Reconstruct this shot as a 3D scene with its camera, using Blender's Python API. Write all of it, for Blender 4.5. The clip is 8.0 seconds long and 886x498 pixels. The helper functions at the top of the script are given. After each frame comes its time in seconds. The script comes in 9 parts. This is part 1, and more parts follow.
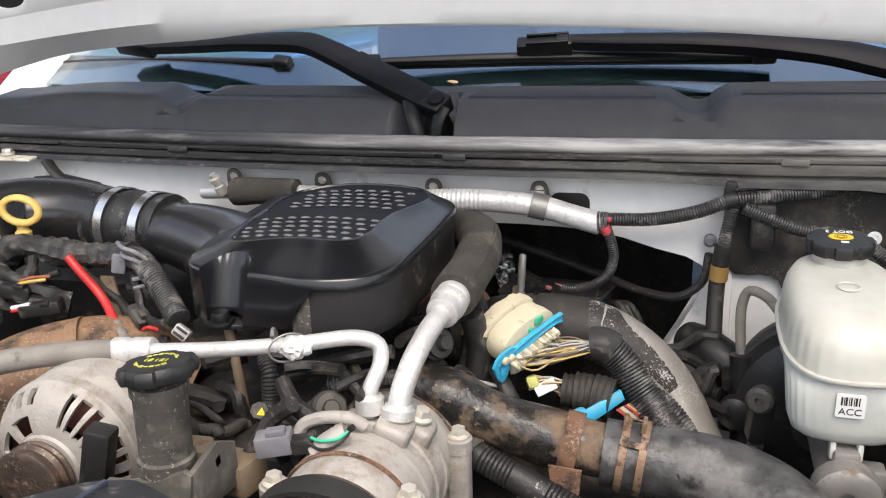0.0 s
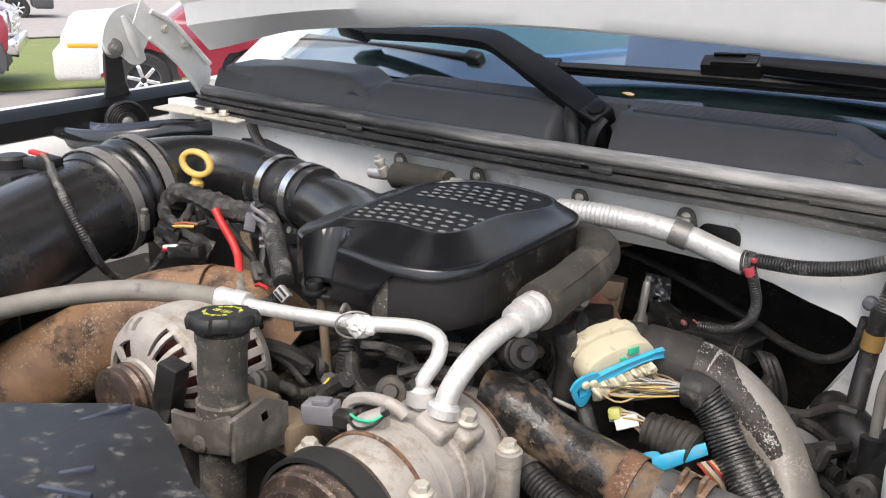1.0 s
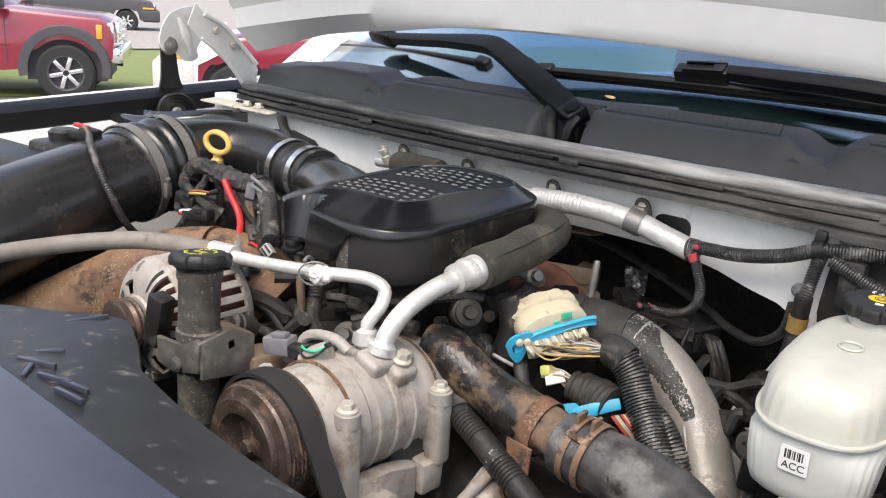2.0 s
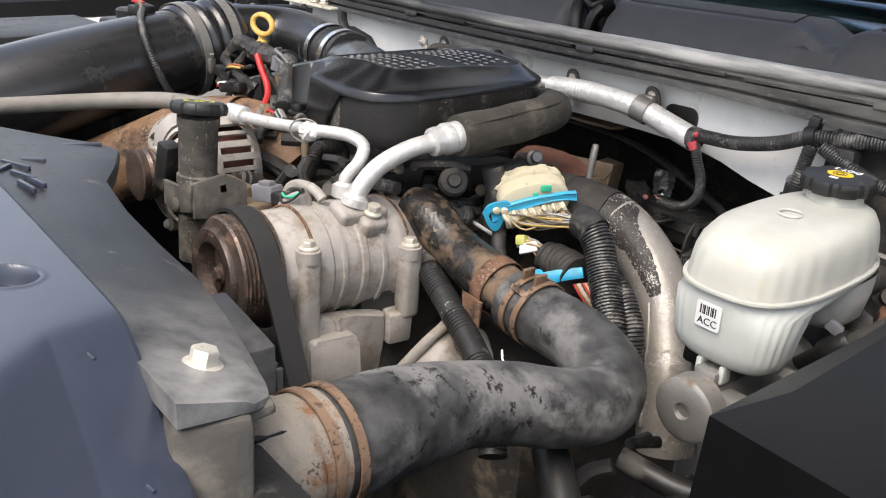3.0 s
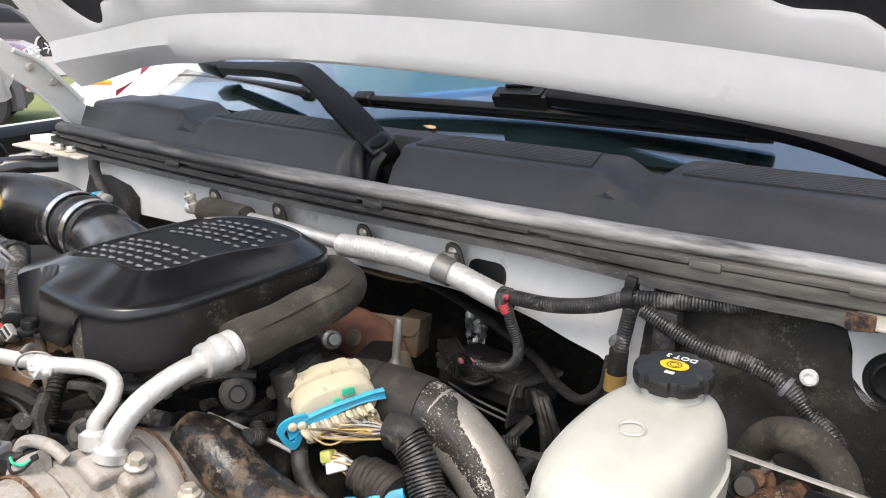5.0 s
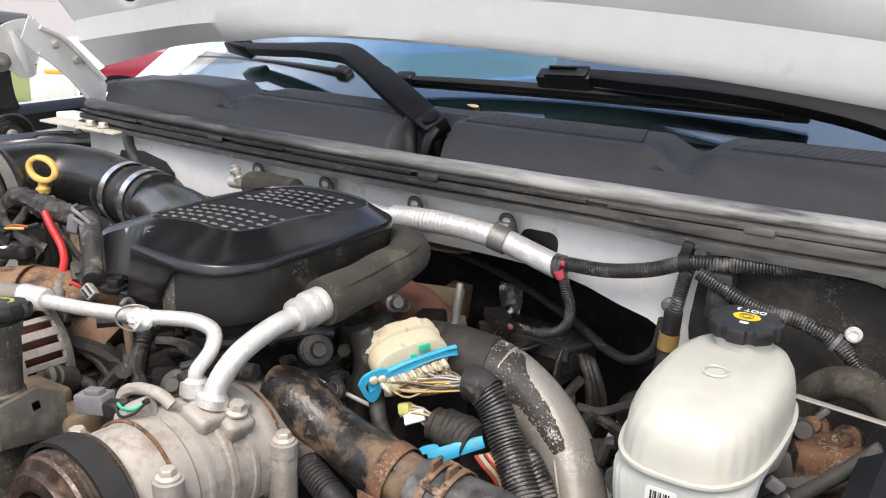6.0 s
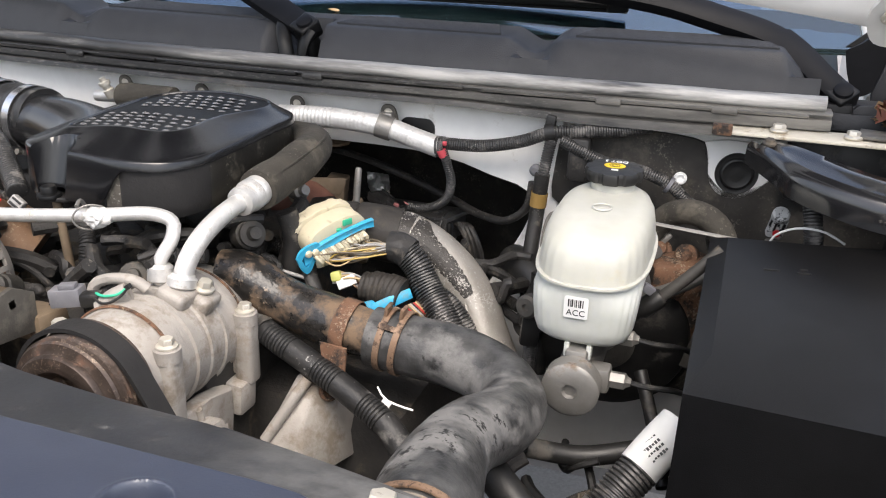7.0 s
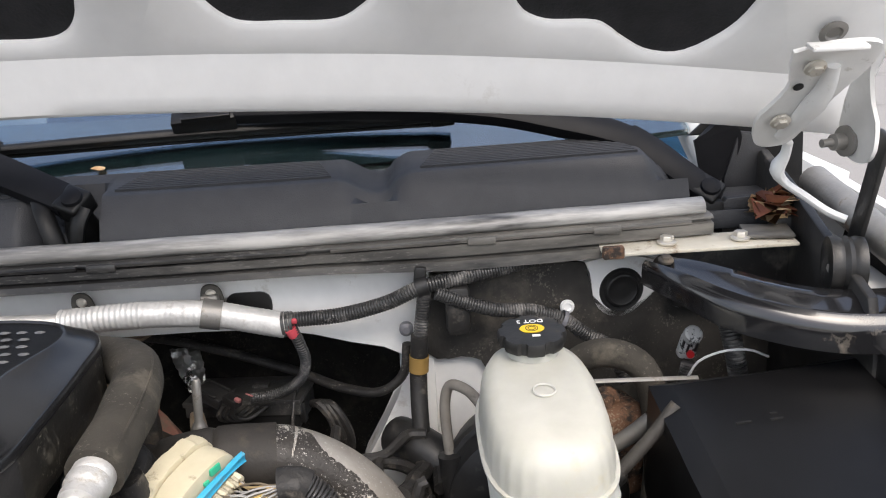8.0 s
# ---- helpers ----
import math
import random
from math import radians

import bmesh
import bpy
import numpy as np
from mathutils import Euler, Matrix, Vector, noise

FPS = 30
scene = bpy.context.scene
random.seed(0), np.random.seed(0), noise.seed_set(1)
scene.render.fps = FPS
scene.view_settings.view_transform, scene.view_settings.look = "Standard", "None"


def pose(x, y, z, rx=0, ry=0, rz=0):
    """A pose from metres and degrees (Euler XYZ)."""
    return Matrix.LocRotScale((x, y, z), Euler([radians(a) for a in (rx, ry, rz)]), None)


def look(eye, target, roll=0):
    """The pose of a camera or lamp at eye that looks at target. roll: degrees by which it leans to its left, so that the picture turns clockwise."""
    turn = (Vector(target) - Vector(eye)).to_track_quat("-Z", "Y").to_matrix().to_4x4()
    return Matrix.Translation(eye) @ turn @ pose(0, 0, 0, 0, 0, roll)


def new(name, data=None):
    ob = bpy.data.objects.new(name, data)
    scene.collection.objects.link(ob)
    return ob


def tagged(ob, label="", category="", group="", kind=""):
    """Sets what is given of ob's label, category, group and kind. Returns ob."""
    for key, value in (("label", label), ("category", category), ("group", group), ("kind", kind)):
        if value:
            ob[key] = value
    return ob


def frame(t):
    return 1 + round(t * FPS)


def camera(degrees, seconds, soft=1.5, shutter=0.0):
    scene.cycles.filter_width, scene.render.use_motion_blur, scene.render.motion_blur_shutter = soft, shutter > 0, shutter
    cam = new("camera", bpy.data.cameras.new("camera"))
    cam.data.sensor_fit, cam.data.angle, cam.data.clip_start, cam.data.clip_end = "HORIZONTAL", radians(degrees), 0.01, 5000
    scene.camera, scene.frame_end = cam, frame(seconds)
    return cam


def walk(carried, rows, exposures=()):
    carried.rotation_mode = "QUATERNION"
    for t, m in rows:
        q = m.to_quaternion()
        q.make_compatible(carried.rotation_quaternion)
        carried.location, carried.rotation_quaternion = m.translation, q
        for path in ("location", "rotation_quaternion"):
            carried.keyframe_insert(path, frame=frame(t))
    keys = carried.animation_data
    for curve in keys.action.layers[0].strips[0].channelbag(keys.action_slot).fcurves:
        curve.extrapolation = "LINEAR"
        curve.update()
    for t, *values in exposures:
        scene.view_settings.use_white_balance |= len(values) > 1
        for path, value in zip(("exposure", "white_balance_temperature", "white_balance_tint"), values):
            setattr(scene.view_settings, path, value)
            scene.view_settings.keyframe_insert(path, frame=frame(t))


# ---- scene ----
cam = camera(54.6, 8.0, soft=1.1)
ROWS = [
    (0, 0.0000, 0.0000, 1.5500, 72.00, 2.00, 16.00),
    (0.5, 0.0818, 0.0952, 1.5368, 71.77, -1.05, 29.59),
    (1, 0.1410, 0.0752, 1.5440, 72.36, -1.85, 35.67),
    (1.2, 0.1650, 0.0295, 1.5396, 72.60, -4.37, 36.38),
    (2.3, 0.3894, 0.0830, 1.5151, 73.39, -2.90, 45.93),
    (2.5, 0.4328, 0.1030, 1.4799, 71.96, -3.37, 49.50),
    (3, 0.4834, 0.1373, 1.4662, 69.52, -4.13, 51.68),
    (3.5, 0.4971, 0.2383, 1.4907, 69.68, -2.18, 43.80),
    (4, 0.4524, 0.3180, 1.5243, 70.53, -0.02, 36.06),
    (4.5, 0.4014, 0.3043, 1.5438, 72.04, 0.41, 35.96),
    (4.7, 0.3849, 0.2908, 1.5536, 73.13, 0.04, 36.65),
    (5.8, 0.3329, 0.1922, 1.5331, 75.79, -2.40, 38.81),
    (6, 0.3139, 0.1601, 1.5289, 74.37, -2.33, 35.10),
    (6.5, 0.2620, 0.0334, 1.5193, 71.06, -2.21, 25.04),
    (7, 0.2493, -0.0361, 1.5260, 69.31, -1.85, 18.96),
    (7.5, 0.2006, 0.0477, 1.5462, 70.44, -0.68, 8.36),
    (8, 0.0457, 0.1533, 1.6076, 71.67, 2.88, -2.59),
]
walk(cam, [(t, pose(*row)) for t, *row in ROWS], exposures=[(0.0, 0.97, 6450, 10), (0.5, 0.91, 6450, 10), (1.2, 0.95, 6450, 10), (2.5, 0.95, 6450, 10), (3.5, 1.13, 6450, 10), (4.0, 1.16, 6450, 10), (4.5, 1.09, 6450, 10), (6.0, 1.03, 6450, 10), (6.5, 0.92, 6450, 10), (7.0, 1.10, 6450, 10), (7.5, 1.33, 6450, 10), (8.0, 0.90, 6450, 10)])

# ---- light: thin high overcast, broad soft sun from ahead of the truck ----
world = bpy.data.worlds.new("world")
scene.world = world
world.use_nodes = True
wn = world.node_tree.nodes
sky = wn.new("ShaderNodeTexSky")
sky.sky_type = "NISHITA"
sky.sun_disc = False
sky.sun_elevation = radians(60)
sky.sun_rotation = radians(160)
sky.dust_density = 5.0
wn["Background"].inputs["Strength"].default_value = 0.15
# thin broken cloud over the blue
wl = world.node_tree.links
wtc = wn.new("ShaderNodeTexCoord")
cloud = wn.new("ShaderNodeTexNoise")
cloud.inputs["Scale"].default_value = 2.6
cloud.inputs["Detail"].default_value = 6
cloud.inputs["Roughness"].default_value = 0.6
wl.new(wtc.outputs["Generated"], cloud.inputs["Vector"])
cover = wn.new("ShaderNodeMapRange")
cover.inputs["From Min"].default_value, cover.inputs["From Max"].default_value = 0.40, 0.62
cover.inputs["To Max"].default_value = 0.8
wl.new(cloud.outputs["Fac"], cover.inputs["Value"])
height = wn.new("ShaderNodeSeparateXYZ")
wl.new(wtc.outputs["Generated"], height.inputs[0])
haze = wn.new("ShaderNodeMapRange")
haze.inputs["From Min"].default_value, haze.inputs["From Max"].default_value = 0.35, 0.92
haze.inputs["To Min"].default_value, haze.inputs["To Max"].default_value = 1.0, 0.08
wl.new(height.outputs["Z"], haze.inputs["Value"])
thin = wn.new("ShaderNodeMath")
thin.operation = "MULTIPLY"
wl.new(cover.outputs[0], thin.inputs[0])
wl.new(haze.outputs[0], thin.inputs[1])
veil = wn.new("ShaderNodeMix")
veil.data_type = "RGBA"
wl.new(thin.outputs[0], veil.inputs["Factor"])
wl.new(sky.outputs[0], veil.inputs["A"])
veil.inputs["B"].default_value = (7.0, 7.1, 7.3, 1)
wl.new(veil.outputs["Result"], wn["Background"].inputs["Color"])
sun = new("sun", bpy.data.lights.new("sun", "SUN"))
sun.data.energy = 1.3
sun.data.angle = radians(45)
sun.data.color = (1.0, 0.95, 0.88)
sun.matrix_world = look((2.0, -4.2, 8.0), (0, 0, 0))


# ---- materials ----
def mat(name, col, col2=None, rough=0.5, metal=0.0, scale=40.0, dirt=None, amount=0.0, dscale=9.0, bump=0.15, bscale=220.0,
        coat=0.0, spec=0.5, dirt_rough=0.9, stretch=None, sub=0.0, speck=None, spread=0.0, sscale=330.0, paling=None):
    """A surface with fine grain, a second tone and patches of dirt or rust, in metres."""
    m = bpy.data.materials.new(name)
    m.use_nodes = True
    nt = m.node_tree
    N, L = nt.nodes, nt.links
    p = N["Principled BSDF"]
    tc = N.new("ShaderNodeTexCoord")
    src = tc.outputs["Object"]
    if stretch:
        mp = N.new("ShaderNodeMapping")
        mp.inputs["Scale"].default_value = stretch
        L.new(src, mp.inputs["Vector"])
        src = mp.outputs[0]

    def noisy(s, detail, roughness=0.55):
        n = N.new("ShaderNodeTexNoise")
        n.inputs["Scale"].default_value = s
        n.inputs["Detail"].default_value = detail
        n.inputs["Roughness"].default_value = roughness
        L.new(src, n.inputs["Vector"])
        return n.outputs["Fac"]

    def ramp(fac, a, b):
        r = N.new("ShaderNodeMapRange")
        r.inputs["From Min"].default_value, r.inputs["From Max"].default_value = a, b
        r.clamp = True
        L.new(fac, r.inputs["Value"])
        return r.outputs[0]

    def mix(fac, a, b):
        x = N.new("ShaderNodeMix")
        x.data_type = "RGBA"
        L.new(fac, x.inputs["Factor"])
        for sock, v in ((x.inputs["A"], a), (x.inputs["B"], b)):
            if isinstance(v, tuple):
                sock.default_value = (*v, 1)
            else:
                L.new(v, sock)
        return x.outputs["Result"]

    col2 = col2 or tuple(min(1, c * 1.35 + 0.004) for c in col)
    fine = noisy(scale, 5)
    colour = mix(ramp(fine, 0.3, 0.7), tuple(col), tuple(col2))
    r_out = N.new("ShaderNodeMath")
    r_out.operation = "MULTIPLY_ADD"
    L.new(noisy(scale * 0.45, 4), r_out.inputs[0])
    r_out.inputs[1].default_value = 0.3 * rough
    r_out.inputs[2].default_value = 0.85 * rough
    rgh = r_out.outputs[0]
    if dirt:
        big = noisy(dscale, 8, 0.68)
        mask = ramp(big, 0.62 - amount * 0.3, 0.72 - amount * 0.25)
        colour = mix(mask, colour, tuple(dirt))
        rr = N.new("ShaderNodeMix")
        L.new(mask, rr.inputs["Factor"])
        L.new(rgh, rr.inputs["A"])
        rr.inputs["B"].default_value = dirt_rough
        rgh = rr.outputs["Result"]
        if metal:
            mm = N.new("ShaderNodeMix")
            L.new(mask, mm.inputs["Factor"])
            mm.inputs["A"].default_value, mm.inputs["B"].default_value = metal, 0.0
            L.new(mm.outputs["Result"], p.inputs["Metallic"])
    if speck:
        near = noisy(sscale, 3, 0.7)
        field = N.new("ShaderNodeMath")
        field.operation = "MULTIPLY_ADD"
        L.new(noisy(sscale * 0.09, 3), field.inputs[0])
        field.inputs[1].default_value = 0.55
        L.new(near, field.inputs[2])
        colour = mix(ramp(field.outputs[0], 0.90 - spread * 0.2, 0.98 - spread * 0.2), colour, tuple(speck))
    if paling:
        # pale film that thickens along the length, from x0 to x1
        tone, x0, x1 = paling
        sep = N.new("ShaderNodeSeparateXYZ")
        L.new(tc.outputs["Object"], sep.inputs[0])
        film = N.new("ShaderNodeMath")
        film.operation = "MULTIPLY"
        L.new(ramp(sep.outputs["X"], x0, x1), film.inputs[0])
        L.new(ramp(noisy(26, 5, 0.65), 0.30, 0.62), film.inputs[1])
        colour = mix(film.outputs[0], colour, tuple(tone))
    L.new(colour, p.inputs["Base Color"])
    L.new(rgh, p.inputs["Roughness"])
    if not (dirt and metal):
        p.inputs["Metallic"].default_value = metal
    p.inputs["Coat Weight"].default_value = coat
    p.inputs["Coat Roughness"].default_value = 0.08
    p.inputs["Specular IOR Level"].default_value = spec
    if sub:
        p.inputs["Subsurface Weight"].default_value = sub
        p.inputs["Subsurface Radius"].default_value = (0.02, 0.02, 0.015)
        p.inputs["Subsurface Scale"].default_value = 0.6
    if bump:
        b = N.new("ShaderNodeBump")
        b.inputs["Strength"].default_value = bump
        b.inputs["Distance"].default_value = 0.002
        L.new(noisy(bscale, 4), b.inputs["Height"])
        L.new(b.outputs[0], p.inputs["Normal"])
    return m


def glassy(name, tint=(0.8, 0.9, 0.88), rough=0.02, ior=1.45):
    m = bpy.data.materials.new(name)
    m.use_nodes = True
    p = m.node_tree.nodes["Principled BSDF"]
    p.inputs["Base Color"].default_value = (*tint, 1)
    p.inputs["Transmission Weight"].default_value = 1.0
    p.inputs["Roughness"].default_value = rough
    p.inputs["IOR"].default_value = ior
    return m


M_COVERTOP = mat("matt_black_tread_plastic", (0.0065, 0.0065, 0.0068), (0.010, 0.010, 0.0105), rough=0.5, spec=0.15, bump=0.25, bscale=700)
M_COVER = mat("satin_black_moulded_plastic", (0.0062, 0.0063, 0.0074), (0.0095, 0.0096, 0.0110), rough=0.22, spec=0.66, bump=0.03, bscale=600)
M_DUSTCOVER = mat("dusty_black_plastic", (0.014, 0.0132, 0.012), (0.026, 0.024, 0.021), rough=0.42, dirt=(0.12, 0.108, 0.085), amount=0.25, dscale=25, dirt_rough=0.85, speck=(0.16, 0.148, 0.12), spread=-0.15)
M_DUCT = mat("black_duct_plastic", (0.016, 0.016, 0.0168), (0.022, 0.022, 0.023), rough=0.24, spec=0.6, dirt=(0.07, 0.062, 0.052), amount=0.1, dscale=9, bump=0.06)
M_RUBBER = mat("dusty_black_rubber", (0.012, 0.012, 0.0125), (0.026, 0.025, 0.024), rough=0.5, dirt=(0.19, 0.182, 0.17), amount=0.2, dscale=24, bump=0.3, speck=(0.32, 0.31, 0.29), spread=-0.25, sscale=240)
M_RUBBER_RUST = mat("mud_stained_black_rubber", (0.009, 0.0085, 0.008), (0.026, 0.023, 0.0205), rough=0.28, dirt=(0.17, 0.115, 0.072), amount=0.40, dscale=24, bump=0.6, bscale=120, speck=(0.23, 0.18, 0.13), spread=-0.1, sscale=120)
M_HOSE = mat("dust_greyed_thick_rubber", (0.016, 0.016, 0.0165), (0.085, 0.084, 0.082), rough=0.40, dirt=(0.17, 0.166, 0.16), amount=0.48, dscale=15, bump=0.4, scale=45, bscale=150, speck=(0.014, 0.014, 0.014), spread=0.10, sscale=85)
# pale grey carries the shine of the bumps as well as their wear
M_BUMP = mat("worn_bumps_painted_shine", (0.12, 0.12, 0.123), rough=0.25, bump=0.0, spec=0.7)
M_COAT = mat("peeling_dark_brown_coating", (0.018, 0.0155, 0.0135), (0.034, 0.029, 0.024), rough=0.5, bump=0.4, bscale=260, speck=(0.50, 0.48, 0.44), spread=0.2, sscale=420)
M_CAKED = mat("dust_caked_black_plastic", (0.045, 0.041, 0.035), (0.10, 0.09, 0.075), rough=0.8, scale=55, dirt=(0.17, 0.155, 0.13), amount=0.4, dscale=34, bump=0.4, bscale=200, speck=(0.30, 0.285, 0.26), spread=0.0, sscale=260)
M_FOAM = mat("brown_black_foam_sleeve", (0.030, 0.027, 0.0215), (0.060, 0.053, 0.042), rough=0.9, bump=0.5, bscale=160, scale=22, speck=(0.12, 0.108, 0.088), spread=-0.1, dirt=(0.10, 0.088, 0.068), amount=0.3, dscale=20)
M_DUSTMETAL = mat("dusty_grey_bracket_steel", (0.075, 0.069, 0.06), (0.125, 0.115, 0.10), rough=0.7, metal=0.1, scale=30, bump=0.3, bscale=250, dirt=(0.17, 0.155, 0.13), amount=0.35, dscale=30)
M_CAST = mat("dusty_cast_aluminium", (0.325, 0.300, 0.272), (0.41, 0.382, 0.348), rough=0.6, metal=0.2, bump=0.35, bscale=350, dirt=(0.235, 0.20, 0.162), amount=0.38, dscale=24)
M_ALU = mat("bright_aluminium_tube", (0.58, 0.57, 0.55), (0.72, 0.71, 0.69), rough=0.48, metal=0.55, scale=70, bump=0.35, bscale=240, dirt=(0.42, 0.385, 0.33), amount=0.12, dscale=55)
M_ZINC = mat("zinc_plated_bolt", (0.62, 0.58, 0.50), (0.72, 0.68, 0.60), rough=0.42, metal=0.55, dirt=(0.3, 0.25, 0.18), amount=0.05, dscale=70)
M_STEEL = mat("dull_grey_steel", (0.24, 0.23, 0.215), (0.32, 0.31, 0.29), rough=0.5, metal=0.6, dirt=(0.15, 0.11, 0.08), amount=0.15, dscale=40)
M_DARKSTEEL = mat("grimy_dark_steel", (0.05, 0.046, 0.042), (0.085, 0.08, 0.072), rough=0.6, metal=0.3, dirt=(0.14, 0.115, 0.085), amount=0.25, dscale=24, bump=0.4)
M_RUST = mat("rusty_brown_steel", (0.12, 0.062, 0.036), (0.20, 0.105, 0.06), rough=0.85, dirt=(0.03, 0.024, 0.02), amount=0.45, dscale=60, bump=0.7, bscale=160, speck=(0.27, 0.2, 0.14), spread=0.2)
M_CLAMPRUST = mat("rust_filmed_clamp_steel", (0.19, 0.115, 0.07), (0.27, 0.18, 0.12), rough=0.55, metal=0.3, dirt=(0.05, 0.033, 0.024), amount=0.3, dscale=80, bump=0.4, speck=(0.06, 0.04, 0.03), spread=0.15)
M_AMBERTAPE = mat("amber_paper_tape", (0.24, 0.145, 0.035), (0.32, 0.20, 0.06), rough=0.7, dirt=(0.12, 0.08, 0.04), amount=0.2, dscale=60)
M_BAND = mat("polished_steel_band", (0.62, 0.62, 0.63), (0.7, 0.7, 0.71), rough=0.22, metal=0.9, bump=0.02)
M_RADNECK = mat("mud_stained_tan_plastic", (0.20, 0.175, 0.14), (0.31, 0.275, 0.225), rough=0.6, dirt=(0.20, 0.10, 0.05), amount=0.35, dscale=40, bump=0.4, speck=(0.08, 0.06, 0.045), spread=0.2)
M_PULLEY = mat("brown_worn_pulley_steel", (0.06, 0.045, 0.037), (0.13, 0.10, 0.085), rough=0.45, metal=0.6, dirt=(0.12, 0.068, 0.045), amount=0.3, dscale=60, bump=0.3, speck=(0.22, 0.17, 0.13), spread=0.2)
M_BELT = mat("black_ribbed_belt", (0.0120, 0.0114, 0.0114), (0.0192, 0.0180, 0.0180), rough=0.7, bump=0.3)
M_CHARGE = mat("dull_painted_charge_pipe", (0.34, 0.315, 0.28), (0.43, 0.405, 0.365), rough=0.42, metal=0.45, dirt=(0.20, 0.175, 0.145), amount=0.2, dscale=26, bump=0.25, speck=(0.55, 0.53, 0.5), spread=0.15)
# black plastic lightened with grey patches to carry the sheen on the box
M_LID = mat("sheen_greyed_black_plastic", (0.032, 0.031, 0.030), (0.060, 0.058, 0.055), rough=0.4, dirt=(0.15, 0.14, 0.125), amount=0.25, dscale=28, bump=0.2, speck=(0.2, 0.19, 0.17), spread=-0.1)
M_LOCK = mat("faded_pink_plastic", (0.30, 0.11, 0.11), (0.38, 0.17, 0.16), rough=0.55)
M_BOOT = mat("dull_black_rubber_coupler", (0.019, 0.0165, 0.0138), (0.032, 0.028, 0.0235), rough=0.65, dirt=(0.075, 0.064, 0.05), amount=0.2, dscale=26, bump=0.35, bscale=180)
M_CONDUIT = mat("black_split_conduit", (0.022, 0.0218, 0.022), (0.062, 0.0605, 0.059), rough=0.36, dirt=(0.20, 0.19, 0.178), amount=0.30, dscale=38, speck=(0.20, 0.19, 0.18), spread=-0.06, bump=0.1)
M_TAPE = mat("black_cloth_tape", (0.012, 0.0114, 0.0112), (0.032, 0.030, 0.028), rough=0.55, bump=0.6, bscale=110, dirt=(0.11, 0.097, 0.08), amount=0.22, dscale=42, speck=(0.18, 0.165, 0.14), spread=-0.2)
M_BLACK = mat("plain_black_plastic", (0.0105, 0.0103, 0.0103), (0.019, 0.0185, 0.018), rough=0.45, dirt=(0.085, 0.078, 0.068), amount=0.15, dscale=22)
# black plastic with the blue of the reflected sky put into its base colour
M_SHROUD = mat("grained_black_cover_sky_tint", (0.032, 0.039, 0.061), (0.039, 0.047, 0.072), rough=0.34, spec=0.9, bump=0.08, bscale=900)
M_SHROUD_DUST = mat("dust_smeared_black_plastic", (0.013, 0.0135, 0.0155), (0.022, 0.0225, 0.0255), rough=0.42, spec=0.6, dirt=(0.12, 0.118, 0.115), amount=0.14, dscale=42, scale=24, bump=0.1, paling=((0.34, 0.335, 0.32), -0.04, 0.26))
M_FUSE = mat("textured_black_box_plastic", (0.0042, 0.0042, 0.0046), (0.0065, 0.0065, 0.0071), rough=0.36, spec=0.26, bump=0.15, bscale=1100)
M_WHITE = mat("white_body_paint", (0.74, 0.74, 0.72), (0.79, 0.79, 0.775), rough=0.3, coat=0.4, bump=0.03, dirt=(0.45, 0.42, 0.36), amount=-0.08, dscale=8)
M_FIREWALL = mat("dusty_white_firewall_paint", (0.77, 0.765, 0.745), (0.84, 0.835, 0.815), rough=0.5, bump=0.05, dirt=(0.50, 0.46, 0.40), amount=0.04, dscale=13)
M_HOOD = mat("pale_silver_grey_hood_paint", (0.76, 0.755, 0.74), (0.80, 0.795, 0.78), rough=0.42, coat=0.25, bump=0.04, dirt=(0.6, 0.58, 0.54), amount=-0.1, dscale=7)
M_LINER = mat("black_fibre_hood_liner", (0.01, 0.01, 0.011), (0.018, 0.018, 0.02), rough=0.95, bump=0.6, bscale=300)
M_MAT = mat("dusty_black_insulation_mat", (0.022, 0.0203, 0.018), (0.041, 0.0375, 0.033), rough=0.8, bump=0.5, bscale=120, dirt=(0.09, 0.08, 0.066), amount=0.28, dscale=14, speck=(0.11, 0.10, 0.084), spread=0.02)
M_SEAL = mat("weathered_grey_rubber_seal", (0.024, 0.0235, 0.024), (0.060, 0.059, 0.058), rough=0.38, dirt=(0.21, 0.204, 0.193), amount=0.28, dscale=26, stretch=(0.2, 1, 1.8), bump=0.2, paling=((0.60, 0.58, 0.545), -0.60, 0.10))
M_SEALB = mat("black_rubber_seal_base", (0.014, 0.0137, 0.0137), (0.030, 0.029, 0.0285), rough=0.45, dirt=(0.095, 0.09, 0.082), amount=0.15, dscale=30, stretch=(0.3, 1, 1.6), speck=(0.12, 0.115, 0.107), spread=0.0, paling=((0.22, 0.207, 0.182), -0.3, 0.4))
M_COWL = mat("grained_charcoal_cowl_plastic", (0.0205, 0.0215, 0.0245), (0.028, 0.029, 0.0325), rough=0.50, spec=0.45, bump=0.3, bscale=700, dirt=(0.055, 0.054, 0.053), amount=-0.02, dscale=16)
M_WIPER = mat("satin_black_wiper_metal", (0.0045, 0.0047, 0.006), (0.007, 0.0073, 0.0092), rough=0.55, spec=0.16, bump=0.05)
M_WIPRUB = mat("black_wiper_rubber", (0.0035, 0.0035, 0.0038), (0.006, 0.006, 0.006), rough=0.45, spec=0.3)
# blue tint and raised IOR stand in for sky reflected by the glass
M_GLASS = glassy("sky_tinted_windshield_glass", (0.60, 0.80, 0.95), ior=2.1)
M_FRIT = mat("black_glass_border", (0.006, 0.01, 0.009), rough=0.1, bump=0.0, spec=0.6)
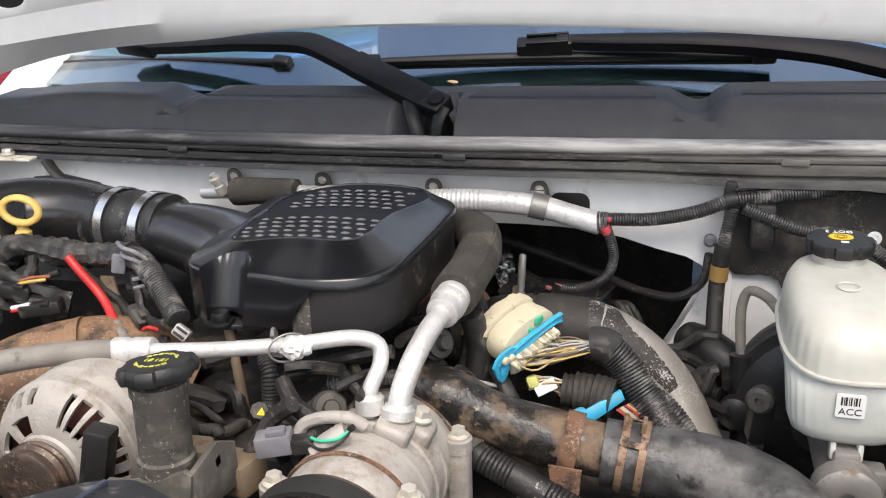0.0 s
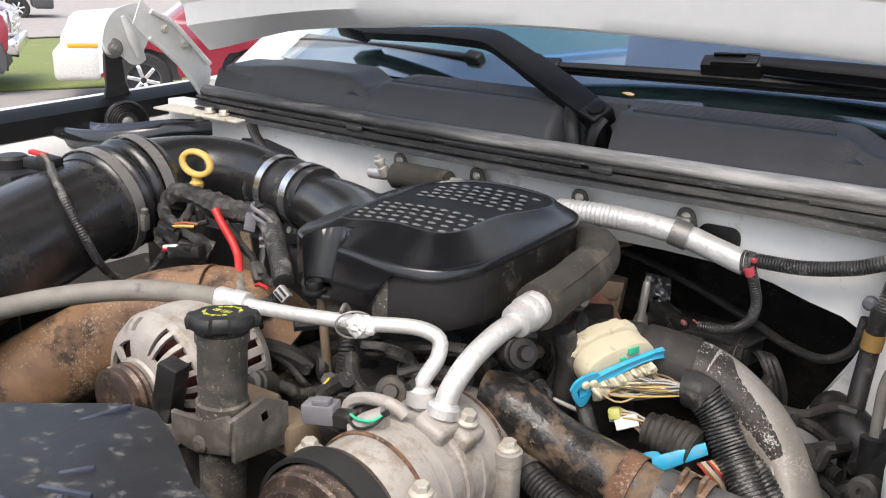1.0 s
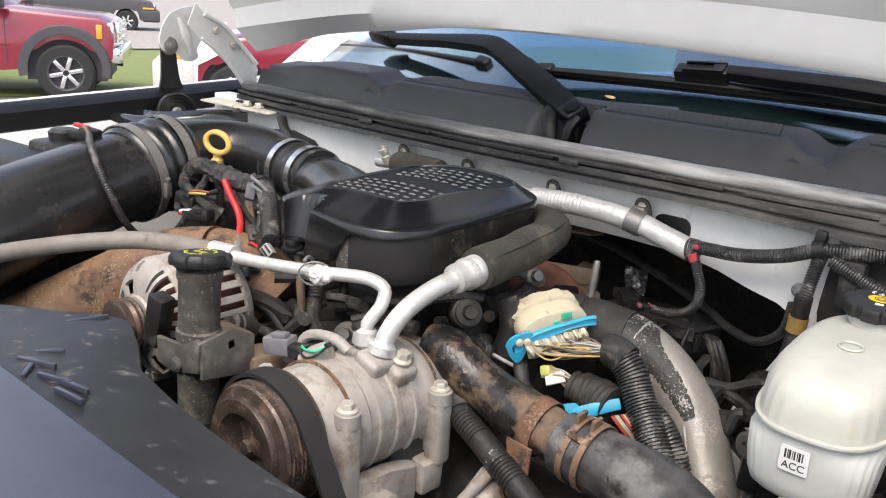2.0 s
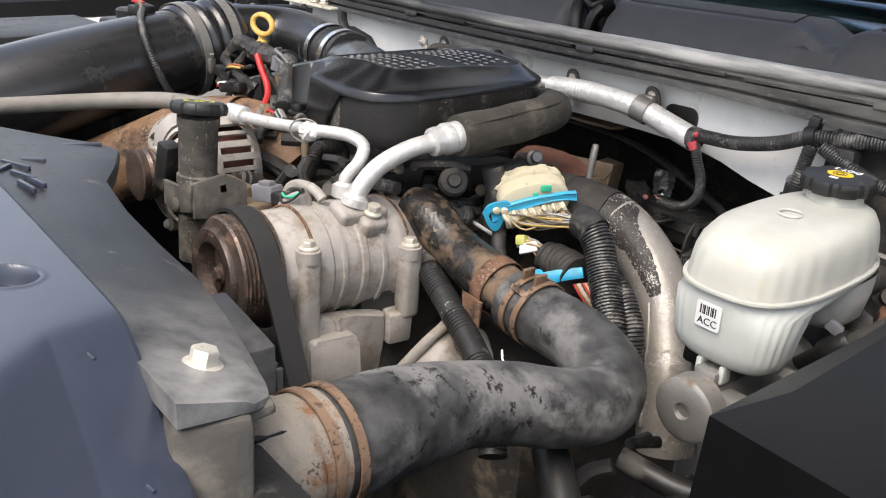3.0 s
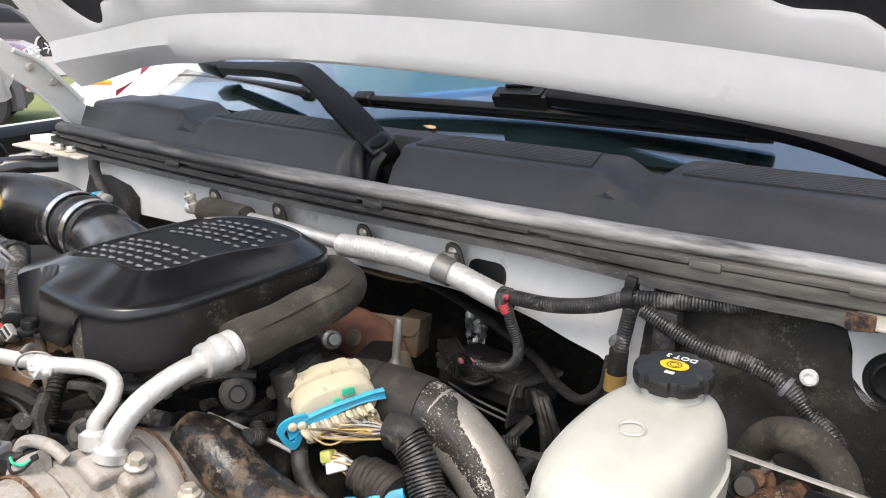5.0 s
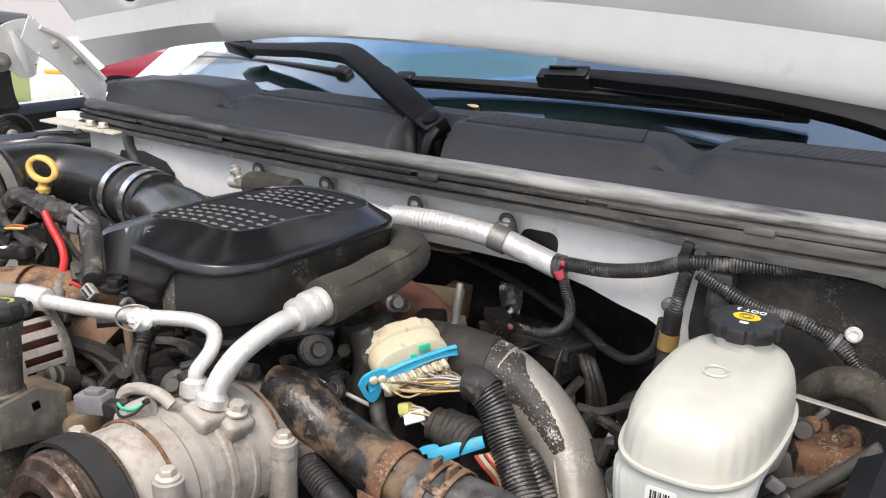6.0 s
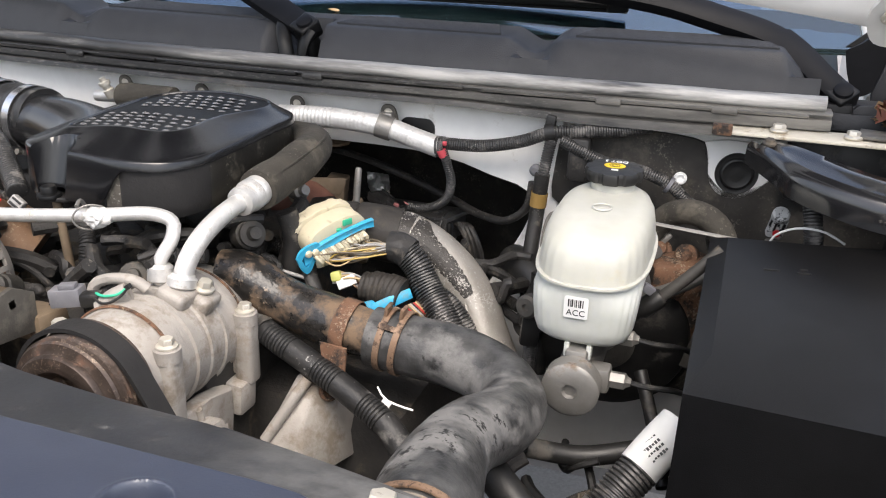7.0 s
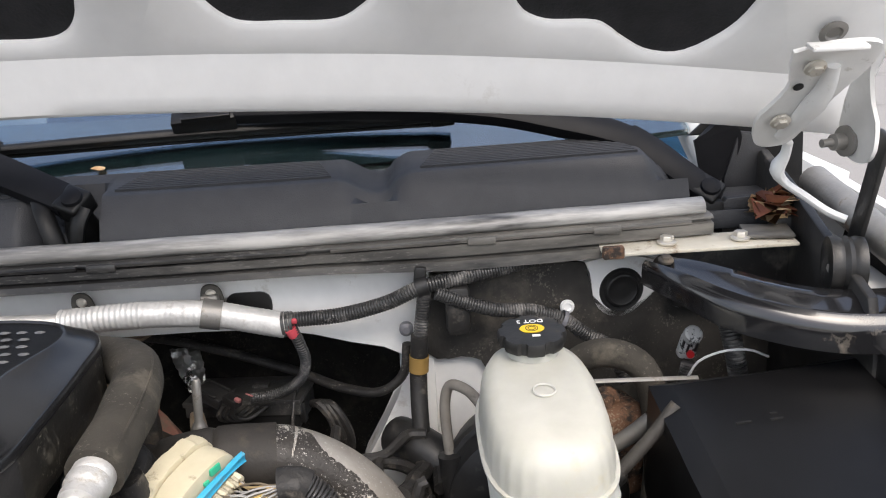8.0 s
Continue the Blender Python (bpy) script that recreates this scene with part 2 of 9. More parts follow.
M_TANK = mat("milky_reservoir_plastic", (0.465, 0.462, 0.41), (0.525, 0.52, 0.465), rough=0.42, sub=0.3, bump=0.06, bscale=120, dirt=(0.50, 0.47, 0.36), amount=0.0, dscale=12)
M_TANKLOW = mat("milky_lower_reservoir_plastic", (0.50, 0.515, 0.48), (0.57, 0.58, 0.54), rough=0.35, sub=0.3, bump=0.05, bscale=120)
M_YELLOW = mat("dusty_yellow_plastic", (0.58, 0.36, 0.075), (0.66, 0.44, 0.12), rough=0.45, dirt=(0.34, 0.25, 0.11), amount=0.12, dscale=60)
M_YPRINT = mat("yellow_print", (0.40, 0.39, 0.06), rough=0.6, bump=0.0)
M_ORANGEPRINT = mat("yellow_orange_print", (0.75, 0.50, 0.02), rough=0.5, bump=0.0)
M_WPRINT = mat("white_print", (0.75, 0.75, 0.73), rough=0.6, bump=0.0)
M_BPRINT = mat("black_print", (0.015, 0.015, 0.016), rough=0.6, bump=0.0)
M_PAPER = mat("white_paper_label", (0.78, 0.78, 0.76), (0.72, 0.72, 0.70), rough=0.6, bump=0.05)
M_RED = mat("red_wire_insulation", (0.46, 0.018, 0.022), (0.53, 0.04, 0.035), rough=0.4)
M_REDTAPE = mat("faded_red_tape", (0.50, 0.055, 0.075), (0.58, 0.09, 0.11), rough=0.5)
M_BLUE = mat("sky_blue_plastic", (0.035, 0.36, 0.60), (0.06, 0.44, 0.68), rough=0.4, dirt=(0.16, 0.30, 0.36), amount=0.15, dscale=50)
M_CREAM = mat("dusty_cream_plastic", (0.58, 0.52, 0.36), (0.66, 0.60, 0.44), rough=0.55, dirt=(0.34, 0.28, 0.18), amount=0.12, dscale=50)
M_CREAMDIRT = mat("grimy_cream_plastic", (0.36, 0.32, 0.23), (0.48, 0.43, 0.31), rough=0.6, dirt=(0.20, 0.165, 0.11), amount=0.3, dscale=70)
M_GREYPLUG = mat("grey_connector_plastic", (0.13, 0.13, 0.145), (0.20, 0.20, 0.215), rough=0.5, dirt=(0.3, 0.27, 0.22), amount=0.15, dscale=60)
M_GREENW = mat("green_wire", (0.04, 0.42, 0.24), rough=0.4)
M_DIRTW = mat("grimy_brown_wire", (0.11, 0.085, 0.055), (0.19, 0.155, 0.105), rough=0.6)
M_TANW = mat("tan_wire", (0.42, 0.30, 0.15), rough=0.45)
M_YELW = mat("yellow_wire", (0.42, 0.29, 0.07), rough=0.45)
M_GREYW = mat("grey_wire", (0.32, 0.31, 0.30), rough=0.45)
M_BROWNDUCT = mat("rust_brown_moulded_pipe", (0.15, 0.082, 0.045), (0.27, 0.16, 0.09), rough=0.6, scale=26, dirt=(0.05, 0.036, 0.026), amount=0.35, dscale=20, bump=0.4, bscale=120, speck=(0.33, 0.25, 0.17), spread=0.1)
M_GREYHOSE = mat("dust_grey_rubber_hose", (0.16, 0.145, 0.125), (0.23, 0.215, 0.19), rough=0.65, dirt=(0.09, 0.08, 0.07), amount=0.1, dscale=30)
M_COPPER = mat("red_copper_winding", (0.055, 0.02, 0.017), (0.10, 0.035, 0.028), rough=0.5, metal=0.3)
M_FOIL = mat("crinkled_silver_foil_wrap", (0.62, 0.61, 0.59), (0.74, 0.73, 0.71), rough=0.45, metal=0.3, bump=0.7, bscale=90, dirt=(0.40, 0.38, 0.35), amount=0.12, dscale=30)
M_SHIELD = mat("bright_crinkled_foil", (0.78, 0.77, 0.74), (0.86, 0.85, 0.82), rough=0.28, metal=0.9, bump=0.5, bscale=60, dirt=(0.45, 0.42, 0.36), amount=0.05, dscale=40)
M_BLOCK = mat("oily_dark_engine_casting", (0.0168, 0.0156, 0.0144), (0.0330, 0.0300, 0.0270), rough=0.65, dirt=(0.11, 0.09, 0.065), amount=0.25, dscale=17, bump=0.5)
M_PRIMER = mat("red_brown_turbo_casting", (0.20, 0.085, 0.06), (0.27, 0.13, 0.09), rough=0.8, dirt=(0.16, 0.12, 0.085), amount=0.25, dscale=30)
M_GOLDBRK = mat("dull_tan_steel_bracket", (0.20, 0.15, 0.10), (0.29, 0.22, 0.15), rough=0.6, metal=0.3, dirt=(0.11, 0.075, 0.05), amount=0.15, dscale=30)
M_GLOSSRAIL = mat("glossy_black_painted_rail", (0.008, 0.008, 0.009), rough=0.16, coat=0.7, bump=0.12, bscale=30, dirt=(0.20, 0.172, 0.14), amount=0.10, dscale=16)
M_LEAFRED = mat("dry_red_brown_leaf", (0.20, 0.055, 0.025), (0.32, 0.11, 0.05), rough=0.8)
M_LEAF = mat("dry_brown_leaf", (0.36, 0.20, 0.09), (0.55, 0.40, 0.24), rough=0.8)
M_HINGE = mat("white_painted_hinge_steel", (0.74, 0.735, 0.71), (0.82, 0.815, 0.79), rough=0.4, coat=0.2, dirt=(0.40, 0.37, 0.31), amount=0.03, dscale=30)
M_ASPHALT = mat("pale_worn_asphalt", (0.21, 0.20, 0.19), (0.27, 0.26, 0.25), rough=0.9, scale=90, dirt=(0.15, 0.145, 0.14), amount=0.2, dscale=0.6, bump=0.4, bscale=60)
M_GRASS = mat("mown_green_grass", (0.125, 0.16, 0.040), (0.19, 0.215, 0.075), rough=0.9, scale=25, dirt=(0.23, 0.21, 0.10), amount=0.2, dscale=1.5, bump=0.6, bscale=60)
M_REDPAINT = mat("crimson_car_paint", (0.20, 0.007, 0.021), (0.235, 0.009, 0.026), rough=0.25, coat=0.8, bump=0.0)
# white stands in for glare off the headlight and chrome of the red car
M_CARWHITE = mat("white_glare_on_nose", (0.78, 0.78, 0.77), rough=0.25, coat=0.6, bump=0.0)
M_BUMPER = mat("pale_grey_bumper", (0.50, 0.49, 0.46), rough=0.35, coat=0.3, bump=0.0)
M_CARGREY = mat("dark_grey_trim_plastic", (0.05, 0.05, 0.055), rough=0.6, bump=0.1)
M_CHROME = mat("chrome", (0.75, 0.75, 0.76), rough=0.12, metal=1.0, bump=0.0)
M_TYRE = mat("black_tyre_rubber", (0.018, 0.018, 0.018), rough=0.85, bump=0.2)
M_AMBER = mat("amber_lamp_lens", (0.85, 0.30, 0.02), rough=0.15, coat=0.6, bump=0.0)
M_LENS = mat("clear_lamp_lens", (0.7, 0.72, 0.74), rough=0.12, coat=0.8, bump=0.0)
M_CARGLASS = mat("dark_car_glass", (0.02, 0.025, 0.03), rough=0.05, spec=0.8, bump=0.0)
M_SEAT = mat("dark_blue_grey_seat_cloth", (0.045, 0.06, 0.09), (0.06, 0.08, 0.12), rough=0.9, bump=0.4)
# cab panes tinted so the windshield shows the blue of reflected sky
M_CABTINT = glassy("cab_glass_sky_blue_added", (0.20, 0.46, 0.74), ior=1.45)
M_DASH = mat("dark_dashboard_vinyl", (0.03, 0.032, 0.035), rough=0.6, bump=0.3, bscale=500)
M_CABIN = mat("pale_grey_cabin_trim", (0.30, 0.31, 0.33), rough=0.8)


# ---- shapes ----
V = Vector
CX = -0.34  # the truck's middle


def thing(name, label, category, at, group="", kind=""):
    ob = new(name)
    ob.location = at
    ob.empty_display_size = 0.02
    return tagged(ob, label, category, group, kind)


def part(name, bm, material, parent=None, label="", sharp=38):
    me = bpy.data.meshes.new(name)
    bmesh.ops.recalc_face_normals(bm, faces=bm.faces)
    bm.to_mesh(me)
    bm.free()
    me.shade_smooth()
    me.set_sharp_from_angle(angle=radians(sharp))
    for m in material if isinstance(material, (list, tuple)) else [material]:
        me.materials.append(m)
    ob = new(name, me)
    if parent:
        ob.parent = parent
        if parent.type == "EMPTY":
            ob.matrix_parent_inverse = Matrix.Translation(-parent.location)
    if label:
        ob["label"] = label
    return ob


def single(name, bm, material, label, category, group="", kind="", sharp=38):
    return tagged(part(name, bm, material, sharp=sharp), label, category, group, kind)


def BM():
    return bmesh.new()


def faces_between(bm, a, b, closed=True):
    n = len(a)
    for i in range(n if closed else n - 1):
        j = (i + 1) % n
        try:
            bm.faces.new((a[i], a[j], b[j], b[i]))
        except ValueError:
            pass


def box(bm, c, s, rot=(0, 0, 0), bevel=0.0, seg=2, m=None):
    mx = m if m is not None else pose(*c, *rot)
    got = bmesh.ops.create_cube(bm, size=1.0, matrix=mx @ Matrix.Diagonal((*s, 1)))
    if bevel:
        edges = list({e for v in got["verts"] for e in v.link_edges})
        bmesh.ops.bevel(bm, geom=edges, offset=bevel, segments=seg, affect="EDGES", profile=0.5)
    return bm


def spline(pts, step):
    """Even points along a smooth curve through pts."""
    p = [np.array(q, float) for q in pts]
    p = [2 * p[0] - p[1]] + p + [2 * p[-1] - p[-2]]
    out = []
    for i in range(1, len(p) - 2):
        a, b, c, d = p[i - 1:i + 3]
        n = max(4, int(np.linalg.norm(c - b) / 0.002))
        t0 = np.linalg.norm(b - a) ** 0.5 + 1e-9
        t1 = np.linalg.norm(c - b) ** 0.5 + 1e-9
        t2 = np.linalg.norm(d - c) ** 0.5 + 1e-9
        m1 = (c - b + t1 * ((b - a) / t0 - (c - a) / (t0 + t1)))
        m2 = (c - b + t1 * ((d - c) / t2 - (d - b) / (t1 + t2)))
        for k in range(n):
            t = k / n
            out.append((2 * t ** 3 - 3 * t * t + 1) * b + (t ** 3 - 2 * t * t + t) * m1 + (-2 * t ** 3 + 3 * t * t) * c + (t ** 3 - t * t) * m2)
    out.append(p[-2])
    out = np.array(out)
    s = np.concatenate([[0], np.cumsum(np.linalg.norm(np.diff(out, axis=0), axis=1))])
    n = max(2, int(s[-1] / step) + 1)
    u = np.linspace(0, s[-1], n)
    return np.stack([np.interp(u, s, out[:, k]) for k in range(3)], 1), u


def frames_along(q):
    t = np.gradient(q, axis=0)
    t /= np.linalg.norm(t, axis=1)[:, None]
    ref = np.array([0, 0, 1.0]) if abs(t[0][2]) < 0.9 else np.array([1.0, 0, 0])
    a = np.cross(t[0], ref)
    a /= np.linalg.norm(a)
    fr = []
    for k in range(len(q)):
        a = a - t[k] * np.dot(a, t[k])
        a /= np.linalg.norm(a)
        fr.append((a, np.cross(t[k], a), t[k]))
    return fr


def tube(bm, pts, r, n=16, step=0.008, caps=True, wall=0.0, lump=0.0, seed=0, flat=1.0):
    """A pipe through pts; r is a radius or a function of the way along (metres, whole length)."""
    q, u = spline(pts, step)
    fr = frames_along(q)
    rings = []
    for k in range(len(q)):
        rr = r(u[k], u[-1]) if callable(r) else r
        ring = []
        for i in range(n):
            w = 2 * math.pi * i / n
            f = 1.0
            if lump:
                f += lump * noise.noise(V((q[k][0] * 30 + seed, q[k][1] * 30 + i * 1.7, q[k][2] * 30)))
            ring.append(bm.verts.new(q[k] + rr * f * (math.cos(w) * fr[k][0] + flat * math.sin(w) * fr[k][1])))
        rings.append(ring)
    for a, b in zip(rings, rings[1:]):
        faces_between(bm, a, b)
    if caps:
        for k, ring in ((0, rings[0]), (-1, rings[-1])):
            if wall:
                inner = [bm.verts.new(V(q[k]) + (v.co - V(q[k])) * (1 - wall)) for v in ring]
                deep = [bm.verts.new(v.co + V(fr[k][2]) * (0.012 if k == 0 else -0.012)) for v in inner]
                faces_between(bm, ring, inner)
                faces_between(bm, inner, deep)
                bm.faces.new(deep)
            else:
                bm.faces.new(ring)
    return bm


def ribbed(r, pitch=0.0045, depth=0.13):
    def f(s, whole):
        x = (s / pitch) % 1.0
        return r * (1.0 if x < 0.55 else 1.0 - depth)
    return f


def conduit(bm, pts, r, pitch=0.0045, n=14, depth=0.14):
    pitch *= 0.78
    return tube(bm, pts, ribbed(r, pitch, depth), n=n, step=pitch / 4)


def lathe(bm, prof, at, axis=(0, 0, 1), n=32, wobble=None, caps=True):
    """Turns a profile of (radius, height) round axis; wobble(angle, h) scales the radius."""
    z = V(axis).normalized()
    x = z.orthogonal().normalized()
    y = z.cross(x)
    rings = []
    for r, h in prof:
        ring = []
        for i in range(n):
            w = 2 * math.pi * i / n
            k = wobble(w, h) if wobble else 1.0
            ring.append(bm.verts.new(V(at) + z * h + (x * math.cos(w) + y * math.sin(w)) * r * k))
        rings.append(ring)
    for a, b in zip(rings, rings[1:]):
        faces_between(bm, a, b)
    if caps:
        bm.faces.new(rings[0])
        bm.faces.new(rings[-1])
    return bm


def prism(bm, outline, m, h, bevel=0.0):
    """An outline in the plane of m, raised by h along m's z."""
    lo = [bm.verts.new(m @ V((x, y, 0))) for x, y in outline]
    hi = [bm.verts.new(m @ V((x, y, h))) for x, y in outline]
    faces_between(bm, lo, hi)
    f = [bm.faces.new(lo), bm.faces.new(hi)]
    if bevel:
        bmesh.ops.bevel(bm, geom=list(f[1].edges) + list(f[0].edges), offset=bevel, segments=2, affect="EDGES", profile=0.5)
    return bm


def rounded(x0, y0, x1, y1, r, k=5):
    out = []
    for cx, cy, a in ((x1 - r, y1 - r, 0), (x0 + r, y1 - r, 90), (x0 + r, y0 + r, 180), (x1 - r, y0 + r, 270)):
        out += [(cx + r * math.cos(radians(a + 90 * i / k)), cy + r * math.sin(radians(a + 90 * i / k))) for i in range(k + 1)]
    return out


def smooth_outline(pts, n=60):
    q, _ = spline([(*p, 0) for p in pts] + [(*pts[0], 0)], 0.001)
    idx = np.linspace(0, len(q) - 1, n, endpoint=False).astype(int)
    return [(q[i][0], q[i][1]) for i in idx]


def bolt(bm, at, axis=(0, 0, 1), af=0.013, h=0.009, flange=True):
    z = V(axis).normalized()
    if flange:
        lathe(bm, [(af * 0.72, -0.001), (af * 0.8, 0.0005), (af * 0.78, 0.002), (af * 0.55, 0.0035)], at, axis, n=20)
    lathe(bm, [(af * 0.56, 0.0), (af * 0.57, h * 0.85), (af * 0.5, h), (af * 0.22, h * 1.02)], at, axis, n=6)
    return bm


def band(bm, at, axis, r, width, thick=0.0012, n=40, flat=1.0):
    """A flat hose clamp band round axis."""
    return lathe(bm, [(r, -width / 2), (r + thick, -width / 2), (r + thick, width / 2), (r, width / 2), (r, -width / 2)], at, axis, n=n, caps=False)


def basis(at, z, x):
    z = V(z).normalized()
    x = (V(x) - z * z.dot(V(x))).normalized()
    y = z.cross(x)
    m = Matrix((x, y, z)).transposed().to_4x4()
    m.translation = V(at)
    return m


def lettering(name, body, size, m, material, parent, label="", depth=0.0002):
    cu = bpy.data.curves.new(name, "FONT")
    cu.body, cu.size, cu.align_x, cu.align_y, cu.extrude = body, size, "CENTER", "CENTER", depth
    tmp = bpy.data.objects.new(name + "_tmp", cu)
    me = bpy.data.meshes.new_from_object(tmp)
    bpy.data.objects.remove(tmp)
    me.transform(m)
    bm = BM()
    bm.from_mesh(me)
    return part(name, bm, material, parent, label)


# ---- ground and bay walls ----
bm = BM()
box(bm, (0, 60, -0.47), (400, 400, 0.5))
single("ground", bm, M_ASPHALT, "pale grey worn asphalt of a car park", "ground", kind="structure")
bm = BM()
prism(bm, [(-40, -30), (-14.6, -30), (-14.4, 3), (-12.3, 5.8), (-11.2, 8.5), (-10.4, 14), (-10, 60), (-40, 60)], pose(0, 0, -0.216), 0.03, 0.01)
single("lawn", bm, M_GRASS, "mown green grass strip beside the car park", "grass", kind="stuff")
bm = BM()
prism(bm, [(-150, -80), (-22.0, -80), (-19.9, 10), (-19.9, 110), (-150, 110)], pose(0, 0, -0.162), 0.02)
single("road", bm, mat("pale_concrete_road", (0.27, 0.245, 0.235), (0.33, 0.305, 0.29), rough=0.9, scale=6), "pale concrete road beyond the grass", "road", kind="structure")


def bow(x):
    """How far the cowl sweeps back towards the sides."""
    return 0.034 * ((x - CX) / 0.69) ** 2


def strip(bm, profile, xs, close=False, end=True):
    """Sweeps a (y, z) profile across x, following the bow of the cowl. profile may be a function of x."""
    rings = []
    for x in xs:
        pr = profile(x) if callable(profile) else profile
        rings.append([bm.verts.new((x, y + bow(x), z)) for y, z in pr])
    for a, b in zip(rings, rings[1:]):
        faces_between(bm, a, b, closed=close)
    if close and end:
        bm.faces.new(rings[0])
        bm.faces.new(rings[-1])
    return bm



# firewall: painted steel with a step and an oval plate opening
firewall = thing("firewall", "dusty white painted steel firewall of the engine bay", "firewall", (CX, 1.04, 0.9), kind="structure")
bm = BM()
fw_out = [(-1.12, 1.326)] + [(-1.12, 1.228), (-0.9, 1.232), (-0.6, 1.239)] + [(x, z) for x, z in [(-0.3, 1.243), (-0.2, 1.2435), (-0.15, 1.242), (-0.11, 1.239), (-0.075, 1.232), (-0.035, 1.220), (0.0, 1.212), (0.020, 1.206), (0.027, 1.198), (0.027, 1.18), (0.016, 1.15), (-0.008, 1.11), (-0.03, 1.07), (-0.05, 1.02), (-0.06, 0.8)]] + [(0.055, 0.8), (0.055, 1.326)]
prism(bm, fw_out, basis((0, 1.060, 0), (0, -1, 0), (1, 0, 0)), 0.04, 0.004)
part("wall", bm, M_FIREWALL, firewall)
# the driver side leans back towards the hinge post
BACK = basis((0.03, 1.022, 0), (0.115, -1, 0), (1, 0.115, 0))
bm = BM()
prism(bm, [(0.02, 0.8), (0.45, 0.8), (0.45, 1.300), (0.33, 1.312), (0.02, 1.312)], BACK @ pose(0, 0, -0.02), 0.02, 0.002)
part("wall", bm, M_FIREWALL, firewall)
bm = BM()
box(bm, (-0.55, 1.06, 1.30), (1.2, 0.012, 0.01), bevel=0.003)
part("stiffener", bm, M_FIREWALL, firewall)
bm = BM()
prism(bm, rounded(-0.165, 1.256, -0.116, 1.286, 0.012), basis((0, 1.021, 0), (0, -1, 0), (1, 0, 0)), 0.003)
part("opening_cover", bm, M_BLACK, firewall, "black oval plate")
bm = BM()
rows_ = [[bm.verts.new((-1.15 + 1.16 * i / 40, 1.205 + 0.02 * noise.noise(V((i * 0.35, k * 0.4, 2))), 0.72 + 0.62 * k / 16)) for i in range(41)] for k in range(17)]
for a, b in zip(rows_, rows_[1:]):
    faces_between(bm, a, b, closed=False)
bmesh.ops.solidify(bm, geom=bm.faces[:], thickness=-0.012)
single("insulation_mat", bm, M_MAT, "black padded heat insulation on the recessed firewall", "insulation")
bm = BM()
prism(bm, [(x - 0.03, z) for x, z in smooth_outline([(0.055, 1.295), (0.119, 1.298), (0.201, 1.294), (0.228, 1.288), (0.231, 1.262), (0.243, 1.236), (0.262, 1.226), (0.286, 1.232), (0.318, 1.262), (0.34, 1.29), (0.44, 1.29), (0.454, 1.13), (0.411, 0.975), (0.13, 0.973), (0.117, 1.166), (0.104, 1.193), (0.05, 1.197), (0.048, 1.249)], 110)], BACK @ pose(0, 0, 0.001), 0.009, 0.003)
single("insulation_mat", bm, M_MAT, "black insulation panel beside the brake booster", "insulation")
grom = thing("firewall_grommet", "round black rubber grommet in white firewall", "grommet", (0.268, 1.05, 1.255))
GR = BACK @ V((0.238, 1.254, 0.004))
bm = BM()
lathe(bm, [(0.0275, 0.0), (0.0275, 0.004), (0.025, 0.007), (0.0235, 0.0065), (0.0205, 0.0065), (0.0185, 0.0098), (0.0165, 0.0104), (0.0155, 0.0098), (0.007, 0.0098), (0.001, 0.0102)], GR, (0.115, -1, 0), n=40)
part("plug", bm, M_BLACK, grom)
bm = BM()
prism(bm, smooth_outline([(-0.042, 0.036), (-0.0365, 0.022), (-0.034, 0.002), (-0.029, -0.016), (-0.016, -0.0285), (0.0, -0.0315), (0.016, -0.026), (0.030, -0.014), (0.054, 0.008), (0.060, 0.018), (0.03, 0.034), (-0.01, 0.040)], 70), BACK @ pose(0.238, 1.254, 0.0035), 0.0065, 0.0015)
part("surround", bm, M_FIREWALL, grom)

# inner fenders and outer fender edges
for side, x, lab in ((-1, -1.10, "passenger"), (1, 0.44, "driver")):
    fd = thing("fender", "white painted steel front fender with black seal channel", "fender", (x, 0.4, 0.6), group="front fenders", kind="structure")
    bm = BM()
    rings = []
    for i in range(15):
        y = -0.12 + 1.42 * i / 14
        z = (1.315 if side > 0 else 1.306) + 0.05 * (y - 0.35)
        w = 0.03 * max(0, (0.3 - y)) if y < 0.3 else 0
        prof = [(0.02, 1.02), (0.02, z - 0.075), (0.035, z - 0.055), (0.07, z - 0.05), (0.075, z - 0.03), (0.095, z - 0.028), (0.10, z - 0.008), (0.108, z - 0.004), (0.118, z - 0.012), (0.15, z - 0.05), (0.185, z - 0.15), (0.19, 0.55), (0.17, 0.55)]
        rings.append([bm.verts.new((x + side * (a - w), y, b)) for a, b in prof])
    for a, b in zip(rings, rings[1:]):
        faces_between(bm, a, b, closed=False)
    part("panel", bm, M_WHITE, fd)
    bm = BM()
    rings = []
    for i in range(15):
        y = -0.10 + (1.12 if side > 0 else 1.25) * i / 14
        z = (1.315 if side > 0 else 1.306) + 0.05 * (y - 0.35)
        w = 0.03 * max(0, (0.3 - y)) if y < 0.3 else 0
        e_ = 0.009 if side < 0 else 0.0
        prof = [(0.062, z - 0.049), (0.068, z - 0.02), (0.085, z - 0.010), (0.094 + e_, z - 0.012 + 0.6 * e_), (0.096 + e_, z - 0.022 + e_), (0.08, z - 0.047)]
        rings.append([bm.verts.new((x + side * (a - w), y, b)) for a, b in prof])
    for a, b in zip(rings, rings[1:]):
        faces_between(bm, a, b)
    bm.faces.new(rings[0]), bm.faces.new(rings[-1])
    part("edge_seal", bm, M_WIPRUB, fd, "black rubber edge strip")

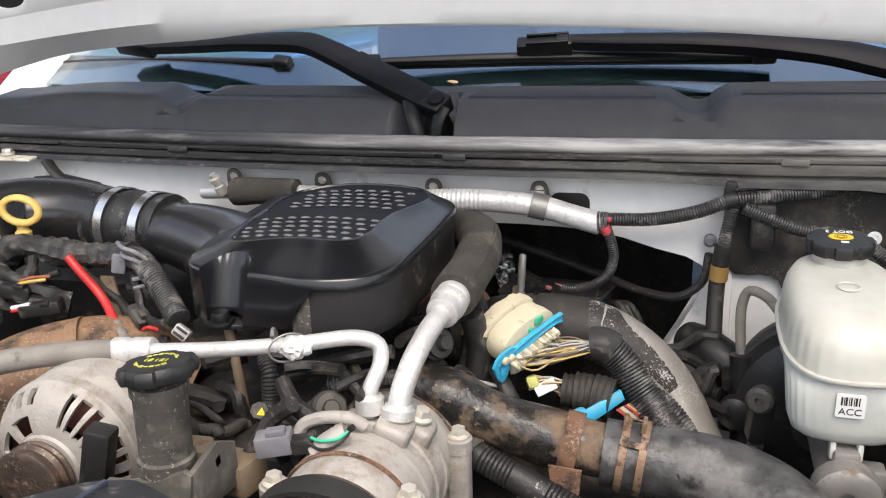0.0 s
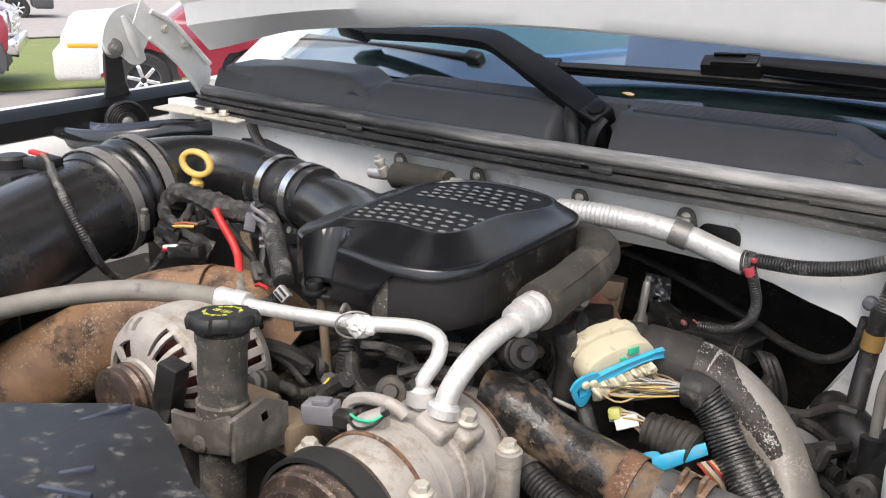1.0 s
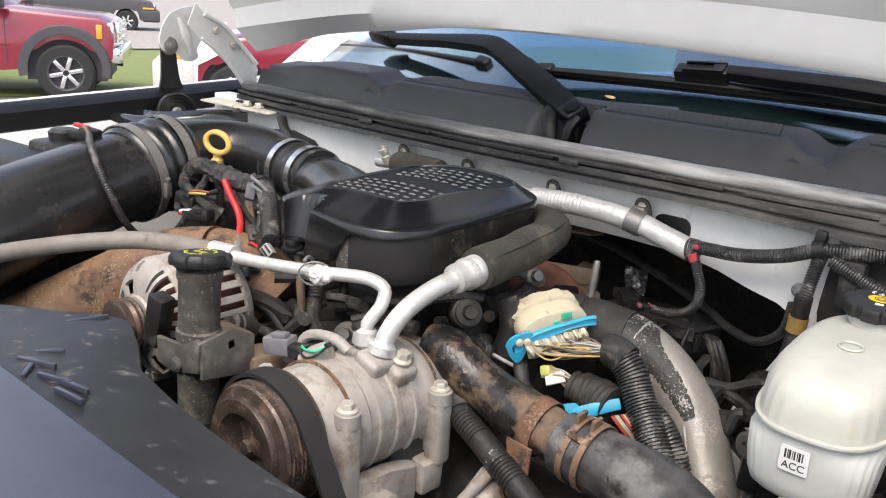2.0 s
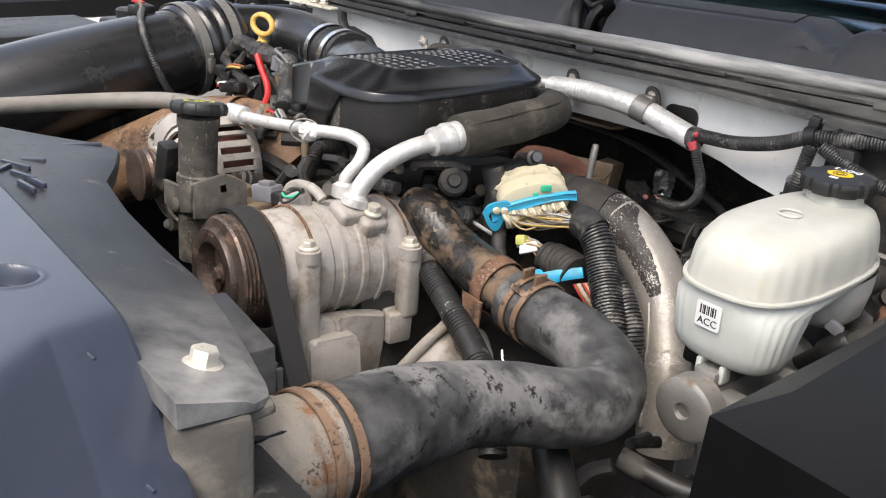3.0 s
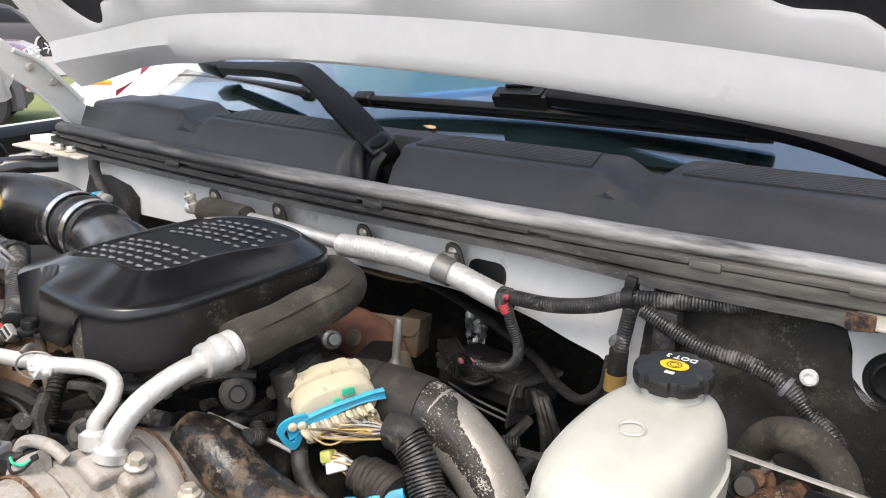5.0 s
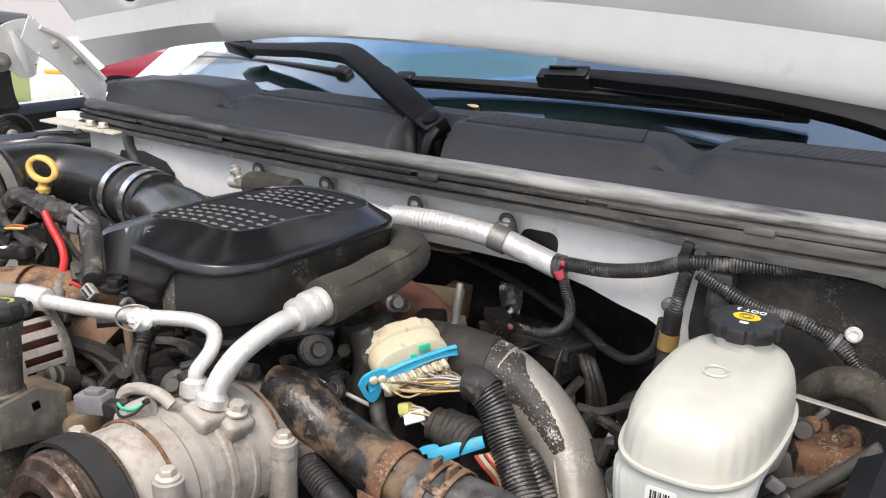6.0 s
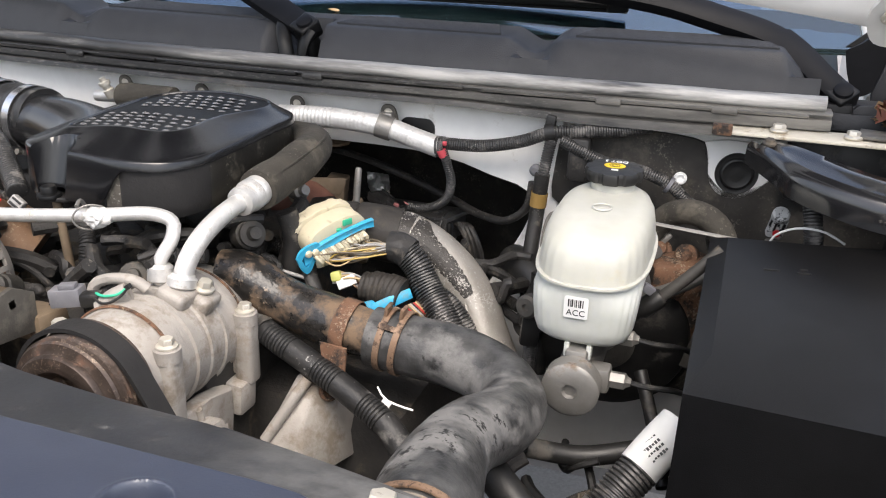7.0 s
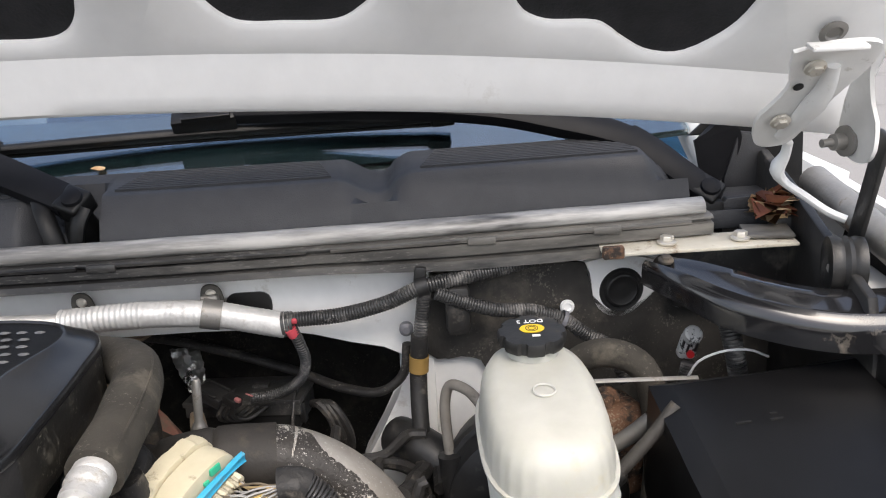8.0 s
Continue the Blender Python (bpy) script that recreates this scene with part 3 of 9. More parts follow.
# added black sheet, stands in for the dark clutter behind the brace
bm = BM()
prism(bm, [(-0.10, 0.95), (1.0, 0.95), (1.0, 1.262), (0.80, 1.258), (0.77, 1.298), (0.6, 1.296), (0.2, 1.275), (-0.10, 1.255)], basis((0.452, 0, 0), (1, 0, 0), (0, 1, 0)), 0.004)
single("fender_darkening_panel", bm, M_BLACK, "black panel added to darken the white inner fender", "fender liner", kind="structure")
bm = BM()
box(bm, (0.40, 1.075, 1.27), (0.16, 0.10, 0.08), bevel=0.01)
single("cowl_corner_box", bm, M_BLACK, "black cowl corner drain housing", "cowl housing", kind="structure")
bm = BM()
tube(bm, [(0.505, 1.10, 1.350), (0.505, 1.0, 1.336), (0.508, 0.90, 1.320), (0.51, 0.78, 1.304)], 0.018, n=18)
single("fender_tube", bm, M_STEEL, "grey padded tube along the fender edge", "tube")

# engine mass and underside, out of sight below the parts on top
eng = thing("engine_block", "grimy dark engine block below the pipework", "engine", (-0.36, 0.75, 0.7))
bm = BM()
box(bm, (-0.40, 0.80, 0.93), (0.40, 0.40, 0.42), bevel=0.03)
part("upper_casting", bm, M_BLOCK, eng)
bm = BM()
box(bm, (-0.14, 0.83, 0.84), (0.24, 0.30, 0.42), bevel=0.03)
part("head_casting", bm, M_BLOCK, eng)
bm = BM()
box(bm, (-0.36, 0.58, 0.84), (0.36, 0.16, 0.34), bevel=0.03)
part("front_casting", bm, M_BLOCK, eng)
for i in range(46):
    random.seed(i)
    x, y = random.uniform(-0.56, -0.23), random.uniform(0.64, 0.98)
    bm = BM()
    box(bm, (x, y, 1.14 + random.uniform(-0.02, 0.012)), (random.uniform(0.03, 0.09), random.uniform(0.03, 0.09), random.uniform(0.02, 0.07)), (random.uniform(-8, 8), random.uniform(-8, 8), random.uniform(0, 90)), bevel=0.005)
    part("casting_boss", bm, M_BLOCK, eng)
bm = BM()
box(bm, (CX, 0.45, 0.70), (1.5, 1.1, 0.05), bevel=0.01)
single("undertray", bm, M_LINER, "dark splash tray under the engine bay", "undertray", kind="structure")
bm = BM()
prism(bm, smooth_outline([(-1.12, 0.22), (-0.95, 0.30), (-0.90, 0.55), (-0.88, 0.85), (-0.95, 1.0), (-1.12, 1.0)], 40), pose(0, 0, 0.78), 0.28, 0.03)
single("wheel_arch", bm, M_BLACK, "black inner wheel arch liner", "wheel arch", kind="structure")
bm = BM()
prism(bm, smooth_outline([(0.46, 0.22), (0.36, 0.30), (0.30, 0.55), (0.30, 0.85), (0.34, 1.0), (0.46, 1.0)], 40), pose(0, 0, 0.78), 0.28, 0.03)
single("wheel_arch", bm, M_BLACK, "black inner wheel arch liner", "wheel arch", kind="structure")

# ---- cowl, seal, windshield, wipers ----
seal = thing("hood_seal", "weathered grey rubber bulb seal along the cowl lip", "seal", (CX, 1.0, 1.30))
SX = [CX + (i / 80 - 0.5) * 1.385 for i in range(81)]
wave = lambda x, s: 0.0012 * noise.noise(V((x * 9, s, 0))) + 0.0007 * noise.noise(V((x * 31, s, 4)))
bm = BM()
strip(bm, lambda x: [(1.000 + wave(x, 1) + 0.0135 * math.cos(a), 1.3470 + wave(x, 2) + (0.0100 if math.sin(a) > 0 else 0.0085) * math.sin(a)) for a in [radians(d) for d in range(0, 360, 24)]], SX, close=True)
part("bulb", bm, M_SEAL, seal)
drop = lambda x: 0.0075 * min(1, max(0, (x + 0.06) / 0.14))
bm = BM()
strip(bm, lambda x: [(0.986, 1.3405), (0.9835, 1.3395), (0.983, 1.3375), (0.990, 1.3365), (0.990, 1.3335), (0.9815, 1.3325), (0.981, 1.3245 - drop(x) * 0.5), (0.988, 1.3235 - drop(x) * 0.5), (0.988, 1.3215 - drop(x) * 0.5), (0.979, 1.3205 - drop(x) * 0.6), (0.977 + wave(x, 5), 1.3135 - drop(x)), (0.988, 1.312 - drop(x)), (1.018, 1.312 - drop(x)), (1.018, 1.3405)], [CX + (i / 80 - 0.5) * 1.40 for i in range(81)], close=True)
part("base_strip", bm, M_SEALB, seal)
# overlapping lips that have come loose here and there
for x0, x1, z in ((-1.00, -0.86, 1.3385), (-0.84, -0.66, 1.3375), (-0.62, -0.52, 1.3385), (-0.50, -0.30, 1.3372), (-0.26, -0.07, 1.3385), (-0.045, 0.095, 1.3375), (0.125, 0.235, 1.3370), (0.255, 0.335, 1.3365)):
    bm = BM()
    strip(bm, lambda x: [(0.9815, z + 0.0010), (0.9795, z), (0.9800, z - 0.0028), (0.9850, z - 0.0034), (0.9860, z + 0.0006)], [x0 + (x1 - x0) * i / 12 for i in range(13)], close=True)
    part("lip", bm, M_SEALB, seal)
for x in (-0.66, -0.275, 0.110, 0.243):
    bm = BM()
    box(bm, (x, 0.9805 + bow(x), 1.3352), (0.030, 0.005, 0.0085), (-6, 0, 0), bevel=0.002)
    part("joint_pad", bm, M_SEALB, seal)

cowl = thing("cowl", "charcoal grained plastic cowl cover below the windshield", "cowl panel", (CX, 1.06, 1.30))


def ease(t):
    c = min(1.0, max(0.0, t))
    return c * c * (3 - 2 * c)


def hump(d, w):
    t = max(0.0, 1 - abs(d) / w)
    return t * t * (3 - 2 * t)


def cowl_profile(x):
    dip = 0.0165 * max(hump(x - 0.003, 0.042), hump(x + 0.700, 0.045))
    sweep = ease((-0.84 - x) / 0.27)
    z = 1.395 - dip + (0.004 if abs(x - CX) >= 0.36 else 0.0) - 0.9 * max(0.0, x - 0.300) - 0.020 * sweep
    # open slot for the wiper pivot, its passenger side edge rounded over
    slot = min(1.0, max(0.0, (x + 0.372) / 0.036)) if x < -0.32 else min(1.0, max(0.0, (-0.288 - x) / 0.006))
    back, sink = 0.034 * slot, 0.030 * slot * slot
    prof = [(1.012 + back, 1.325), (1.016 + back, 1.345), (1.028 + back, 1.372 - sink * 0.5), (1.0405 + back * 0.8, z - 0.012 - sink), (1.0455 + back * 0.7, z - 0.003 - sink), (1.051 + back * 0.6, z - 0.0003 - sink), (1.066 + back * 0.4, z + 0.0008 - sink * 0.8), (1.090, z + 0.003), (1.122, z + 0.006), (1.155, z - 0.02), (1.155, 1.31), (1.05, 1.31)]
    return [(y + 0.052 * sweep, zz) for y, zz in prof]


CXS = [-1.100 + 1.445 * i / 300 for i in range(301)]
bm = BM()
strip(bm, cowl_profile, CXS, close=True)
part("panel", bm, M_COWL, cowl)
# fine louvre ribs on the top face
for x0, x1 in ((-0.655, -0.385), (-0.275, -0.045), (0.052, 0.295)):
    for k in range(10):
        y = 1.057 + 0.0064 * k
        bm = BM()
        sur = lambda x, yy=y: (lambda zz: [(yy, zz - 0.004), (yy, zz + 0.0016), (yy + 0.0008, zz + 0.0022), (yy + 0.0026, zz + 0.0022), (yy + 0.0034, zz + 0.0016), (yy + 0.0034, zz - 0.004)])(cowl_profile(x)[5][1] + 0.0012 + 0.075 * (yy - 1.057))
        strip(bm, sur, [x0 + 0.002 * k + (x1 - x0 - 0.004 * k) * i / 16 for i in range(17)], close=True)
        part("louvre", bm, M_COWL, cowl)
# raised line along the face and the recess round the wiper post
bm = BM()
strip(bm, [(1.0265, 1.361), (1.0265, 1.3645), (1.032, 1.3655), (1.032, 1.361)], [-0.18 + 0.24 * i / 12 for i in range(13)], close=True)
part("step_line", bm, M_COWL, cowl)

cow_end = thing("cowl_end_cap", "grey plastic cowl corner filler beside hood hinge", "cowl cap", (0.40, 1.1, 1.33))
facing = lambda y: basis((0, y, 0), (0, -1, 0), (1, 0, 0))
bm = BM()
prism(bm, [(0.424, 1.407), (0.456, 1.402), (0.460, 1.330), (0.412, 1.327), (0.409, 1.351)], facing(1.135), 0.010, 0.002)
part("upright", bm, M_COWL, cow_end)
bm = BM()
prism(bm, [(0.359, 1.313), (0.391, 1.345), (0.433, 1.347), (0.439, 1.314), (0.394, 1.307)], facing(1.075), 0.012, 0.002)
box(bm, (0.405, 1.095, 1.340), (0.085, 0.050, 0.006), (0, 0, 0), bevel=0.002)
part("ledge", bm, M_COWL, cow_end)
bm = BM()
rings = [[bm.verts.new((x, 1.118 + 0.018 * (1 - ((x - 0.398) / 0.026) ** 2) * k - 0.004 * k + 0.010, z)) for x, z in smooth_outline([(0.371, 1.399), (0.388, 1.408), (0.406, 1.422), (0.424, 1.410), (0.422, 1.374), (0.410, 1.352), (0.393, 1.345), (0.380, 1.367)], 36)] for k in (0, 1)]
faces_between(bm, *rings)
bm.faces.new(rings[0]), bm.faces.new(rings[1])
part("corner_fin", bm, M_WIPER, cow_end, "smooth dark corner fin")
bm = BM()
prism(bm, [(0.372, 1.400), (0.40, 1.425), (0.45, 1.440), (0.51, 1.430), (0.515, 1.333), (0.486, 1.298), (0.445, 1.306), (0.445, 1.40)], facing(1.155), 0.006, 0.002)
part("pillar_trim", bm, M_WIPRUB, cow_end, "black trim at the foot of the pillar")
bm = BM()
box(bm, (0.362, 1.070, 1.322), (0.045, 0.04, 0.05), (0, 0, 0), bevel=0.006)
part("pivot_recess", bm, M_WIPRUB, cow_end, "dark wiper pivot recess")
bm = BM()
box(bm, (0.395, 1.046, 1.3265), (0.10, 0.004, 0.020), (-8, 0, -3), bevel=0.001)
part("lip", bm, M_COWL, cow_end)
bm = BM()
prism(bm, [(0.98, 1.00), (1.16, 1.00), (1.16, 1.36), (1.12, 1.385), (1.04, 1.362), (0.86, 1.302), (0.84, 1.25), (0.84, 1.00)], basis((0.448, 0, 0), (1, 0, 0), (0, 1, 0)), 0.010, 0.002)
box(bm, (0.455, 1.075, 1.318), (0.05, 0.10, 0.03), (0, -10, 0), bevel=0.004)
single("fender_splash_panel", bm, M_BLACK, "black plastic splash panel inside the fender corner", "splash panel")

# corner plates with bolts, where cowl meets fender
for x0, x1, lab in ((0.235, 0.44, "cream white painted steel corner plate with rusty edge"), (-1.11, -0.90, "cream white painted steel corner plate with bolts")):
    pl = thing("corner_plate", lab, "bracket", ((x0 + x1) / 2, 1.0, 1.31), group="cowl corner plates")
    bm = BM()
    box(bm, ((x0 + x1) / 2, 1.004, 1.3155), (x1 - x0, 0.042, 0.004), (4, 0, 0), bevel=0.0015)
    part("plate", bm, mat("cream_painted_plate", (0.60, 0.55, 0.44), (0.70, 0.66, 0.56), rough=0.55, dirt=(0.3, 0.22, 0.14), amount=0.1, dscale=30), pl)
    for bx in ((0.305, 0.383) if x0 > 0 else (-0.985, -0.95)):
        bm = BM()
        bolt(bm, (bx, 1.0, 1.319), af=0.013, h=0.008)
        part("bolt", bm, M_ZINC, pl)
bm = BM()
box(bm, (0.244, 0.981, 1.3185), (0.022, 0.01, 0.013), bevel=0.002)
single("rust_clip", bm, M_RUST, "rusty orange clip at the end of the seal", "clip")
plate2 = BM()
box(plate2, (0.415, 1.01, 1.322), (0.05, 0.035, 0.004), (3, 0, -8), bevel=0.001)
single("bump_pad", plate2, M_SEALB, "dark flat rubber pad on the corner plate", "pad")


def glass_y(x, s):
    """The windshield: s metres up the glass from its lower edge."""
    c = ((x - CX) / 0.78) ** 2
    return 1.124 + 0.15 * c + s * 0.83, 1.390 - 0.004 * c + s * 0.55


GX = [CX + (i / 36 - 0.5) * 1.64 for i in range(37)]
shield = thing("windshield", "raked windshield glass with black printed border", "windshield", (CX, 1.3, 1.39), kind="structure")
bm = BM()
rows_ = []
for s in [k * 0.08 for k in range(12)]:
    rows_.append([bm.verts.new((CX + (x - CX) * (1 - 0.16 * s), *glass_y(x, s))) for x in GX])
for a, b in zip(rows_, rows_[1:]):
    faces_between(bm, a, b, closed=False)
back = bmesh.ops.extrude_face_region(bm, geom=bm.faces[:])
bmesh.ops.translate(bm, verts=[v for v in back["geom"] if isinstance(v, bmesh.types.BMVert)], vec=(0, 0.003, -0.005))
pane = part("pane", bm, M_GLASS, shield)
pane.visible_shadow = False
bm = BM()
ra = [bm.verts.new((x, glass_y(x, 0.0)[0], glass_y(x, 0.0)[1] - 0.008)) for x in GX]
rb = [bm.verts.new((x, glass_y(x, 0.085)[0], glass_y(x, 0.085)[1] - 0.008)) for x in GX]
rc = [bm.verts.new((x, glass_y(x, 0.085)[0], glass_y(x, 0.085)[1] - 0.012)) for x in GX]
faces_between(bm, ra, rb, closed=False)
faces_between(bm, rb, rc, closed=False)
part("border", bm, M_FRIT, shield, "black border print")

# cabin behind the glass
cab = thing("cab", "white truck cab with pillars, roof and rear window", "cab", (CX, 2.3, 0.7), kind="structure")
for sx in (-1, 1):
    bm = BM()
    tube(bm, [(CX + sx * 0.80, 1.22, 1.33), (CX + sx * 0.765, 1.45, 1.50), (CX + sx * 0.70, 1.95, 1.84), (CX + sx * 0.66, 2.2, 1.90)], 0.045, n=12, step=0.06)
    part("pillar", bm, M_WHITE, cab)
    bm = BM()
    prism(bm, [(1.25, 0.6), (3.2, 0.6), (3.2, 1.30), (1.25, 1.32)], basis((CX + sx * 0.92, 0, 0), (1, 0, 0), (0, 1, 0)), 0.05, 0.01)
    part("door", bm, M_WHITE, cab)
bm = BM()
box(bm, (CX, 2.75, 1.925), (1.40, 1.30, 0.05), bevel=0.02)
part("roof", bm, M_WHITE, cab)
bm = BM()
box(bm, (CX, 3.28, 0.98), (1.6, 0.05, 0.72), bevel=0.01)
part("rear_wall", bm, M_CABIN, cab)
bm = BM()
box(bm, (CX, 3.28, 1.62), (1.42, 0.006, 0.56), (0, 0, 0))
rear = part("rear_window", bm, M_CABTINT, cab, "rear window, tinted to add sky blue behind the windshield")
rear.visible_shadow = False
for sx in (-1, 1):
    bm = BM()
    prism(bm, [(1.32, 1.31), (3.25, 1.29), (3.25, 1.90), (2.25, 1.90), (1.95, 1.80)], basis((CX + sx * 0.80, 0, 0), (1, 0, 0), (0, 1, 0)), 0.005)
    side_glass = part("side_window", bm, M_CABTINT, cab, "side window, tinted to add sky blue behind the windshield")
    side_glass.visible_shadow = False
bm = BM()
box(bm, (CX, 2.3, 0.62), (1.7, 2.0, 0.05))
part("cab_floor", bm, M_CABIN, cab)
bm = BM()
rows_ = []
for y, z in ((1.16, 1.33), (1.30, 1.372), (1.50, 1.385), (1.72, 1.37), (1.80, 1.32), (1.80, 1.0)):
    rows_.append([bm.verts.new((CX + (i / 10 - 0.5) * 1.46, y + 0.14 * abs(i / 5 - 1) ** 2 * (y < 1.4), z)) for i in range(11)])
for a, b in zip(rows_, rows_[1:]):
    faces_between(bm, a, b, closed=False)
single("dashboard", bm, M_DASH, "dark vinyl dashboard behind the windshield", "dashboard")
for sx in (-0.38, 0.38):
    st = thing("seat", "blue-grey cloth truck seat with headrest", "seat", (CX + sx, 2.45, 0.7), group="front seats")
    bm = BM()
    box(bm, (CX + sx, 2.62, 1.25), (0.50, 0.14, 0.62), (-12, 0, 0), bevel=0.05, seg=4)
    part("backrest", bm, M_SEAT, st)
    bm = BM()
    box(bm, (CX + sx, 2.70, 1.66), (0.27, 0.10, 0.20), (-10, 0, 0), bevel=0.045, seg=4)
    part("headrest", bm, M_SEAT, st)
    bm = BM()
    box(bm, (CX + sx, 2.35, 0.92), (0.50, 0.50, 0.14), bevel=0.05, seg=3)
    part("seat_cushion", bm, M_SEAT, st)


def wiper(path, half, joint, blade_a, blade_b, clip, label):
    """A wiper: path runs from the pivot head to the blade clip, half gives its half widths on the way."""
    w = thing("wiper", label, "wiper", path[0], group="windshield wipers")
    up0 = V((0, -0.62, 0.78))

    def ribbon(pts, lo, hi, lift, halves):
        q, u = spline(pts, 0.005)
        fr = frames_along(q)
        bm = BM()
        rings = []
        for k in range(len(q)):
            f = u[k] / u[-1]
            if not lo <= f <= hi:
                continue
            wd = float(np.interp(f, [i / (len(halves) - 1) for i in range(len(halves))], halves)) + lift
            tt = V(fr[k][2])
            sd = tt.cross(up0).normalized()
            up = sd.cross(tt).normalized()
            rings.append([bm.verts.new(V(q[k]) + sd * a * wd + up * (b + lift)) for a, b in ((-1, -0.011), (-1.02, -0.002), (-0.94, 0.003), (-0.6, 0.0052), (0, 0.0062), (0.6, 0.0052), (0.94, 0.003), (1.02, -0.002), (1, -0.011))])
        for a, b in zip(rings, rings[1:]):
            faces_between(bm, a, b)
        bm.faces.new(rings[0]), bm.faces.new(rings[-1])
        return bm

    arm = part("arm", ribbon(path, 0.0, 1.0, 0.0, half), M_WIPER, w, sharp=30)
    part("arm_sleeve", ribbon(path, 0.015, joint, 0.0016, half), M_WIPER, arm, sharp=30)
    p, t = V(path[0]), (V(path[1]) - V(path[0])).normalized()
    bm = BM()
    m = basis(p + t * 0.004, up0, t)
    box(bm, None, (0.030, 2.15 * half[0], 0.027), bevel=0.004, seg=3, m=m @ pose(0, 0, -0.005))
    part("pivot_head", bm, M_WIPRUB, w)
    bm = BM()
    lathe(bm, [(0.0105, -0.002), (0.0115, 0.0), (0.0105, 0.0035), (0.006, 0.005), (0.001, 0.005)], m @ V((-0.002, 0, 0.0085)), up0, n=20)
    part("pivot_cap", bm, M_WIPER, w)
    ax = (V(blade_b) - V(blade_a)).normalized()
    up = V((0, -0.55, 0.83))
    m = basis(clip, up, ax)
    bm = BM()
    box(bm, None, (0.074, 0.022, 0.021), bevel=0.003, m=m)
    for s in (-1, 1):
        box(bm, None, (0.056, 0.0035, 0.006), bevel=0.001, m=m @ pose(0.004, s * 0.0085, 0.0115))
    box(bm, None, (0.016, 0.012, 0.005), bevel=0.001, m=m @ pose(0.024, 0, 0.0115))
    part("blade_clip", bm, M_WIPRUB, w)
    a, b = V(blade_a), V(blade_b)
    bl = BM()
    tube(bl, [a, (a + b) / 2 + up * 0.004, b], lambda s, whole: 0.0086 - 0.0025 * abs(2 * s / whole - 1) ** 3, n=10, step=0.02, flat=0.85)
    blade = part("blade", bl, M_WIPRUB, w)
    bl = BM()
    tube(bl, [a - up * 0.010, (a + b) / 2 - up * 0.007, b - up * 0.010], 0.0036, n=6, step=0.03)
    part("wiper_rubber", bl, M_WIPRUB, blade)
    for e, s in ((a, 1), (b, -1)):
        bl = BM()
        box(bl, None, (0.030, 0.019, 0.017), bevel=0.004, seg=3, m=basis(e + ax * 0.012 * s, up, ax))
        part("end_cap", bl, M_WIPRUB, blade)
    return w


wiper([(-0.309, 1.036, 1.390), (-0.345, 1.049, 1.404), (-0.42, 1.077, 1.432), (-0.482, 1.101, 1.454), (-0.508, 1.112, 1.4615), (-0.530, 1.120, 1.4645), (-0.62, 1.150, 1.463), (-0.75, 1.194, 1.456), (-0.872, 1.234, 1.450)],
      [0.0150, 0.0165, 0.0165, 0.0150, 0.0135, 0.0105, 0.0100, 0.0095, 0.0085], 0.24, (-1.141, 1.33, 1.412), (-0.586, 1.19, 1.427), (-0.876, 1.236, 1.4475), "black metal wiper arm folded low over passenger side glass")
wiper([(0.372, 1.066, 1.352), (0.345, 1.082, 1.372), (0.312, 1.113, 1.397), (0.285, 1.133, 1.411), (0.22, 1.151, 1.428), (0.155, 1.157, 1.4425), (0.10, 1.159, 1.449), (0.0, 1.160, 1.4545), (-0.16, 1.164, 1.4565)],
      [0.0150, 0.0160, 0.0175, 0.0180, 0.0165, 0.0130, 0.0110, 0.0105, 0.0085], 0.20, (-0.451, 1.145, 1.431), (0.095, 1.198, 1.431), (-0.196, 1.165, 1.4485), "black metal wiper arm across the driver side glass")
# dark post under the middle wiper pivot
bm = BM()
lathe(bm, [(0.020, -0.075), (0.018, -0.03), (0.013, -0.012)], (-0.314, 1.042, 1.390), (0, -0.35, 1), n=20)
tube(bm, [(-0.352, 1.052, 1.398), (-0.343, 1.032, 1.386), (-0.333, 1.018, 1.364), (-0.326, 1.014, 1.338)], 0.010, n=12, step=0.006, flat=0.5)
tube(bm, [(-0.300, 1.030, 1.386), (-0.306, 1.022, 1.372), (-0.312, 1.020, 1.345)], 0.011, n=12, step=0.006, flat=0.6)
single("wiper_post", bm, M_WIPRUB, "black wiper pivot post in the cowl recess", "wiper post")
bm = BM()
lathe(bm, [(0.020, -0.06), (0.018, -0.02), (0.012, -0.004)], (0.366, 1.088, 1.346), (0, -0.3, 1), n=20)
single("wiper_post", bm, M_WIPRUB, "black wiper pivot post beside the cowl corner", "wiper post")
bm = BM()
prism(bm, smooth_outline([(0, 0), (0.009, 0.007), (0.017, 0.002), (0.01, -0.006)], 10), pose(-0.325, 1.133, 1.406, 12, 8, 30), 0.0008)
single("fallen_leaf", bm, M_LEAF, "small dry tan leaf lying on the cowl", "leaf")

# ---- hood, raised, with hinges ----
hood = thing("hood", "raised white truck hood, pale inner panel with black liner", "hood", (CX, 0.97, 1.48))
UP = V((0, -math.cos(radians(52)), math.sin(radians(52))))
HX0, HX1 = CX - 0.812, CX + 0.83


def hood_edge(x):
    c = ((x - CX) / 0.78) ** 2
    # the far corner sweeps back beside the windshield
    return V((x, 0.973 + 0.02 * c + 0.150 * ease((-0.45 - x) / 0.55), 1.490 - 0.060 * c - 0.008 * ease((-0.45 - x) / 0.2) - 0.017 * ease((-0.9 - x) / 0.25)))


def inner(x, v):
    """A point of the inner panel, v metres forward of the turned lip."""
    c = ((x - CX) / 0.78) ** 2
    p = V((x, 0.957 + 0.012 * c + 0.118 * ease((-0.48 - x) / 0.55), 1.548 - 0.058 * c))
    return p + UP * v


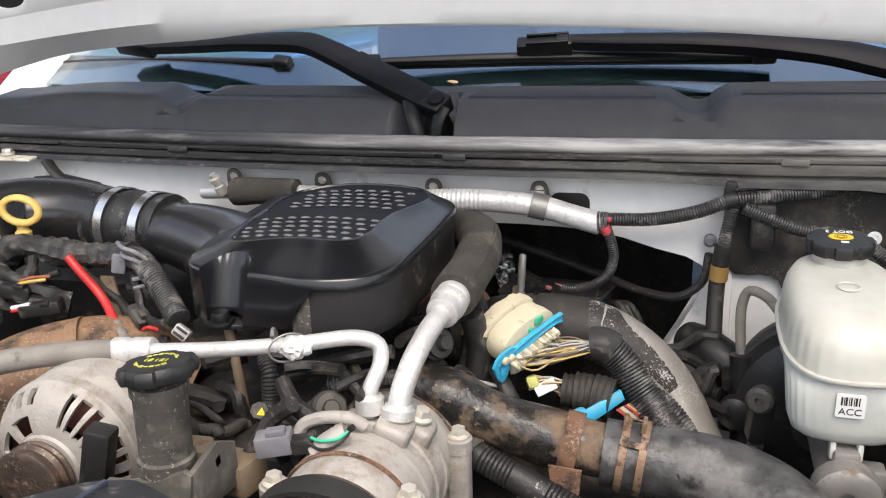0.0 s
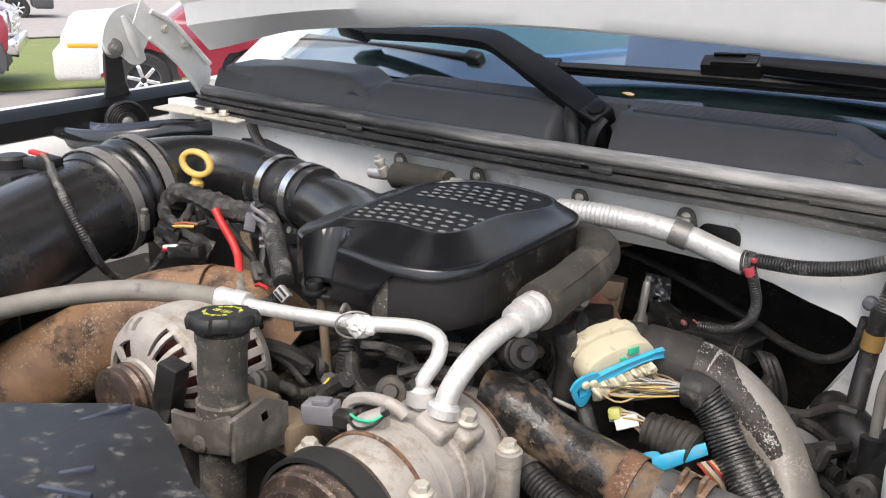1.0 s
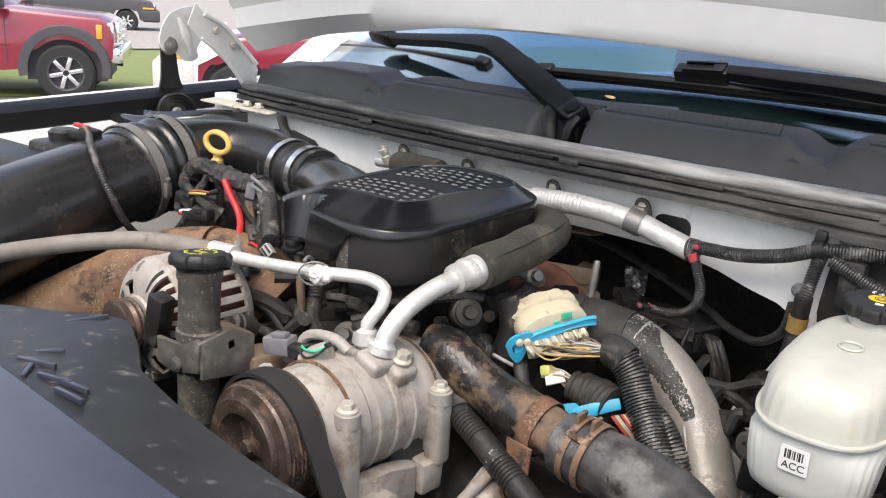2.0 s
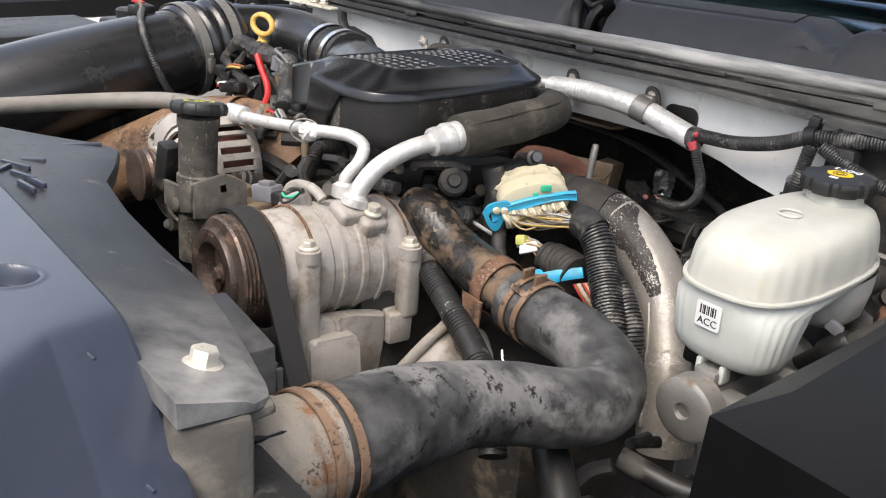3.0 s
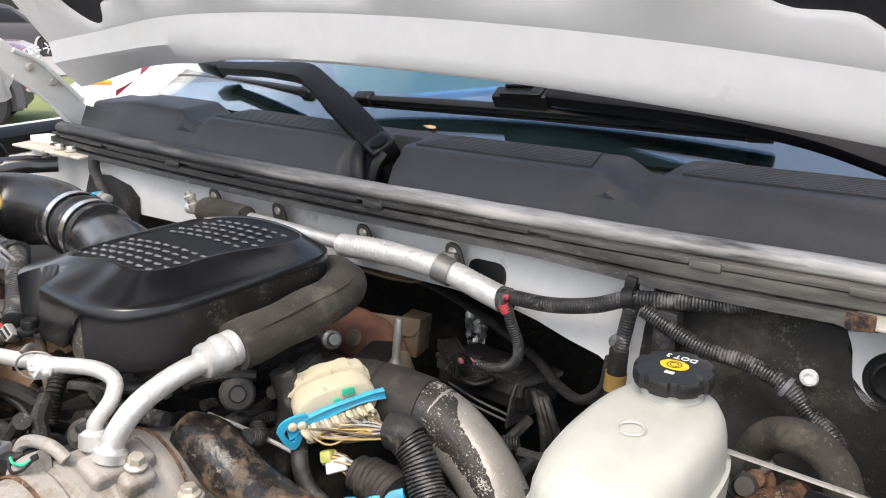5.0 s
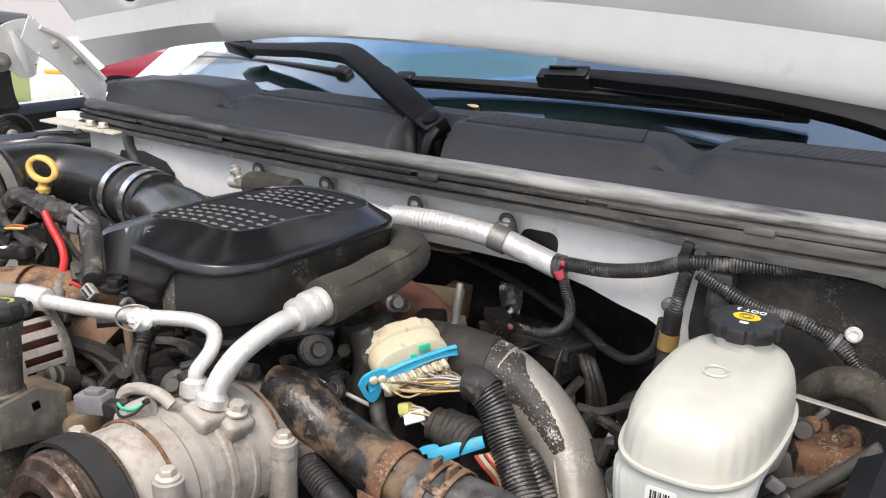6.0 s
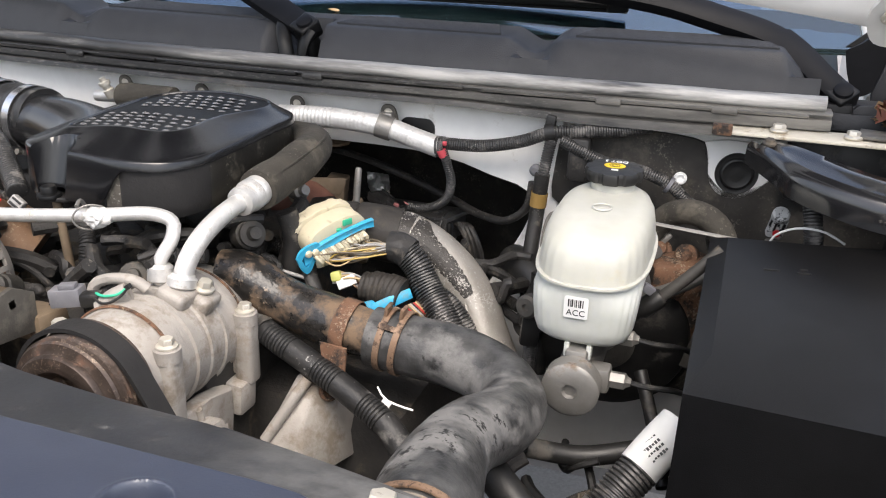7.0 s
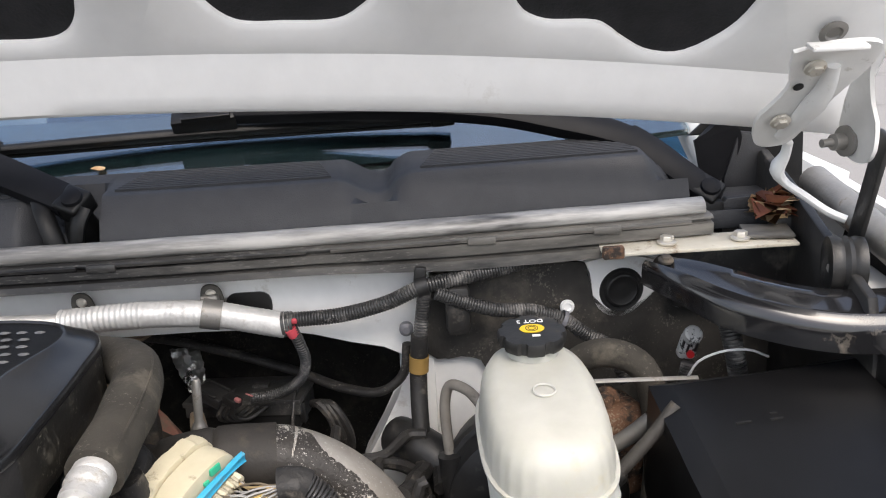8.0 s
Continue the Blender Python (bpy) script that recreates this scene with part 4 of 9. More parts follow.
bm = BM()
hx = [HX0 + (HX1 - HX0) * i / 60 for i in range(61)]
cols = []
for x in hx:
    e, q = hood_edge(x), inner(x, 0)
    cols.append([bm.verts.new(p) for p in (e + V((0, 0.014, 0.012)), e + V((0, 0.006, 0.001)), e, e + V((0, -0.004, 0.003)), q + V((0, 0.008, -0.040)), q + V((0, 0.0055, -0.018)), q + UP * -0.004)])
for a, b in zip(cols, cols[1:]):
    faces_between(bm, a, b, closed=False)
part("rear_lip", bm, M_HOOD, hood)
# inner panel with rounded openings over the black liner
deep = [(0.128, 0.20), (0.138, 0.075), (0.150, 0.047), (0.170, 0.0375), (0.220, 0.038), (0.243, 0.022), (0.268, 0.008), (0.298, 0.007), (0.325, 0.025), (0.347, 0.052), (0.362, 0.10), (0.372, 0.2), (0.372, 0.5), (0.31, 0.57), (0.19, 0.57), (0.13, 0.5)]
shallow = [(-0.150, 0.20), (-0.145, 0.10), (-0.130, 0.058), (-0.106, 0.031), (-0.06, 0.0285), (-0.013, 0.032), (0.006, 0.045), (0.025, 0.068), (0.035, 0.12), (0.035, 0.5), (-0.02, 0.57), (-0.10, 0.57), (-0.15, 0.5)]
middle = [(-0.453, 0.20), (-0.450, 0.09), (-0.441, 0.043), (-0.419, 0.018), (-0.34, 0.015), (-0.261, 0.018), (-0.239, 0.043), (-0.230, 0.09), (-0.227, 0.20), (-0.227, 0.5), (-0.28, 0.57), (-0.40, 0.57), (-0.453, 0.5)]
mirror = lambda key: [(2 * CX - x, v) for x, v in key]
holes = [mirror(deep), mirror(shallow), middle, shallow, deep]
bounds = [HX0, -0.762, -0.494, -0.186, 0.082, HX1]
liner = BM()
NRM = UP.cross(V((1, 0, 0))).normalized()
if NRM.z < 0:
    NRM = -NRM


def hp(x, v, d=0.0):
    return inner(x, v) + NRM * d


for key, x0, x1 in zip(holes, bounds, bounds[1:]):
    bm = BM()
    v0, v1 = -0.004, 0.62
    n = 40
    outer = [(x0 + (x1 - x0) * i / n, v0) for i in range(n)] + [(x1, v0 + (v1 - v0) * i / n) for i in range(n)] + \
            [(x1 - (x1 - x0) * i / n, v1) for i in range(n)] + [(x0, v1 - (v1 - v0) * i / n) for i in range(n)]
    hole = smooth_outline(key, len(outer) * 3)
    cx, cv = (x0 + x1) / 2, (v0 + v1) / 2
    ang = lambda p: math.atan2((p[1] - cv) / (v1 - v0), (p[0] - cx) / (x1 - x0))
    pick = []
    for o in outer:
        a = ang(o)
        pick.append(min(hole, key=lambda h: abs((ang(h) - a + math.pi) % (2 * math.pi) - math.pi)))
    A = [bm.verts.new(hp(*o)) for o in outer]
    B = [bm.verts.new(hp(p[0] + (cx - p[0]) * -0.03, max(v0 + 0.002, p[1] + (cv - p[1]) * -0.02))) for p in pick]
    C = [bm.verts.new(hp(*p, 0.004)) for p in pick]
    D = [bm.verts.new(hp(*p, 0.009)) for p in pick]
    faces_between(bm, A, B), faces_between(bm, B, C), faces_between(bm, C, D)
    part("inner_panel", bm, M_HOOD, hood, sharp=50)
vs = [[liner.verts.new(hp(HX0 + 0.03 + (HX1 - HX0 - 0.06) * i / 30, v, 0.008)) for i in range(31)] for v in (-0.01, 0.2, 0.4, 0.64)]
for a, b in zip(vs, vs[1:]):
    faces_between(liner, a, b, closed=False)
part("liner", liner, M_LINER, hood, "black fibre insulation liner")
bm = BM()
rows_ = []
for v in (-0.045, 0.0, 0.1, 0.3, 0.6, 0.9, 1.06):
    rows_.append([bm.verts.new(hp(x, v, 0.045 + 0.02 * math.sin(min(1, max(0, v)) * 3) - 0.03 * ((x - CX) / 0.83) ** 4)) for x in hx])
for a, b in zip(rows_, rows_[1:]):
    faces_between(bm, a, b, closed=False)
part("outer_skin", bm, M_WHITE, hood)
bm = BM()
rows_ = [[bm.verts.new(hp(x, v, 0.0)) for x in hx] for v in (0.62, 0.8, 1.05)]
for a, b in zip(rows_, rows_[1:]):
    faces_between(bm, a, b, closed=False)
part("front_panel", bm, M_HOOD, hood)
for sx in (HX0, HX1):
    bm = BM()
    a = [bm.verts.new(hp(sx, v, -0.002)) for v in (-0.02, 0.3, 0.6, 1.05)]
    b = [bm.verts.new(hp(sx, v, 0.02)) for v in (-0.02, 0.3, 0.6, 1.05)]
    faces_between(bm, a, b, closed=False)
    part("side_flange", bm, M_HOOD, hood)


def hinge(label):
    """The hood hinge on the driver side."""
    h = thing("hinge", label, "hinge", (0.44, 0.95, 1.32), group="hood hinges")
    bm = BM()
    # plate bolted to the hood, bent flange towards the fender
    slope = lambda z: 2.390 - z
    plate = smooth_outline([(0.366, 1.523), (0.369, 1.510), (0.378, 1.490), (0.372, 1.470), (0.366, 1.458), (0.370, 1.437), (0.380, 1.425), (0.400, 1.423), (0.411, 1.428), (0.420, 1.456), (0.428, 1.480), (0.440, 1.505), (0.440, 1.526), (0.40, 1.530)], 48)
    front = [bm.verts.new((x, slope(z), z)) for x, z in plate]
    backv = [bm.verts.new((x, slope(z) + 0.003, z + 0.003)) for x, z in plate]
    faces_between(bm, front, backv)
    bm.faces.new(front), bm.faces.new(backv)
    part("hood_plate", bm, M_HINGE, h)
    bm = BM()
    side = smooth_outline([(0.870, 1.528), (0.895, 1.495), (0.905, 1.465), (0.902, 1.440), (0.904, 1.425), (0.915, 1.414), (0.940, 1.411), (0.965, 1.422), (0.968, 1.450), (0.930, 1.490), (0.905, 1.520)], 40)
    rings = [[bm.verts.new((0.462 + dx - 0.36 * max(0, z - 1.455), y, z)) for y, z in side] for dx in (0.0, 0.004)]
    faces_between(bm, *rings)
    bm.faces.new(rings[0]), bm.faces.new(rings[1])
    part("side_arm", bm, M_HINGE, h)
    # pressed rib between plate and arm
    bm = BM()
    tube(bm, [(0.405, slope(1.512) - 0.002, 1.510), (0.409, slope(1.488) - 0.004, 1.486), (0.404, slope(1.458) - 0.004, 1.456), (0.396, slope(1.436) - 0.002, 1.435)], lambda s, whole: 0.012 - 0.006 * abs(2 * s / whole - 1), n=14, step=0.006, flat=0.6)
    part("pressed_rib", bm, M_HINGE, h)
    bm = BM()
    box(bm, (0.397, 0.8555, 1.5285), (0.048, 0.016, 0.004), (14, 0, 0), bevel=0.0015)
    part("top_lip", bm, M_HINGE, h)
    for hx_, hz_, hr_ in ((0.386, 1.491, 0.0045), (0.4635, 1.451, 0.004)):
        bm = BM()
        if hx_ < 0.46:
            lathe(bm, [(hr_, 0.0), (hr_, 0.0012), (0.001, 0.0012)], (hx_, slope(hz_) - 0.0005, hz_ - 0.0005), (0, -0.71, -0.71), n=16)
        else:
            box(bm, (0.4635, 0.958, hz_), (0.006, 0.006, 0.016), (20, 0, 0), bevel=0.002)
        part("punched_hole", bm, M_BLACK, h, "dark punched hole")
    bm = BM()
    tube(bm, [(0.414, 0.972, 1.426), (0.414, 0.978, 1.410), (0.410, 0.985, 1.394), (0.418, 0.985, 1.382), (0.436, 0.970, 1.368), (0.452, 0.955, 1.356), (0.466, 0.945, 1.350)], lambda s, whole: 0.0072 + 0.004 * math.exp(-((s - 0.035) / 0.012) ** 2), n=12, step=0.006, flat=0.6)
    part("lower_link", bm, M_HINGE, h)
    bm = BM()
    lathe(bm, [(0.015, 0), (0.015, 0.004), (0.008, 0.005), (0.008, 0.016), (0.004, 0.017), (0.004, 0.028), (0.001, 0.028)], (0.459, 0.945, 1.429), (-1, -0.2, 0), n=20)
    part("stud", bm, M_STEEL, h)
    for bx, by, bz in ((0.388, 0.874, 1.510), (0.386, 0.930, 1.455)):
        bm = BM()
        bolt(bm, (bx, by, bz), (0, -0.71, -0.71), af=0.012, h=0.006)
        part("bolt", bm, M_ZINC, h)
    bm = BM()
    m = basis((0.474, 0.926, 1.378), (1, 0, 0), (0, -0.30, 1))
    box(bm, None, (0.135, 0.022, 0.006), bevel=0.002, m=m)
    part("spring_arm", bm, M_BLACK, h, "black flat steel arm")
    bm = BM()
    lathe(bm, [(0.028, -0.016), (0.029, -0.009), (0.027, -0.0045), (0.029, 0.0), (0.027, 0.0045), (0.029, 0.009), (0.028, 0.016), (0.025, 0.014), (0.022, 0.0165), (0.018, 0.014), (0.014, 0.0165), (0.01, 0.0145)], (0.455, 0.92, 1.312), (1, -0.25, 0), n=32)
    part("spring_coil", bm, M_BLACK, h, "black coiled hinge spring")
    bm = BM()
    bolt(bm, (0.443, 0.915, 1.312), (-1, -0.25, 0), af=0.009, h=0.006)
    part("spring_bolt", bm, M_STEEL, h)
    return h


hinge("white painted steel hood hinge with black spring arm")


def far_hinge():
    """The hinge of the far fender: a pressed arm along the hood corner, its pivot lobe and black spring link."""
    h = thing("hinge", "white painted steel hood hinge beside the far fender", "hinge", (-1.17, 1.0, 1.30), group="hood hinges")
    m = basis((-1.165, 0, 0), (-1, 0, 0), (0, 1, 0))
    flip = lambda pts: [(y, -z) for y, z in pts]
    bm = BM()
    prism(bm, flip([(1.013, 1.490), (1.040, 1.466), (1.072, 1.452), (1.104, 1.422), (1.152, 1.373), (1.158, 1.362), (1.148, 1.315), (1.130, 1.313), (1.110, 1.342), (1.084, 1.375), (1.045, 1.407), (1.020, 1.423), (0.995, 1.45)]), m, 0.003, 0.001)
    part("hood_arm", bm, M_HINGE, h)
    bm = BM()
    tube(bm, [(-1.162, 1.030, 1.470), (-1.160, 1.072, 1.450), (-1.160, 1.104, 1.420), (-1.160, 1.150, 1.374)], 0.0045, n=10, step=0.008)
    part("folded_edge", bm, M_HINGE, h)
    bm = BM()
    tube(bm, [(-1.162, 1.024, 1.425), (-1.160, 1.046, 1.408), (-1.160, 1.084, 1.376), (-1.161, 1.112, 1.342), (-1.162, 1.134, 1.314)], 0.0035, n=10, step=0.008)
    part("folded_edge", bm, M_HINGE, h)
    bm = BM()
    prism(bm, flip(smooth_outline([(0.945, 1.423), (0.955, 1.450), (0.975, 1.472), (1.033, 1.480), (1.040, 1.440), (1.034, 1.415), (1.024, 1.400), (1.030, 1.388), (1.013, 1.379), (0.997, 1.381), (0.984, 1.394), (0.968, 1.398), (0.952, 1.400)], 60)), Matrix.Translation((-0.018, 0, 0)) @ m, 0.004, 0.0012)
    part("pivot_lobe", bm, M_HINGE, h)
    bm = BM()
    tube(bm, [(-1.178, 0.985, 1.462), (-1.176, 0.996, 1.435), (-1.177, 1.006, 1.408), (-1.180, 1.012, 1.392)], lambda s, w: 0.010 - 0.005 * abs(2 * s / w - 1), n=12, step=0.006, flat=0.6)
    part("pressed_rib", bm, M_HINGE, h)
    for y, z in ((1.095, 1.412), (1.055, 1.440)):
        bm = BM()
        bolt(bm, (-1.161, y, z), (1, 0, 0), af=0.011, h=0.006)
        part("bolt", bm, M_ZINC, h)
    bm = BM()
    lathe(bm, [(0.017, 0.0), (0.017, 0.003), (0.0115, 0.004), (0.0115, 0.008), (0.0075, 0.009), (0.0075, 0.016), (0.004, 0.017), (0.004, 0.023), (0.001, 0.023)], (-1.186, 0.966, 1.409), (1, -0.2, 0), n=24)
    part("stud", bm, M_STEEL, h)
    bm = BM()
    prism(bm, flip(smooth_outline([(0.950, 1.425), (0.982, 1.425), (0.983, 1.395), (0.988, 1.350), (0.998, 1.312), (0.945, 1.312), (0.950, 1.350), (0.951, 1.395)], 40)), Matrix.Translation((-0.023, 0, 0)) @ m, 0.005, 0.001)
    part("spring_arm", bm, M_BLACK, h, "black flat steel arm")
    bm = BM()
    lathe(bm, [(0.036, -0.012), (0.037, -0.004), (0.036, 0.002), (0.033, 0.003), (0.032, 0.000), (0.029, 0.003), (0.028, 0.000), (0.025, 0.003), (0.024, 0.000), (0.021, 0.003), (0.020, 0.000), (0.017, 0.003), (0.012, 0.002)], (-1.128, 0.944, 1.291), (0.93, -0.36, 0.1), n=36)
    part("spring_coil", bm, M_BLACK, h, "black coiled hinge spring")
    bm = BM()
    bolt(bm, (-1.126, 0.943, 1.2915), (0.93, -0.36, 0.1), af=0.012, h=0.006)
    part("spring_bolt", bm, M_STEEL, h)
    return h


far_hinge()
bm = BM()
lathe(bm, [(0.012, 0), (0.013, 0.002), (0.008, 0.004), (0.006, 0.002), (0.001, 0.002)], (0.428, 0.930, 1.5335), (0, -0.79, -0.62), n=24)
single("hood_plug", bm, M_STEEL, "steel-rimmed hole grommet in the hood panel", "grommet")

# black braces from cowl corner to fender
for sx in (1, -1):
    X = lambda x: x if sx > 0 else 2 * CX - x
    bm = BM()
    q, u = spline([(X(0.285), 0.985, 1.30), (X(0.31), 0.945, 1.302), (X(0.36), 0.895, 1.293), (X(0.42), 0.868, 1.286), (X(0.50), 0.862, 1.284)], 0.008)
    fr = frames_along(q)
    rings = []
    for k in range(len(q)):
        a, b, c = q[k], V(fr[k][0]), V((0, 0, 1))
        tp = 0.42 + 0.58 * min(1, u[k] / 0.10)
        rings.append([bm.verts.new(V(a) + b * s * tp + c * h * (0.6 + 0.4 * tp)) for s, h in ((-0.032, -0.016), (-0.034, 0.004), (-0.026, 0.012), (-0.012, 0.009), (0.0, 0.002), (0.012, 0.004), (0.022, 0.011), (0.032, 0.006), (0.034, -0.004), (0.034, -0.022))])
    for a, b in zip(rings, rings[1:]):
        faces_between(bm, a, b)
    bm.faces.new(rings[0]), bm.faces.new(rings[-1])
    fbr = thing("fender_brace", "worn glossy black pressed steel brace from cowl to fender", "brace", (X(0.38), 0.9, 1.27), group="fender braces")
    part("rail", bm, M_GLOSSRAIL, fbr, sharp=60)
    bm = BM()
    bolt(bm, (X(0.296), 0.972, 1.309), (0, -0.2, 1), af=0.010, h=0.006)
    part("end_bolt", bm, M_DARKSTEEL, fbr)
    bm = BM()
    box(bm, (X(0.505), 0.862, 1.280), (0.03, 0.075, 0.012), bevel=0.003)
    part("end_flange", bm, M_GLOSSRAIL, fbr)


# ---- engine cover ----
cover = thing("engine_cover", "satin black moulded plastic engine air box cover", "engine cover", (-0.34, 0.77, 1.24))
OUT = [(-0.453, 0.676), (-0.441, 0.653), (-0.420, 0.641), (-0.385, 0.637), (-0.341, 0.637), (-0.300, 0.640), (-0.268, 0.655), (-0.251, 0.69), (-0.246, 0.74), (-0.242, 0.82), (-0.244, 0.870), (-0.262, 0.893), (-0.33, 0.897), (-0.41, 0.893), (-0.448, 0.872), (-0.460, 0.80), (-0.459, 0.73)]
N_OUT = 340
outl = smooth_outline(OUT, N_OUT)
CC = (-0.35, 0.775)

def top_z(x, y):
    return 1.3190 + 0.03 * (y - 0.70) - 0.8 * (x + 0.335) ** 2


def rim_z(x, y):
    return 1.2885 + 0.0085 * ease((y - 0.66) / 0.2)


def crease_z(x, y):
    return rim_z(x, y) + 0.0090 + 0.0035 * ease((-0.32 - x) / 0.05)


def skirt(x, y):
    """Lower edge: it drops round the front corner, with a sloping end beside the open notch."""
    t = min(1, max(0, (-0.309 - x) / 0.033)) * ease((0.745 - y) / 0.04)
    return rim_z(x, y) + (1.2490 - rim_z(x, y)) * (0.35 * t + 0.65 * ease(t))


def inset(k, z):
    """A ring inside the outline; the front and driver side slope further in than the others."""
    ring = []
    for x, y in outl:
        ux, uy = (x - CC[0]) / 0.112, (y - CC[1]) / 0.126
        w = (ux * ux * (0.80 if ux > 0 else 0.5) + uy * uy * (1.05 if uy < 0 else 0.25)) / (ux * ux + uy * uy)
        f = 1 - k * w / math.hypot(x - CC[0], y - CC[1])
        px, py = CC[0] + (x - CC[0]) * f, CC[1] + (y - CC[1]) * f
        ring.append((px, py, z(x, y, px, py)))
    return ring


wall_ = lambda k: lambda x, y, px, py: skirt(x, y) * (1 - k) + (crease_z(x, y) - 0.003 - 0.006 * ease((x + 0.36) / 0.07)) * k
slope_ = lambda k, d=0.0: lambda x, y, px, py: crease_z(x, y) + (top_z(px, py) - crease_z(x, y)) * k + d
bm = BM()
rings = [[bm.verts.new(p) for p in r] for r in (
    inset(0.075, lambda x, y, px, py: 1.292), inset(0.012, lambda x, y, px, py: skirt(x, y) + 0.004), inset(0.0022, lambda x, y, px, py: skirt(x, y) + 0.0006), inset(0.0008, lambda x, y, px, py: skirt(x, y)), inset(0.0, wall_(0.05)), inset(0.0, wall_(0.5)), inset(0.0, wall_(0.8)), inset(0.0, wall_(1.0)),
    inset(0.0007, slope_(-0.06)), inset(0.0022, slope_(0.03)), inset(0.0050, slope_(0.11)), inset(0.0095, slope_(0.20)), inset(0.018, slope_(0.34)), inset(0.029, slope_(0.52)), inset(0.040, slope_(0.72)), inset(0.0475, slope_(0.87)), inset(0.0520, slope_(0.965)), inset(0.0545, slope_(1.0)), inset(0.0565, slope_(1.0, -0.0004)), inset(0.0580, slope_(1.0, -0.0022)), inset(0.0605, slope_(1.0, -0.0026)), inset(0.085, slope_(1.0, -0.0024)))]
for a, b in zip(rings, rings[1:]):
    faces_between(bm, a, b)
bm.faces.new(rings[0])
bm.faces.new(rings[-1])
flat_ = {v for r in rings[-3:] for v in r}
for f in bm.faces:
    f.material_index = int(all(v in flat_ for v in f.verts))
cover_shell = part("shell", bm, [M_COVER, M_COVERTOP], cover, sharp=55)


def carve(ob, cutter, edge):
    """Cuts a closed shape out of a part and softens the new edges."""
    me = bpy.data.meshes.new("cutter")
    bmesh.ops.recalc_face_normals(cutter, faces=cutter.faces)
    cutter.to_mesh(me)
    cutter.free()
    tool = new("cutter", me)
    mod = ob.modifiers.new("cut", "BOOLEAN")
    mod.object, mod.operation, mod.solver = tool, "DIFFERENCE", "EXACT"
    dg = bpy.context.evaluated_depsgraph_get()
    cut = bpy.data.meshes.new_from_object(ob.evaluated_get(dg))
    ob.modifiers.clear()
    bpy.data.objects.remove(tool)
    bm = BM()
    bm.from_mesh(cut)
    sharp = [e for e in bm.edges if len(e.link_faces) == 2 and e.calc_face_angle(0) > radians(48)]
    bmesh.ops.bevel(bm, geom=sharp, offset=edge, segments=3, affect="EDGES", clamp_overlap=True)
    bm.to_mesh(cut)
    bm.free()
    cut.shade_smooth()
    cut.set_sharp_from_angle(angle=radians(60))
    ob.data = cut


# the scoop in the front corner, leaning back towards the top
bm = BM()
rings = []
for i in range(8):
    k = i / 7
    hx, hy, z = 0.0180 + 0.0140 * k, 0.015 + 0.031 * k, 1.236 + 0.105 * k
    rings.append([bm.verts.new((-0.4030 + 0.008 * k + hx * math.cos(a), 0.6325 + (hy if math.sin(a) > 0 else 0.02) * math.sin(a), z)) for a in [2 * math.pi * j / 56 for j in range(56)]])
for a, b in zip(rings, rings[1:]):
    faces_between(bm, a, b)
bm.faces.new(rings[0])
bm.faces.new(rings[-1])
carve(cover_shell, bm, 0.0021)
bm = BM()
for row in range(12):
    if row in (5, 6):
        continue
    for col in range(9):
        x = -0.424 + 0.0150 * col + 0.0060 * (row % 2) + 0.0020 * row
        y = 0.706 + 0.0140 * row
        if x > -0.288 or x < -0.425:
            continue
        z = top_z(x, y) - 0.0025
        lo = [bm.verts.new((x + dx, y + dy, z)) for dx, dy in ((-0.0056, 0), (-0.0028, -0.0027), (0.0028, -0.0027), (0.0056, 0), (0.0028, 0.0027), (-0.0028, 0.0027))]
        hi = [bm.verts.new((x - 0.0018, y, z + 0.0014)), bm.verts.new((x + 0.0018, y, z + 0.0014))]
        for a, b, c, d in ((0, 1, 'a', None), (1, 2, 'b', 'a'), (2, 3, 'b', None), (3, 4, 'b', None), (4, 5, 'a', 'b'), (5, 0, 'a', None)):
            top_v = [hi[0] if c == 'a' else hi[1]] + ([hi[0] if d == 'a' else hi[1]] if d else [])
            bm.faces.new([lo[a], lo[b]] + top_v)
tagged(part("tread_texture", bm, M_BUMP, cover, "raised worn non-slip bumps, shine put into their grey", sharp=20), kind="stuff")
# floor and grommet at the foot of the scoop
bm = BM()
prism(bm, [(-0.4035 + 0.026 * math.cos(radians(a)), 0.652 + (0.033 if a < 180 else 0.016) * math.sin(radians(a))) for a in range(0, 360, 15)], pose(0, 0, 1.2450), 0.0045, 0.001)
part("pocket_floor", bm, M_BLACK, cover)
bm = BM()
lathe(bm, [(0.0120, 0.0), (0.0125, 0.003), (0.0115, 0.005), (0.0085, 0.006), (0.008, 0.012), (0.007, 0.0135), (0.001, 0.0135)], (-0.406, 0.641, 1.2475), (0, -0.05, 1), n=24)
part("mount_grommet", bm, M_WIPRUB, cover)
# lower air box half
bm = BM()
low = [(max(CC[0] + (x - CC[0]) * 0.965 + 0.003, -0.335 if y < 0.76 else -9), CC[1] + (y - CC[1]) * 0.965) for x, y in outl]
rings = []
for k, z in ((0.90, 1.236), (0.975, 1.239), (0.990, 1.244), (1.0, 1.253), (1.0, None)):
    rings.append([bm.verts.new((CC[0] + (x - CC[0]) * k, CC[1] + (y - CC[1]) * k, z + 0.03 * (y - 0.7) if z else rim_z(x, y) + 0.0008)) for x, y in low])
for a, b in zip(rings, rings[1:]):
    faces_between(bm, a, b)
bm.faces.new(rings[0])
for f in bm.faces:
    c = f.calc_center_median()
    f.material_index = 2 if c.x < -0.318 and c.y < 0.70 else int(c.y < 0.700)
part("lower_box", bm, [M_DUSTCOVER, M_BELT, M_CAKED], cover, "dusty lower half with a bare black front")
bm = BM()
